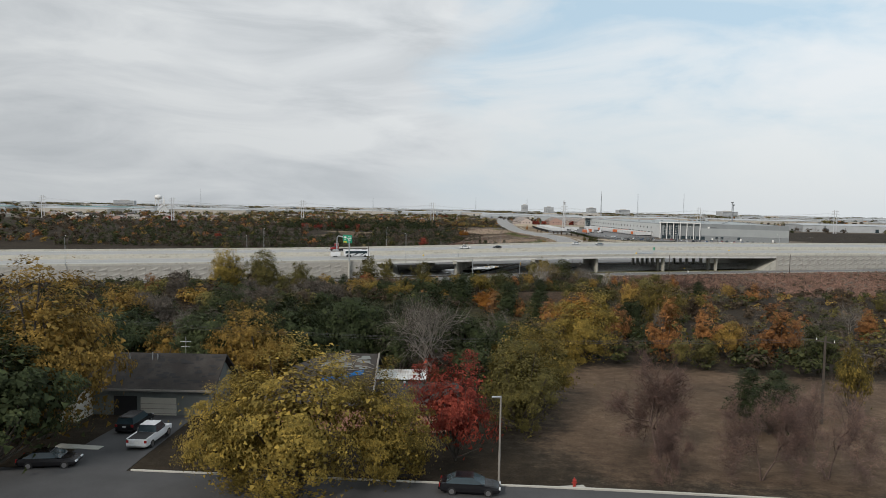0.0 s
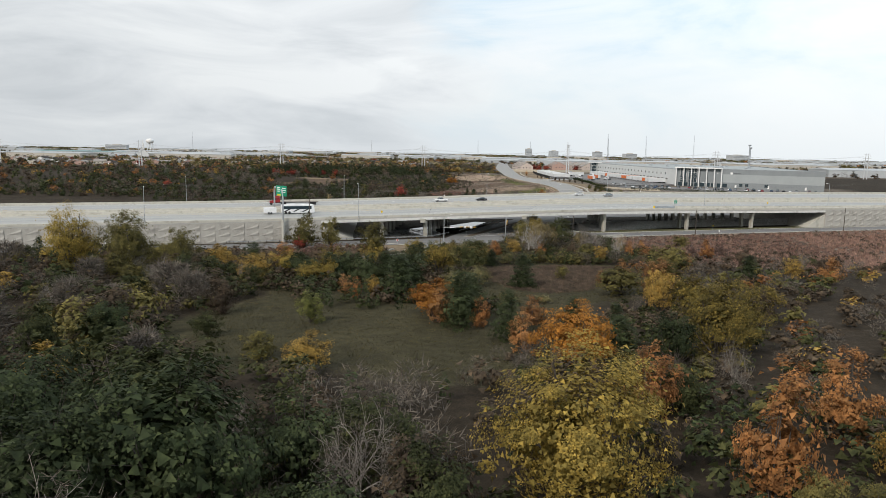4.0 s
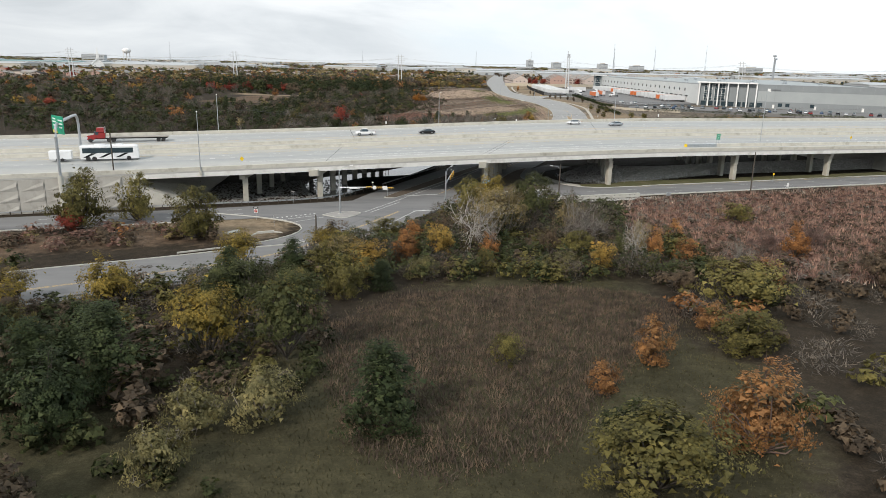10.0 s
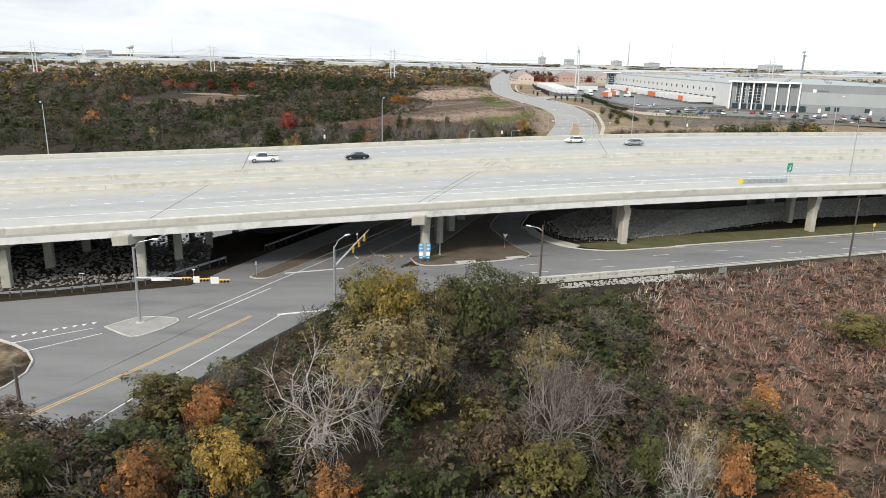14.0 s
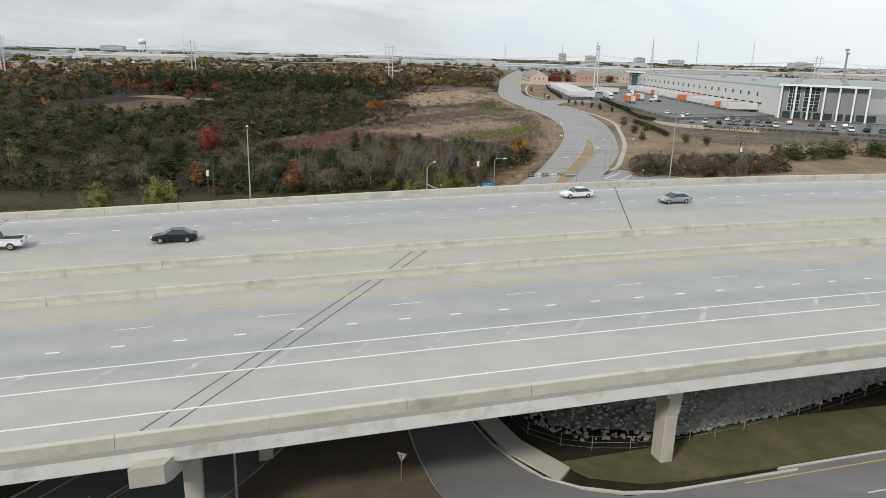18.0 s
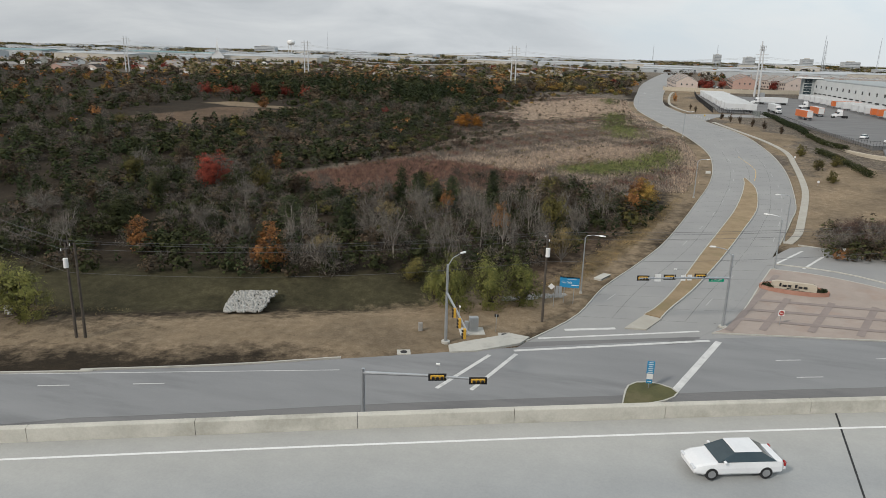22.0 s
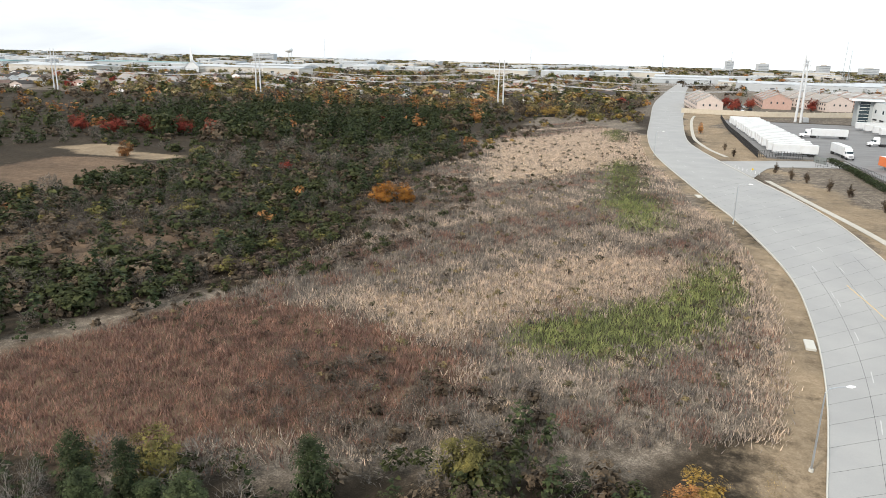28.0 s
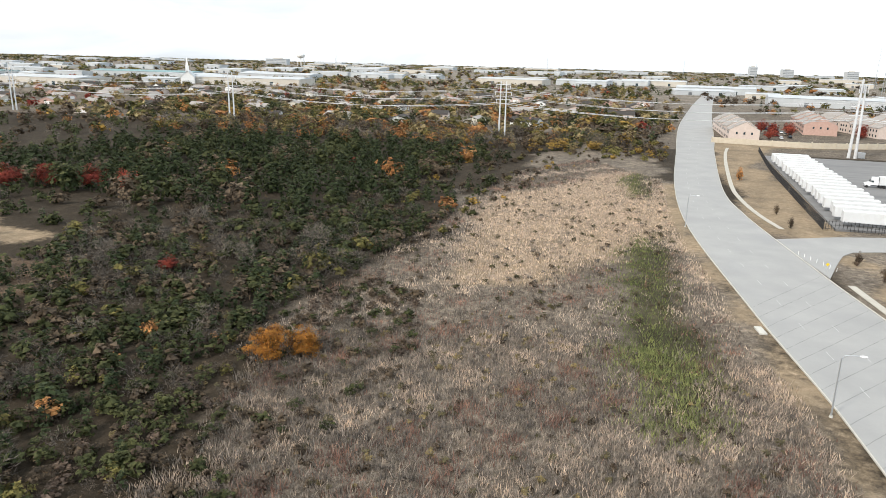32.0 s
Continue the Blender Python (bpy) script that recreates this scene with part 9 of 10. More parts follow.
part("leaf_heap", bits(Mesh(), -17.2, -15.4, 76.5, 80, 12.4, 14.2, (74, 82), 90, 8, 0.22), M["brown_leaf"], wreck, "fallen leaves on the roof", kind="stuff")
tin = Mesh()
for i in range(24):
    x = -9.2 + i * 0.32
    tin.loft([[(x, 80.2, 12.72), (x + 0.08, 80.2, 12.80), (x + 0.24, 80.2, 12.80), (x + 0.32, 80.2, 12.72)], [(x, 84.4, 12.95), (x + 0.08, 84.4, 13.03), (x + 0.24, 84.4, 13.03), (x + 0.32, 84.4, 12.95)]], caps=False, closed=False)
part("patio_roof", tin, M["tin"], wreck, "rusted white corrugated patio roof")
for px2 in (-8.9, -1.9):
    part("patio_post", Mesh().box(px2, 84.2, g2, 0.12, 0.12, 12.95 - g2), M["timber"], wreck)
part("rake_board", Mesh().tube([(-7.05, 71.6, 12.3), (-7.05, 80, 15.88)], 0.1, 0.1, 4), M["timber"], wreck)
part("chimney", Mesh().box(-11.2, 83.5, 13.5, 0.6, 0.6, 1.9, 0, 0.03), M["bark"], wreck)
for vx, vy, vh in ((-13.1, 76.6, 0.55), (-6.4, 77.6, 0.5), (-4.0, 78.6, 0.4)):
    vz = lie(vx, vy) if vx < -7 else 12.4
    part("vent_pipe", Mesh().tube([(vx, vy, vz - 0.1), (vx, vy, vz + vh)], 0.09).tube([(vx, vy, vz + vh), (vx, vy, vz + vh + 0.16)], 0.16), M["steel"], wreck)
part("turbine_vent", Mesh().tube([(-6.9 + 0.2, 76.8, 12.3), (-6.7, 76.8, 12.5), (-6.7, 76.8, 12.7), (-6.7, 76.8, 12.95)], 0.2, 0.2, 10), M["brownbark"], wreck, "rusted turbine vent")

lampst = thing("street_lamp", "slim grey street lamp pole by the residential street", "street lamp", pose(5.1, 57, height(57)))
part("pole", Mesh().tube([(0, 0, -0.2), (0, 0, 7.3)], 0.1, 0.07), M["timber"], lampst)
part("lamp_head", Mesh().box(-0.35, 0, 7.1, 0.8, 0.22, 0.16, 0, 0.04), M["steel"], lampst)
hyd = thing("fire_hydrant", "red fire hydrant on a concrete slab", "hydrant", pose(11.2, 55.9, height(55.9)))
part("slab", Mesh().box(0, -0.3, -0.1, 2.0, 1.4, 0.16, 10), M["kerb"], hyd)
part("barrel", Mesh().tube([(0, 0, 0), (0, 0, 0.6)], 0.13).tube([(0, 0, 0.6), (0, 0, 0.68)], 0.17).tube([(0, 0, 0.68), (0, 0, 0.85)], 0.13, 0.05), M["red"], hyd)
part("nozzle", Mesh().tube([(-0.22, 0, 0.45), (0.22, 0, 0.45)], 0.07), M["red"], hyd)

# ---- warehouse ----
wh = thing("warehouse", "large grey tilt-wall warehouse with glazed entrance and white roof", "warehouse")
WC = [(203, 650), (297, 598), (345, 845), (190, 908)]
ZB, ZT = 6.6, 21.6


def along(a, b, t):
    return a[0] + (b[0] - a[0]) * t, a[1] + (b[1] - a[1]) * t


def wall_box(m, a, b, t0, t1, z0, z1, out, depth):
    """A box on the wall from a to b between shares t0 and t1, standing proud."""
    p, q = along(a, b, t0), along(a, b, t1)
    L = math.hypot(q[0] - p[0], q[1] - p[1])
    ang = math.degrees(math.atan2(q[1] - p[1], q[0] - p[0]))
    nx2, ny2 = math.sin(radians(ang)), -math.cos(radians(ang))
    cx2, cy2 = (p[0] + q[0]) / 2 + nx2 * (out - depth / 2), (p[1] + q[1]) / 2 + ny2 * (out - depth / 2)
    return m.box(cx2, cy2, z0, L, depth, z1 - z0, ang)


A, B, C, D = WC
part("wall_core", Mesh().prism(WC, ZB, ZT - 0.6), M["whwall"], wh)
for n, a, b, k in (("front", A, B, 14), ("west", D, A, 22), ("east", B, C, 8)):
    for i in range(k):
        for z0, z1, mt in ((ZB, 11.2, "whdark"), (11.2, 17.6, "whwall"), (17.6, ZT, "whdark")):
            # west side takes the paler tone with its brightness painted in
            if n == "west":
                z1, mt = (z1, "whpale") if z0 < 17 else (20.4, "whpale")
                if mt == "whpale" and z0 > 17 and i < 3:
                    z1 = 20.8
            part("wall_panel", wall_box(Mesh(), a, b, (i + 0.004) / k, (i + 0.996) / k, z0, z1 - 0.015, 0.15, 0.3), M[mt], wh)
# white membrane given the wall grey: its shade is put into the colour
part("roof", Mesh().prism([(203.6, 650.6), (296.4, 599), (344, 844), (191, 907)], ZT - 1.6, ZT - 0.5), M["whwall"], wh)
for i in range(12):
    part("roof_unit", Mesh().box(225 + 26 * (i % 4), 690 + 55 * (i // 4), ZT - 0.5, 2.4, 2.4, 1.1, 20, 0.1), M["steel"], wh)
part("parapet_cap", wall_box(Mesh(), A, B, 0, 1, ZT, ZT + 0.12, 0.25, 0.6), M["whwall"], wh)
# glazed entrance: deep canopy, white columns, tall glass
ENT = 0.33
part("canopy", wall_box(Mesh(), A, B, -0.01, ENT, 21.7, 22.5, 3.4, 5.0), M["paintwhite"], wh)
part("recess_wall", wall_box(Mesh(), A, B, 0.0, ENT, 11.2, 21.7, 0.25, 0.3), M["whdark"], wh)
for t in (0.0, 0.055, 0.11, 0.165, 0.22, 0.275, 0.325):
    part("column", wall_box(Mesh(), A, B, t, t + 0.007, ZB, 21.7, 3.0, 0.7), M["paintwhite"], wh)
for i, (t0, t1) in enumerate(((0.03, 0.075), (0.09, 0.15))):
    gl = part("window", wall_box(Mesh(), A, B, t0, t1, 10.8, 21.2, 0.45, 0.2), M["glass"], wh)
    for j in range(1, 7):
        part("mullion", wall_box(Mesh(), A, B, t0, t1, 10.8 + j * 1.5, 10.9 + j * 1.5, 0.5, 0.2), M["paintwhite"], gl)
    for j in range(0, 4):
        t = t0 + (t1 - t0) * j / 3
        part("mullion", wall_box(Mesh(), A, B, t - 0.0007, t + 0.0007, 10.8, 21.2, 0.52, 0.2), M["paintwhite"], gl)
for i in range(9):
    t = 0.015 + i * 0.04
    part("window", wall_box(Mesh(), A, B, t, t + 0.031, 7.4, 10.2, 0.45, 0.3), M["glass"], wh)
for t in (0.45, 0.49, 0.62):
    part("window", wall_box(Mesh(), A, B, t, t + 0.022, 8.2, 10.4, 0.2, 0.3), M["glass"], wh)
for t in (0.42, 0.64, 0.88):
    part("door", wall_box(Mesh(), A, B, t, t + 0.012, 7.2, 9.4, 0.2, 0.3), M["paintwhite"], wh)
part("emblem", wall_box(Mesh(), A, B, 0.385, 0.40, 17.6, 19.2, 0.22, 0.2), M["paintwhite"], wh, "plain white emblem")
part("sign_bar", wall_box(Mesh(), A, B, 0.407, 0.455, 18.1, 18.8, 0.22, 0.2), M["cargrey"], wh)
# west wall: small high windows and dock doors
for i in range(22):
    t = 0.06 + i * 0.04
    part("window", wall_box(Mesh(), D, A, t, t + 0.007, 15.6, 17.4, 0.22, 0.3), M["glass"], wh)
for i in range(24):
    t = 0.06 + i * 0.037
    d = part("dock_door", wall_box(Mesh(), D, A, t, t + 0.013, 8.9, 12.0, 0.2, 0.3), M["paintwhite"], wh)
    part("dock_seal", wall_box(Mesh(), D, A, t - 0.002, t + 0.015, 12.0, 12.6, 0.6, 0.7), M["black"], d)
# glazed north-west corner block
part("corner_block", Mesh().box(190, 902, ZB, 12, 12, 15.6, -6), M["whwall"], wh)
gl = part("window", Mesh().box(186.5, 896.2, 8, 4.6, 0.5, 13, -6), M["glass"], wh)
for j in range(7):
    part("mullion", Mesh().box(186.5, 895.95, 9.5 + j * 1.7, 4.6, 0.12, 0.14, -6), M["paintwhite"], gl)
part("canopy", Mesh().box(187.5, 899, 21.4, 15, 12, 0.7, -6), M["paintwhite"], wh)

# ---- yard: trailers, lorries, fences, hedge ----
YZ = 7.95
for i in range(20):
    y = 744 + i * 7.0 * 0.98
    trailer(124.4 + 0.03 * i + random.Random(i).uniform(-0.5, 0.5), y * 1.0 if i else 744, YZ, 180 + random.Random(i + 50).uniform(-1, 1))
for i, (dx, y, skin) in enumerate(((0, 672, "trailer"), (0, 680, "trailer"), (0, 697, "trailer"), (0, 706, "trailer"), (0, 715, "trailer"), (0, 733, "trailer"), (0, 741, "orange"), (0, 757, "trailer"), (0, 766, "trailer"), (0, 789, "trailer"), (0, 806, "orange"), (0, 815, "trailer"), (0, 838, "trailer"), (0, 846, "trailer"), (0, 870, "trailer"), (0, 688, "orange"), (0, 724, "trailer"), (0, 749, "orange"), (0, 775, "trailer"), (0, 798, "trailer"), (0, 825, "trailer"), (0, 858, "trailer"))):
    wx = 190 + (203 - 190) * (908 - y) / 258
    word = "white" if skin == "trailer" else "orange"
    trailer(wx - 8.0, y, YZ, 183, skin, word + " box semi-trailer backed up to a dock door", "docked semi-trailers")
trailer(147, 716, YZ, 100, "orange", "orange container trailer standing in the yard", "", 12.2)
trailer(158, 742, YZ, 95, "orange", "orange box trailer in the yard", "", 12.2)
trailer(152.6, 818, YZ, 180, "trailer", "white box trailer behind a lorry tractor", "")
tractor(143.6, 818, YZ, 180)
trailer(141.2, 752, YZ, 272, "trailer", "white box trailer with its lorry near the gate", "")
tractor(141.5, 742.8, YZ, 272)
tractor(163.5, 792, YZ, 184)
tractor(165, 733, YZ, 184, "carwhite", "white lorry tractor hitched at the docks")


def bar_fence(line, h, gap, label, mat="black", dz=0.0, zz=None, post=0.05, rails=(0.15, 0.9)):
    f = thing("fence", label, "fence")
    p = resample(line, gap)
    base = [(x, y, (zz if zz is not None else height(y)) + dz) for x, y in p]
    for x, y, z in base:
        part("post", Mesh().box(x, y, z - 0.2, post, post, h + 0.2), M[mat], f)
    for k in rails:
        part("rail", Mesh().tube([(x, y, z + h * k) for x, y, z in base], 0.035, 0.035, 4), M[mat], f)
    return f


bar_fence([(112, 738), (112.5, 770), (113, 800), (114, 850), (118, 918)], 2.4, 0.8, "tall black steel yard fence", "black", 0.3, 7.4, 0.12, (0.1, 0.5, 0.93))
bar_fence([(112, 738), (118, 738.5), (126, 737)], 2.4, 0.8, "tall black steel fence beside the yard gate", "black", 0.3, 7.4, 0.1, (0.1, 0.5, 0.93))
bar_fence([(127, 722), (136, 712), (138, 690), (138.5, 640), (146, 617), (175, 628)], 2.0, 1.2, "black steel fence above the retaining wall", "black", 0.3, 7.4, 0.06)
screen = thing("gate", "grey screened sliding gate of the yard", "gate")
part("panel", Mesh().box(130.2, 731, 7.4, 0.1, 7, 2.2, 20), M["greysiding"], screen)
for dy in (-3.4, 3.4):
    part("post", Mesh().box(130.2 - dy * 0.34, 731 + dy * 0.94, 7.2, 0.15, 0.15, 2.6), M["black"], screen)


def hedge(line, h, w, label, mat="cedar", zz=None, seed=1, n=160, size=0.2):
    """A clipped hedge: leaves packed round a long box."""
    rg = np.random.default_rng(seed)
    p = resample(line, 1.5)
    pts = []
    for x, y in p:
        q = rg.normal(size=(n, 3)) * (w * 0.32, w * 0.32, 0)
        q[:, 0] += x
        q[:, 1] += y + rg.uniform(-0.8, 0.8, n)
        q[:, 2] = (zz if zz is not None else height(y)) + rg.uniform(0, 1, n) ** 0.7 * h
        pts.append(q)
    vs, fs = leaves(np.concatenate(pts), size, rg, 0.5)
    t = thing("hedge", label, "hedge")
    part("foliage", soup("hedge_foliage", vs, fs, M[mat]), None, t)


hedge([(134.5, 735), (135.2, 712), (134.5, 690), (135, 668), (134, 650)], 1.9, 1.6, "dark clipped hedge along the yard fence", "cedar", 7.2, 3)
hedge([(134, 646), (134, 625), (137, 612)], 1.5, 1.6, "dull green hedge above the stone wall", "green_leaf", 6.8, 4)
hedge([(128, 606), (131, 590), (133, 574)], 1.6, 1.8, "low green hedge at the foot of the wall", "green_leaf", None, 5)
for a, b in (((152, 592), (196, 578)), ((200, 577), (214, 573)), ((222, 570), (262, 560)), ((165, 604), (182, 600))):
    hedge([a, b], 1.2, 1.5, "low clipped hedge at the car park edge", "cedar", 6.3, int(a[0]), 70)
stone = thing("retaining_wall", "rough tan stone retaining wall below the yard", "wall")
rs = random.Random(5)
wl2 = resample([(135.5, 668), (136, 640), (136, 620), (140, 604), (150, 596), (172, 590)], 1.6)
for i in range(len(wl2) - 1):
    (x0, y0), (x1, y1) = wl2[i], wl2[i + 1]
    ang = math.degrees(math.atan2(y1 - y0, x1 - x0))
    for j in range(3):
        part("stone", Mesh().box((x0 + x1) / 2, (y0 + y1) / 2, 5.0 + j * 0.72 + rs.uniform(-0.03, 0.03), 1.62, 0.7 + rs.uniform(-0.1, 0.1), 0.7, ang + rs.uniform(-3, 3), 0.08), M["stonewall"], stone)
kinds = ["sedan", "suv", "sedan", "pickup", "suv"]
paints = ["carwhite", "cargrey", "silver", "carblack", "carblue", "carwhite", "carred", "silver", "carblack", "cartan"]
rc = random.Random(21)
for i in range(30):
    t = i / 29
    x, y = 172 + 104 * t, 640 - 56 * t
    if rc.random() < 0.15:
        continue
    car(x, y - 14.5, 6.91, 61 + (180 if rc.random() < 0.4 else 0), kinds[i % 5], paints[(i * 7) % 10], "in the warehouse car park", "cars in the car park", False)
for i in range(22):
    x, y = 152 + 5.0 * i, 610 - 1.75 * i
    if rc.random() < 0.35:
        continue
    car(x, y, 6.91, 70, kinds[(i * 3) % 5], paints[(i * 3 + 2) % 10], "in the warehouse car park", "cars in the car park", False)
for x, y in ((150, 641), (158, 638), (154, 630)):
    car(x, y, YZ, 60, "sedan", "carwhite", "by the yard office", "cars in the car park", False)

# young trees on the verge
for x, y, h in ((99, 816, 6), (103, 755, 3.6), (104, 737, 3.6), (112, 703, 3.8), (114, 691, 4), (117, 686, 4), (120, 674, 4), (123, 667, 4), (126, 650, 4)):
    tree("brown" if h < 5 else "orange", x, y, h, h * 0.55)
for x, y, h in ((122, 599, 4), (122, 578, 3.8), (122, 564, 3.6), (128, 585, 4), (136, 560, 4.2), (142, 556, 4)):
    tree("olive", x, y, h, h * 0.9)
for i in range(7):
    post = thing("delineator_post", "short white flexible lane delineator post", "bollard", pose(101 + i * 0.9, 708 - i * 2.0, height(705)))
    part("tube", Mesh().tube([(0, 0, 0), (0, 0, 0.9)], 0.05), M["paintwhite"], post)
    part("base", Mesh().tube([(0, 0, 0), (0, 0, 0.06)], 0.14), M["black"], post)

# ---- apartments and the cell tower ----
M["brickred"] = surface("red_brick", (0.36, 0.235, 0.195), (0.46, 0.32, 0.27), 0.8, 8, 0.9, 0, 0.1)
M["brickpale"] = surface("pale_pink_brick", (0.46, 0.38, 0.34), (0.56, 0.48, 0.43), 0.8, 8, 0.9, 0, 0.1)
M["aptroof"] = surface("grey_brown_shingle", (0.22, 0.205, 0.19), (0.32, 0.30, 0.28), 0.4, 5, 0.95, 0, 0.2)


def gable(m, x, y, z, w, d, hw, hr):
    """A gabled body: ridge along local y."""
    return m.loft([[(x - w / 2, y - d / 2, z), (x + w / 2, y - d / 2, z), (x + w / 2, y - d / 2, z + hw), (x, y - d / 2, z + hw + hr), (x - w / 2, y - d / 2, z + hw)],
                   [(x - w / 2, y + d / 2, z), (x + w / 2, y + d / 2, z), (x + w / 2, y + d / 2, z + hw), (x, y + d / 2, z + hw + hr), (x - w / 2, y + d / 2, z + hw)]])


def roofs(m, x, y, z, w, d, hw, hr, over=0.5):
    for s in (-1, 1):
        e = s * (w / 2 + over)
        ez = z + hw - over * hr / (w / 2)
        m.loft([[(x, y - d / 2 - over, z + hw + hr + 0.02), (x + e, y - d / 2 - over, ez), (x + e, y - d / 2 - over, ez + 0.2), (x, y - d / 2 - over, z + hw + hr + 0.24)],
                [(x, y + d / 2 + over, z + hw + hr + 0.02), (x + e, y + d / 2 + over, ez), (x + e, y + d / 2 + over, ez + 0.2), (x, y + d / 2 + over, z + hw + hr + 0.24)]])
    return m


def apartments(x, y, turn, w, units, brick, label):
    t = thing("apartment_building", label, "apartments", pose(x, y, 8, 0, 0, turn))
    for i in range(units):
        d = 11.5
        yy = i * 12.0 + 6
        hw = 6.4 + (i % 2) * 0.9
        sec = part("section", gable(Mesh(), 0, yy, 0, w, d, hw, 4.2), M[brick], t)
        part("roof", roofs(Mesh(), 0, yy, 0, w, d - 0.6, hw, 4.2, 0.4), M["aptroof"], t)
        for s in (-1, 1):
            part("dormer", gable(Mesh(), s * w * 0.3, yy, hw - 0.4, 4.4, 8, 0.8, 2.0), M[brick], t)
            part("dormer_roof", roofs(Mesh(), s * w * 0.3, yy, hw - 0.4, 4.4, 7.6, 0.8, 2.0, 0.3), M["aptroof"], t)
            for fl in (0, 1):
                for k in (-3, 0.5, 3.5):
                    part("window", Mesh().box(s * (w / 2 + 0.02), yy + k, 1.0 + fl * 3.0, 0.12, 1.3, 1.4), M["glass"], sec)
    for k in (-4, 0, 4):
        part("window", Mesh().box(k, 0.22, 3.9, 1.0, 0.14, 1.3), M["glass"], t)
    return t


apartments(115.5, 962, 2, 16, 7, "brickpale", "pale brick gabled apartment row with grey-brown roofs")
apartments(166.5, 1026, -4, 19, 7, "brickred", "red brick gabled apartment row with stepped grey roofs")
apartments(206, 1022, 14, 18, 7, "brickpale", "pale pink brick apartment row with stepped roofs")
apartments(246, 1052, 14, 18, 6, "brickred", "red brick apartment row behind the boundary wall")
apartments(285, 1062, 12, 18, 6, "brickpale", "pale brick apartment row with brown roofs")
apartments(330, 1080, 12, 18, 5, "brickred", "red brick apartment row among autumn trees")
bw = thing("boundary_wall", "long pale panelled boundary wall before the apartments", "wall")
pts = resample([(98, 950), (142, 945), (175, 955), (207, 972), (260, 990), (320, 1005)], 6)
for (x0, y0), (x1, y1) in zip(pts[:-1], pts[1:]):
    ang = math.degrees(math.atan2(y1 - y0, x1 - x0))
    part("panel", Mesh().box((x0 + x1) / 2, (y0 + y1) / 2, 7.6, math.hypot(x1 - x0, y1 - y0) - 0.5, 0.25, 3.2, ang), M["stonewall"], bw)
    part("pier", Mesh().box(x0, y0, 7.6, 0.6, 0.6, 3.5, ang, 0.05), M["stonewall"], bw)
for i, (x, y) in enumerate(((132, 985), (136, 1000), (130, 1015), (140, 1030), (136, 1050), (147, 1010), (150, 1040), (186, 1012), (190, 1030), (224, 1035), (228, 1050))):
    tree("red", x, y, 7 + (i % 3), 8)
for i in range(12):
    car(139 + (i % 2) * 6, 990 + i * 8, height(990) + 0.02, 90, kinds[i % 5], paints[(i * 3) % 10], "between the apartment rows", "apartment cars", False)
cell = thing("cell_tower", "paired steel poles carrying power lines and antenna racks", "mast", pose(158, 910, 8, 0, 0, -4))
for px3, ph in ((-1.4, 36.5), (1.4, 33.5)):
    part("pole", Mesh().tube([(px3, 0, -0.5), (px3 * 0.5, 0, ph)], 0.75, 0.42, 10), M["palesteel"], cell)
for lv in (33, 31):
    rack = part("antenna_rack", Mesh().tube([(-1.8, -1, lv), (1.8, -1, lv), (0, 2, lv), (-1.8, -1, lv)], 0.08, 0.08, 4), M["steel"], cell)
    for ax, ay in ((-1.8, -1), (1.8, -1), (0, 2), (0, -1.1), (0.9, 0.5), (-0.9, 0.5)):
        part("antenna", Mesh().box(ax, ay, lv - 0.9, 0.35, 0.25, 1.7, 0, 0.04), M["palesteel"], rack)
for z in (27.6, 23.6, 19.6):
    part("crossarm", Mesh().box(0, 0, z, 8.2, 0.4, 0.4), M["palesteel"], cell)
part("cabinet", Mesh().box(4, 1, 0, 3, 2, 2.6, 0, 0.05), M["steel"], cell)
for x, y, h in ((492, 1190, 42), (498, 1200, 38)):
    t = thing("cell_tower", "distant grey monopole mast with antennas", "mast", pose(x, y, 8))
    part("pole", Mesh().tube([(0, 0, -0.5), (0, 0, h)], 0.9, 0.55), M["steel"], t)
    part("antenna_rack", Mesh().box(0, 0, h - 2.4, 3.4, 3.4, 2.2, 30, 0.2), M["steel"], t)

FAR_L, FAR_R = [(102, 1309.5), (119, 1500), (148, 1800), (190, 2200)], [(122, 1309.5), (137, 1500), (164, 1800), (203, 2200)]
tagged(part("road_far", ribbon(FAR_L, FAR_R, 0.10), M["roadlight"]), "pale concrete street running on through the suburb", "road", kind="structure")
tagged(part("plaza_apron", ribbon([(78.5, 454), (84, 470), (90, 486), (96, 497)], [(140, 464), (136, 474), (124, 485), (110, 497)], 0.088), M["roadlight"]), "pale concrete apron round the corner plaza", "pavement", kind="structure")

# ---- power line ----
PYL = [(-527, 921), (-356, 921), (-185, 921), (-14, 921), (158, 910), (330, 900), (500, 890)]
for i, (x, y) in enumerate(PYL):
    if i == 4:
        continue
    t = thing("transmission_tower", "steel two-pole transmission tower with crossarms", "pylon", pose(x, y, height(y), 0, 0, -2), "pylons")
    for s in (-1.7, 1.7):
        part("pole", Mesh().tube([(s, 0, -0.5), (s * 0.9, 0, 30)], 0.55, 0.3), M["palesteel"], t)
    for z, w in ((28, 5.5), (24, 6.5), (20, 5.5)):
        part("crossarm", Mesh().box(0, 0, z, w * 1.5, 0.4, 0.4), M["palesteel"], t)
        for s in (-1, 1):
            part("insulator", Mesh().tube([(s * w * 0.7, 0, z - 1.6), (s * w * 0.7, 0, z)], 0.12), M["paintwhite"], t)
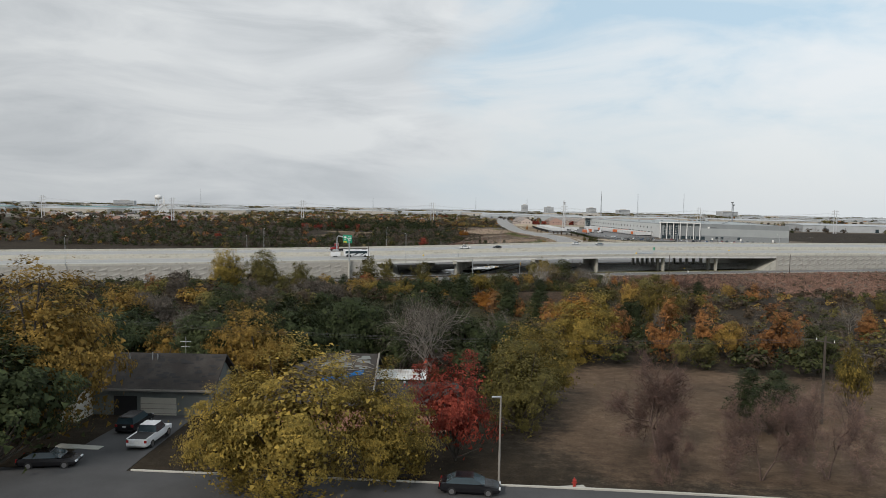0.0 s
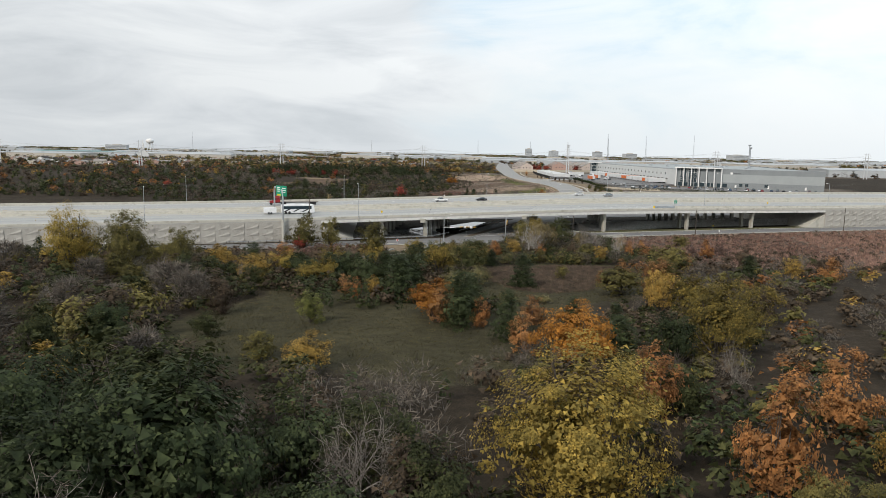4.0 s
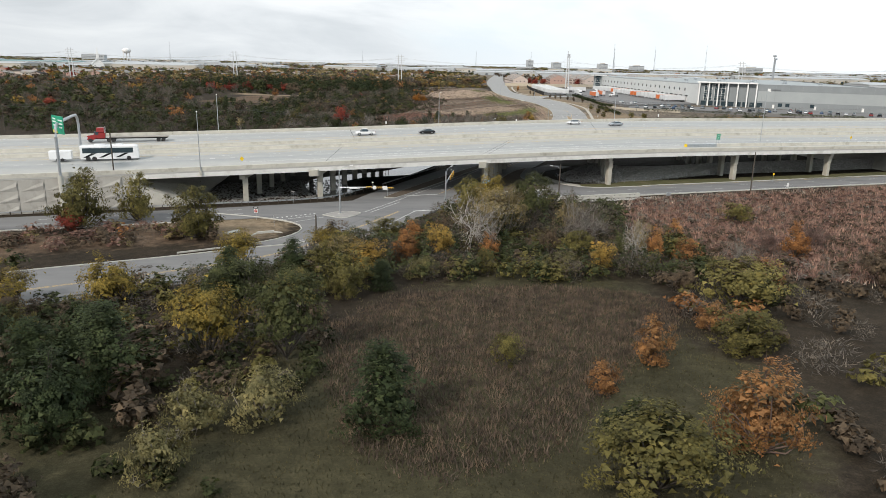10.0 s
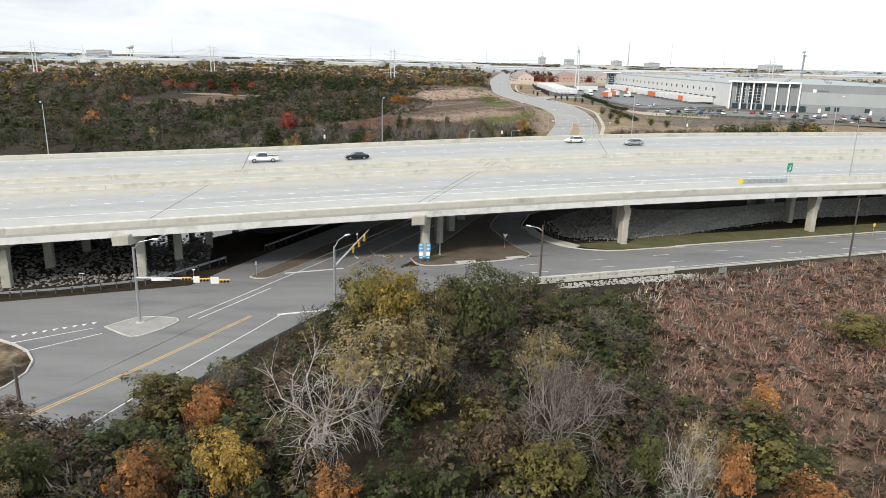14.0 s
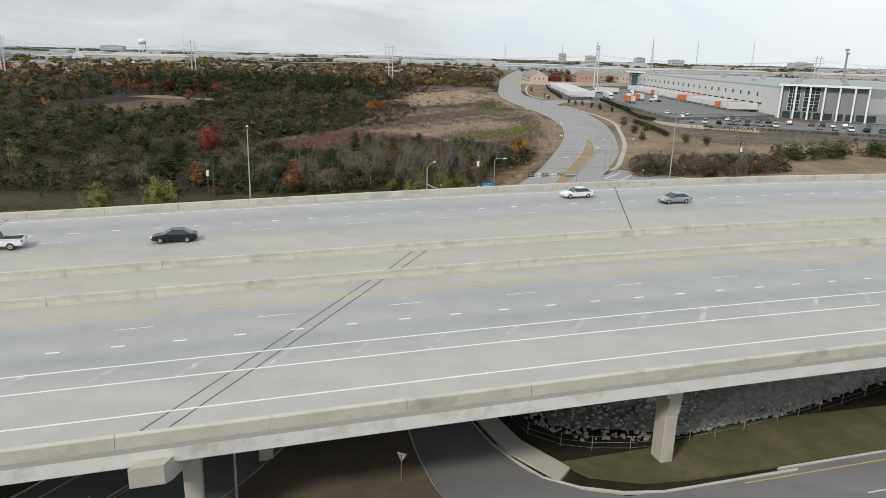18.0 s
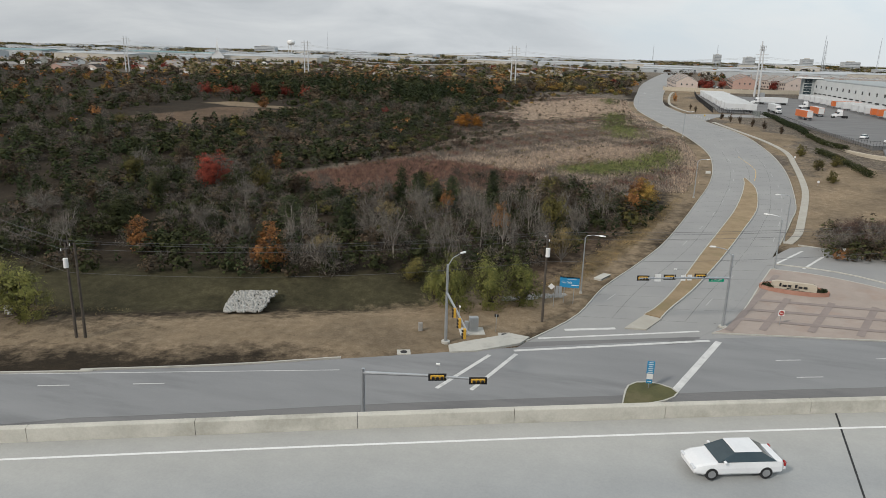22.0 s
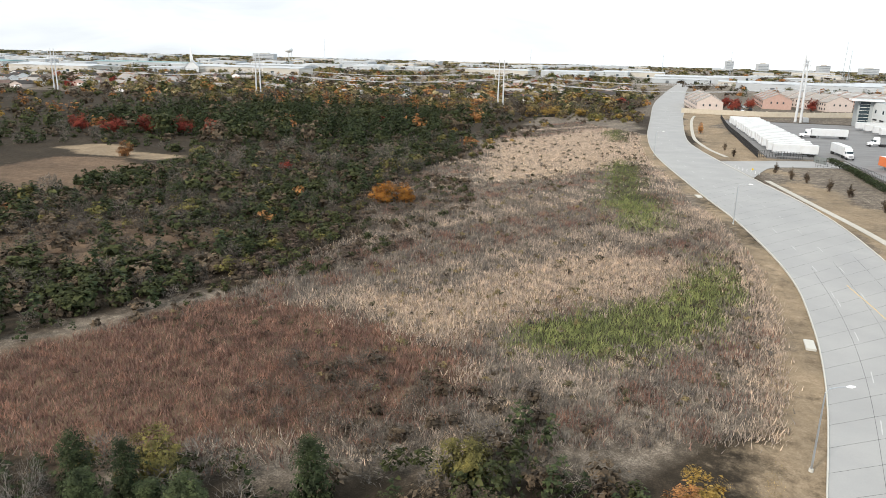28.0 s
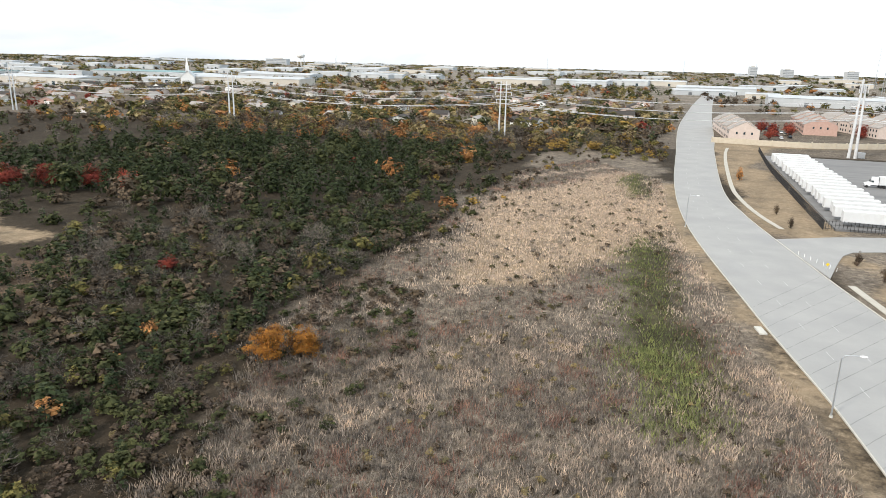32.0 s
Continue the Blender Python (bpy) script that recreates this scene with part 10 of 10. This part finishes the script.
for off in (-4.6, -3.8, 3.8, 4.6):
    for z in (18.4, 22.4, 26.4):
        for i, ((x0, y0), (x1, y1)) in enumerate(zip(PYL[:-1], PYL[1:])):
            if abs(off) < 4 and z > 19:
                continue
            a = (x0 + off, y0, height(y0) + z - 0.0)
            b = (x1 + off, y1, height(y1) + z - 0.0)
            wire([a, b], 4.5, "power line cable between steel towers", 0.08, "palesteel")


# ---- suburb, sheds and skyline ----
def house(x, y, turn, w, d, wall, roof, label, hw=3.0, hr=2.2):
    t = thing("house", label, "house", pose(x, y, height(y), 0, 0, turn), "suburban houses")
    part("wall", gable(Mesh(), 0, 0, -0.3, w, d, hw + 0.3, hr), M[wall], t)
    part("roof", roofs(Mesh(), 0, 0, -0.3, w, d, hw + 0.3, hr), M[roof], t)
    for k in (-d * 0.28, d * 0.05, d * 0.32):
        part("window", Mesh().box(-w / 2 - 0.02, k, 0.9, 0.1, 1.3, 1.2), M["glass"], t)
    part("garage_door", Mesh().box(w * 0.1, -d / 2 - 0.02, 0, w * 0.45, 0.1, 2.2), M["paintwhite"], t)
    part("chimney", Mesh().box(w * 0.18, d * 0.2, hw, 0.8, 0.8, hr + 0.5), M["brick"], t)
    return t


rh = random.Random(33)
looks = [("siding", "aptroof", "pale sided suburban house with grey roof"), ("brickpale", "shingle", "pale brick suburban house with brown roof"), ("brickred", "aptroof", "red brick suburban house with grey-brown roof"), ("paintwhite", "shingle", "white suburban house with dark shingle roof")]
made = 0
for row in range(8):
    for k in range(18):
        x = -640 + k * 42 + rh.uniform(-8, 8) + row * 5
        y = 955 + row * 55 + rh.uniform(-10, 10) + 0.18 * (x + 200)
        if made > 90 or rh.random() < 0.2 or x > 60 or y < 900:
            continue
        wl3, rf, words = looks[rh.randrange(4)]
        house(x, y, rh.choice((0, 90, 180, 270)) + rh.uniform(-12, 12), rh.uniform(10, 14), rh.uniform(14, 20), wl3, rf, words)
        made += 1
M["shedgrey"] = surface("grey_metal_cladding", (0.36, 0.38, 0.39), (0.46, 0.48, 0.49), 0.1, 1, 0.7, 0, 0.03)
# white cladding greyed: the distance haze is put into its colour
M["shedpale"] = surface("hazed_pale_cladding", (0.34, 0.36, 0.375), (0.46, 0.48, 0.495), 0.1, 1, 0.7, 0, 0.03)
M["shedtan"] = surface("tan_metal_cladding", (0.40, 0.37, 0.32), (0.50, 0.47, 0.42), 0.1, 1, 0.7, 0, 0.03)
SHEDS = [("shedpale", "shedpale", "long low white industrial shed with pale roof"), ("shedtan", "shedpale", "long tan industrial shed with white roof"), ("shedgrey", "shedpale", "grey industrial shed with white roof"), ("shedgrey", "greenmetal", "industrial shed with teal metal roof")]


def shed(x, y, turn, w, d, h, look_no):
    wl4, rf, words = SHEDS[look_no]
    t = thing("industrial_shed", words, "industrial building", pose(x, y, height(y), 0, 0, turn), "industrial sheds")
    part("wall", Mesh().box(0, 0, -0.5, w, d, h + 0.5), M[wl4], t)
    part("roof", Mesh().loft([[(-w / 2 - 0.5, -d / 2 - 0.5, h), (w / 2 + 0.5, -d / 2 - 0.5, h), (w / 2 + 0.5, d / 2 + 0.5, h), (-w / 2 - 0.5, d / 2 + 0.5, h)], [(-w / 2, -d * 0.02, h + d * 0.035), (w / 2, -d * 0.02, h + d * 0.035), (w / 2, d * 0.02, h + d * 0.035), (-w / 2, d * 0.02, h + d * 0.035)]]), M[rf], t)
    n = 2
    for i in range(n):
        part("dock_door", Mesh().box(-w / 2 + w * (i + 0.5) / n, -d / 2 - 0.05, 0.2, 4.5, 0.2, min(4.5, h * 0.6)), M["glass" if i % 3 else "cargrey"], t)


ri = random.Random(8)
for i in range(135):
    y = 1380 + 2600 * (ri.random() ** 1.5)
    x = ri.uniform(-0.85, 0.62) * y * 1.0 + 60
    if -520 < x < 120 and y < 1750:
        continue
    k = 1 + (y - 1400) / 2500
    shed(x, y, ri.uniform(-14, 14), ri.uniform(25, 85) * k, ri.uniform(22, 50), ri.uniform(5.5, 9.5), 0 if ri.random() < 0.55 else ri.choice((1, 1, 2)))
for x, y, w in ((-900, 1330, 150), (-1060, 1400, 120), (-760, 1560, 170), (-1250, 1500, 160)):
    shed(x, y, 12, w, 60, 9, 3)
for x, y, w in ((-640, 1240, 120), (-480, 1430, 160), (-560, 1650, 130), (-830, 1180, 110), (260, 1400, 150), (420, 1480, 180), (640, 1400, 200), (560, 980, 130), (760, 1050, 160), (900, 1300, 180), (150, 1680, 110), (-180, 1800, 120), (-60, 1850, 90), (60, 2000, 120)):
    shed(x, y, ri.uniform(-10, 10), w, 60, 9, 0 if w % 20 else 1)
church = thing("church", "white church with a steep grey roof and steeple", "church", pose(-558, 1392, 8, 0, 0, 30))
part("nave", gable(Mesh(), 0, 0, 0, 18, 36, 8, 9), M["paintwhite"], church)
part("roof", roofs(Mesh(), 0, 0, 0, 18, 36, 8, 9), M["shedgrey"], church)
part("steeple", Mesh().box(0, -16, 15, 4, 4, 7).loft([[(-2, -18, 22), (2, -18, 22), (2, -14, 22), (-2, -14, 22)], [(-0.1, -16.1, 35), (0.1, -16.1, 35), (0.1, -15.9, 35), (-0.1, -15.9, 35)]]), M["paintwhite"], church)
wt = thing("water_tower", "white water tower on steel legs far away", "water tower", pose(-1180, 2900, 8))
part("tank", Mesh().loft([[(r * math.cos(a), r * math.sin(a), z) for a in np.linspace(0, 2 * math.pi, 16, endpoint=False)] for r, z in ((3, 30), (13, 34), (15, 39), (15, 44), (10, 49), (1, 51))]), M["paintwhite"], wt, smooth=True)
for a in range(6):
    part("leg", Mesh().tube([(13 * math.cos(a * 1.047), 13 * math.sin(a * 1.047), 0), (12 * math.cos(a * 1.047), 12 * math.sin(a * 1.047), 36)], 0.8), M["paintwhite"], wt)
part("riser", Mesh().tube([(0, 0, 0), (0, 0, 32)], 1.6), M["paintwhite"], wt)
for x, y, h in ((-900, 2600, 75), (430, 1900, 62), (520, 2300, 85), (640, 2300, 80), (300, 2500, 60), (860, 2500, 90), (-300, 3000, 60), (150, 3200, 70)):
    t = thing("radio_mast", "slender lattice radio mast on the skyline", "mast", pose(x, y, 8))
    for s, q in ((-1, -1), (1, -1), (0, 1)):
        part("leg", Mesh().tube([(s * 2, q * 2, 0), (s * 0.3, q * 0.3, h)], 0.35, 0.15, 5), M["steel"], t)
    for k in range(6):
        z, f = h * (k + 1) / 7, 2 - 1.7 * (k + 1) / 7
        part("brace", Mesh().tube([(-f, -f, z), (f, -f, z), (0, f, z), (-f, -f, z)], 0.15, 0.15, 4), M["steel"], t)
for x, y, w, h in ((700, 3300, 40, 30), (420, 3600, 30, 40), (560, 3700, 44, 32), (900, 3500, 60, 24), (-1500, 3300, 90, 24), (1300, 3200, 80, 26)):
    t = thing("office_block", "pale office block on the far skyline", "office building", pose(x, y, 8, 0, 0, 12))
    part("wall", Mesh().box(0, 0, 0, w, w * 0.6, h), M["shedpale"], t)
    for k in range(int(h / 6)):
        part("window", Mesh().box(0, -w * 0.3 - 0.1, 3 + k * 6, w * 0.92, 0.3, 1.3), M["cargrey"], t)
    part("roof", Mesh().box(0, 0, h, w * 0.4, w * 0.3, 3), M["shedtan"], t)
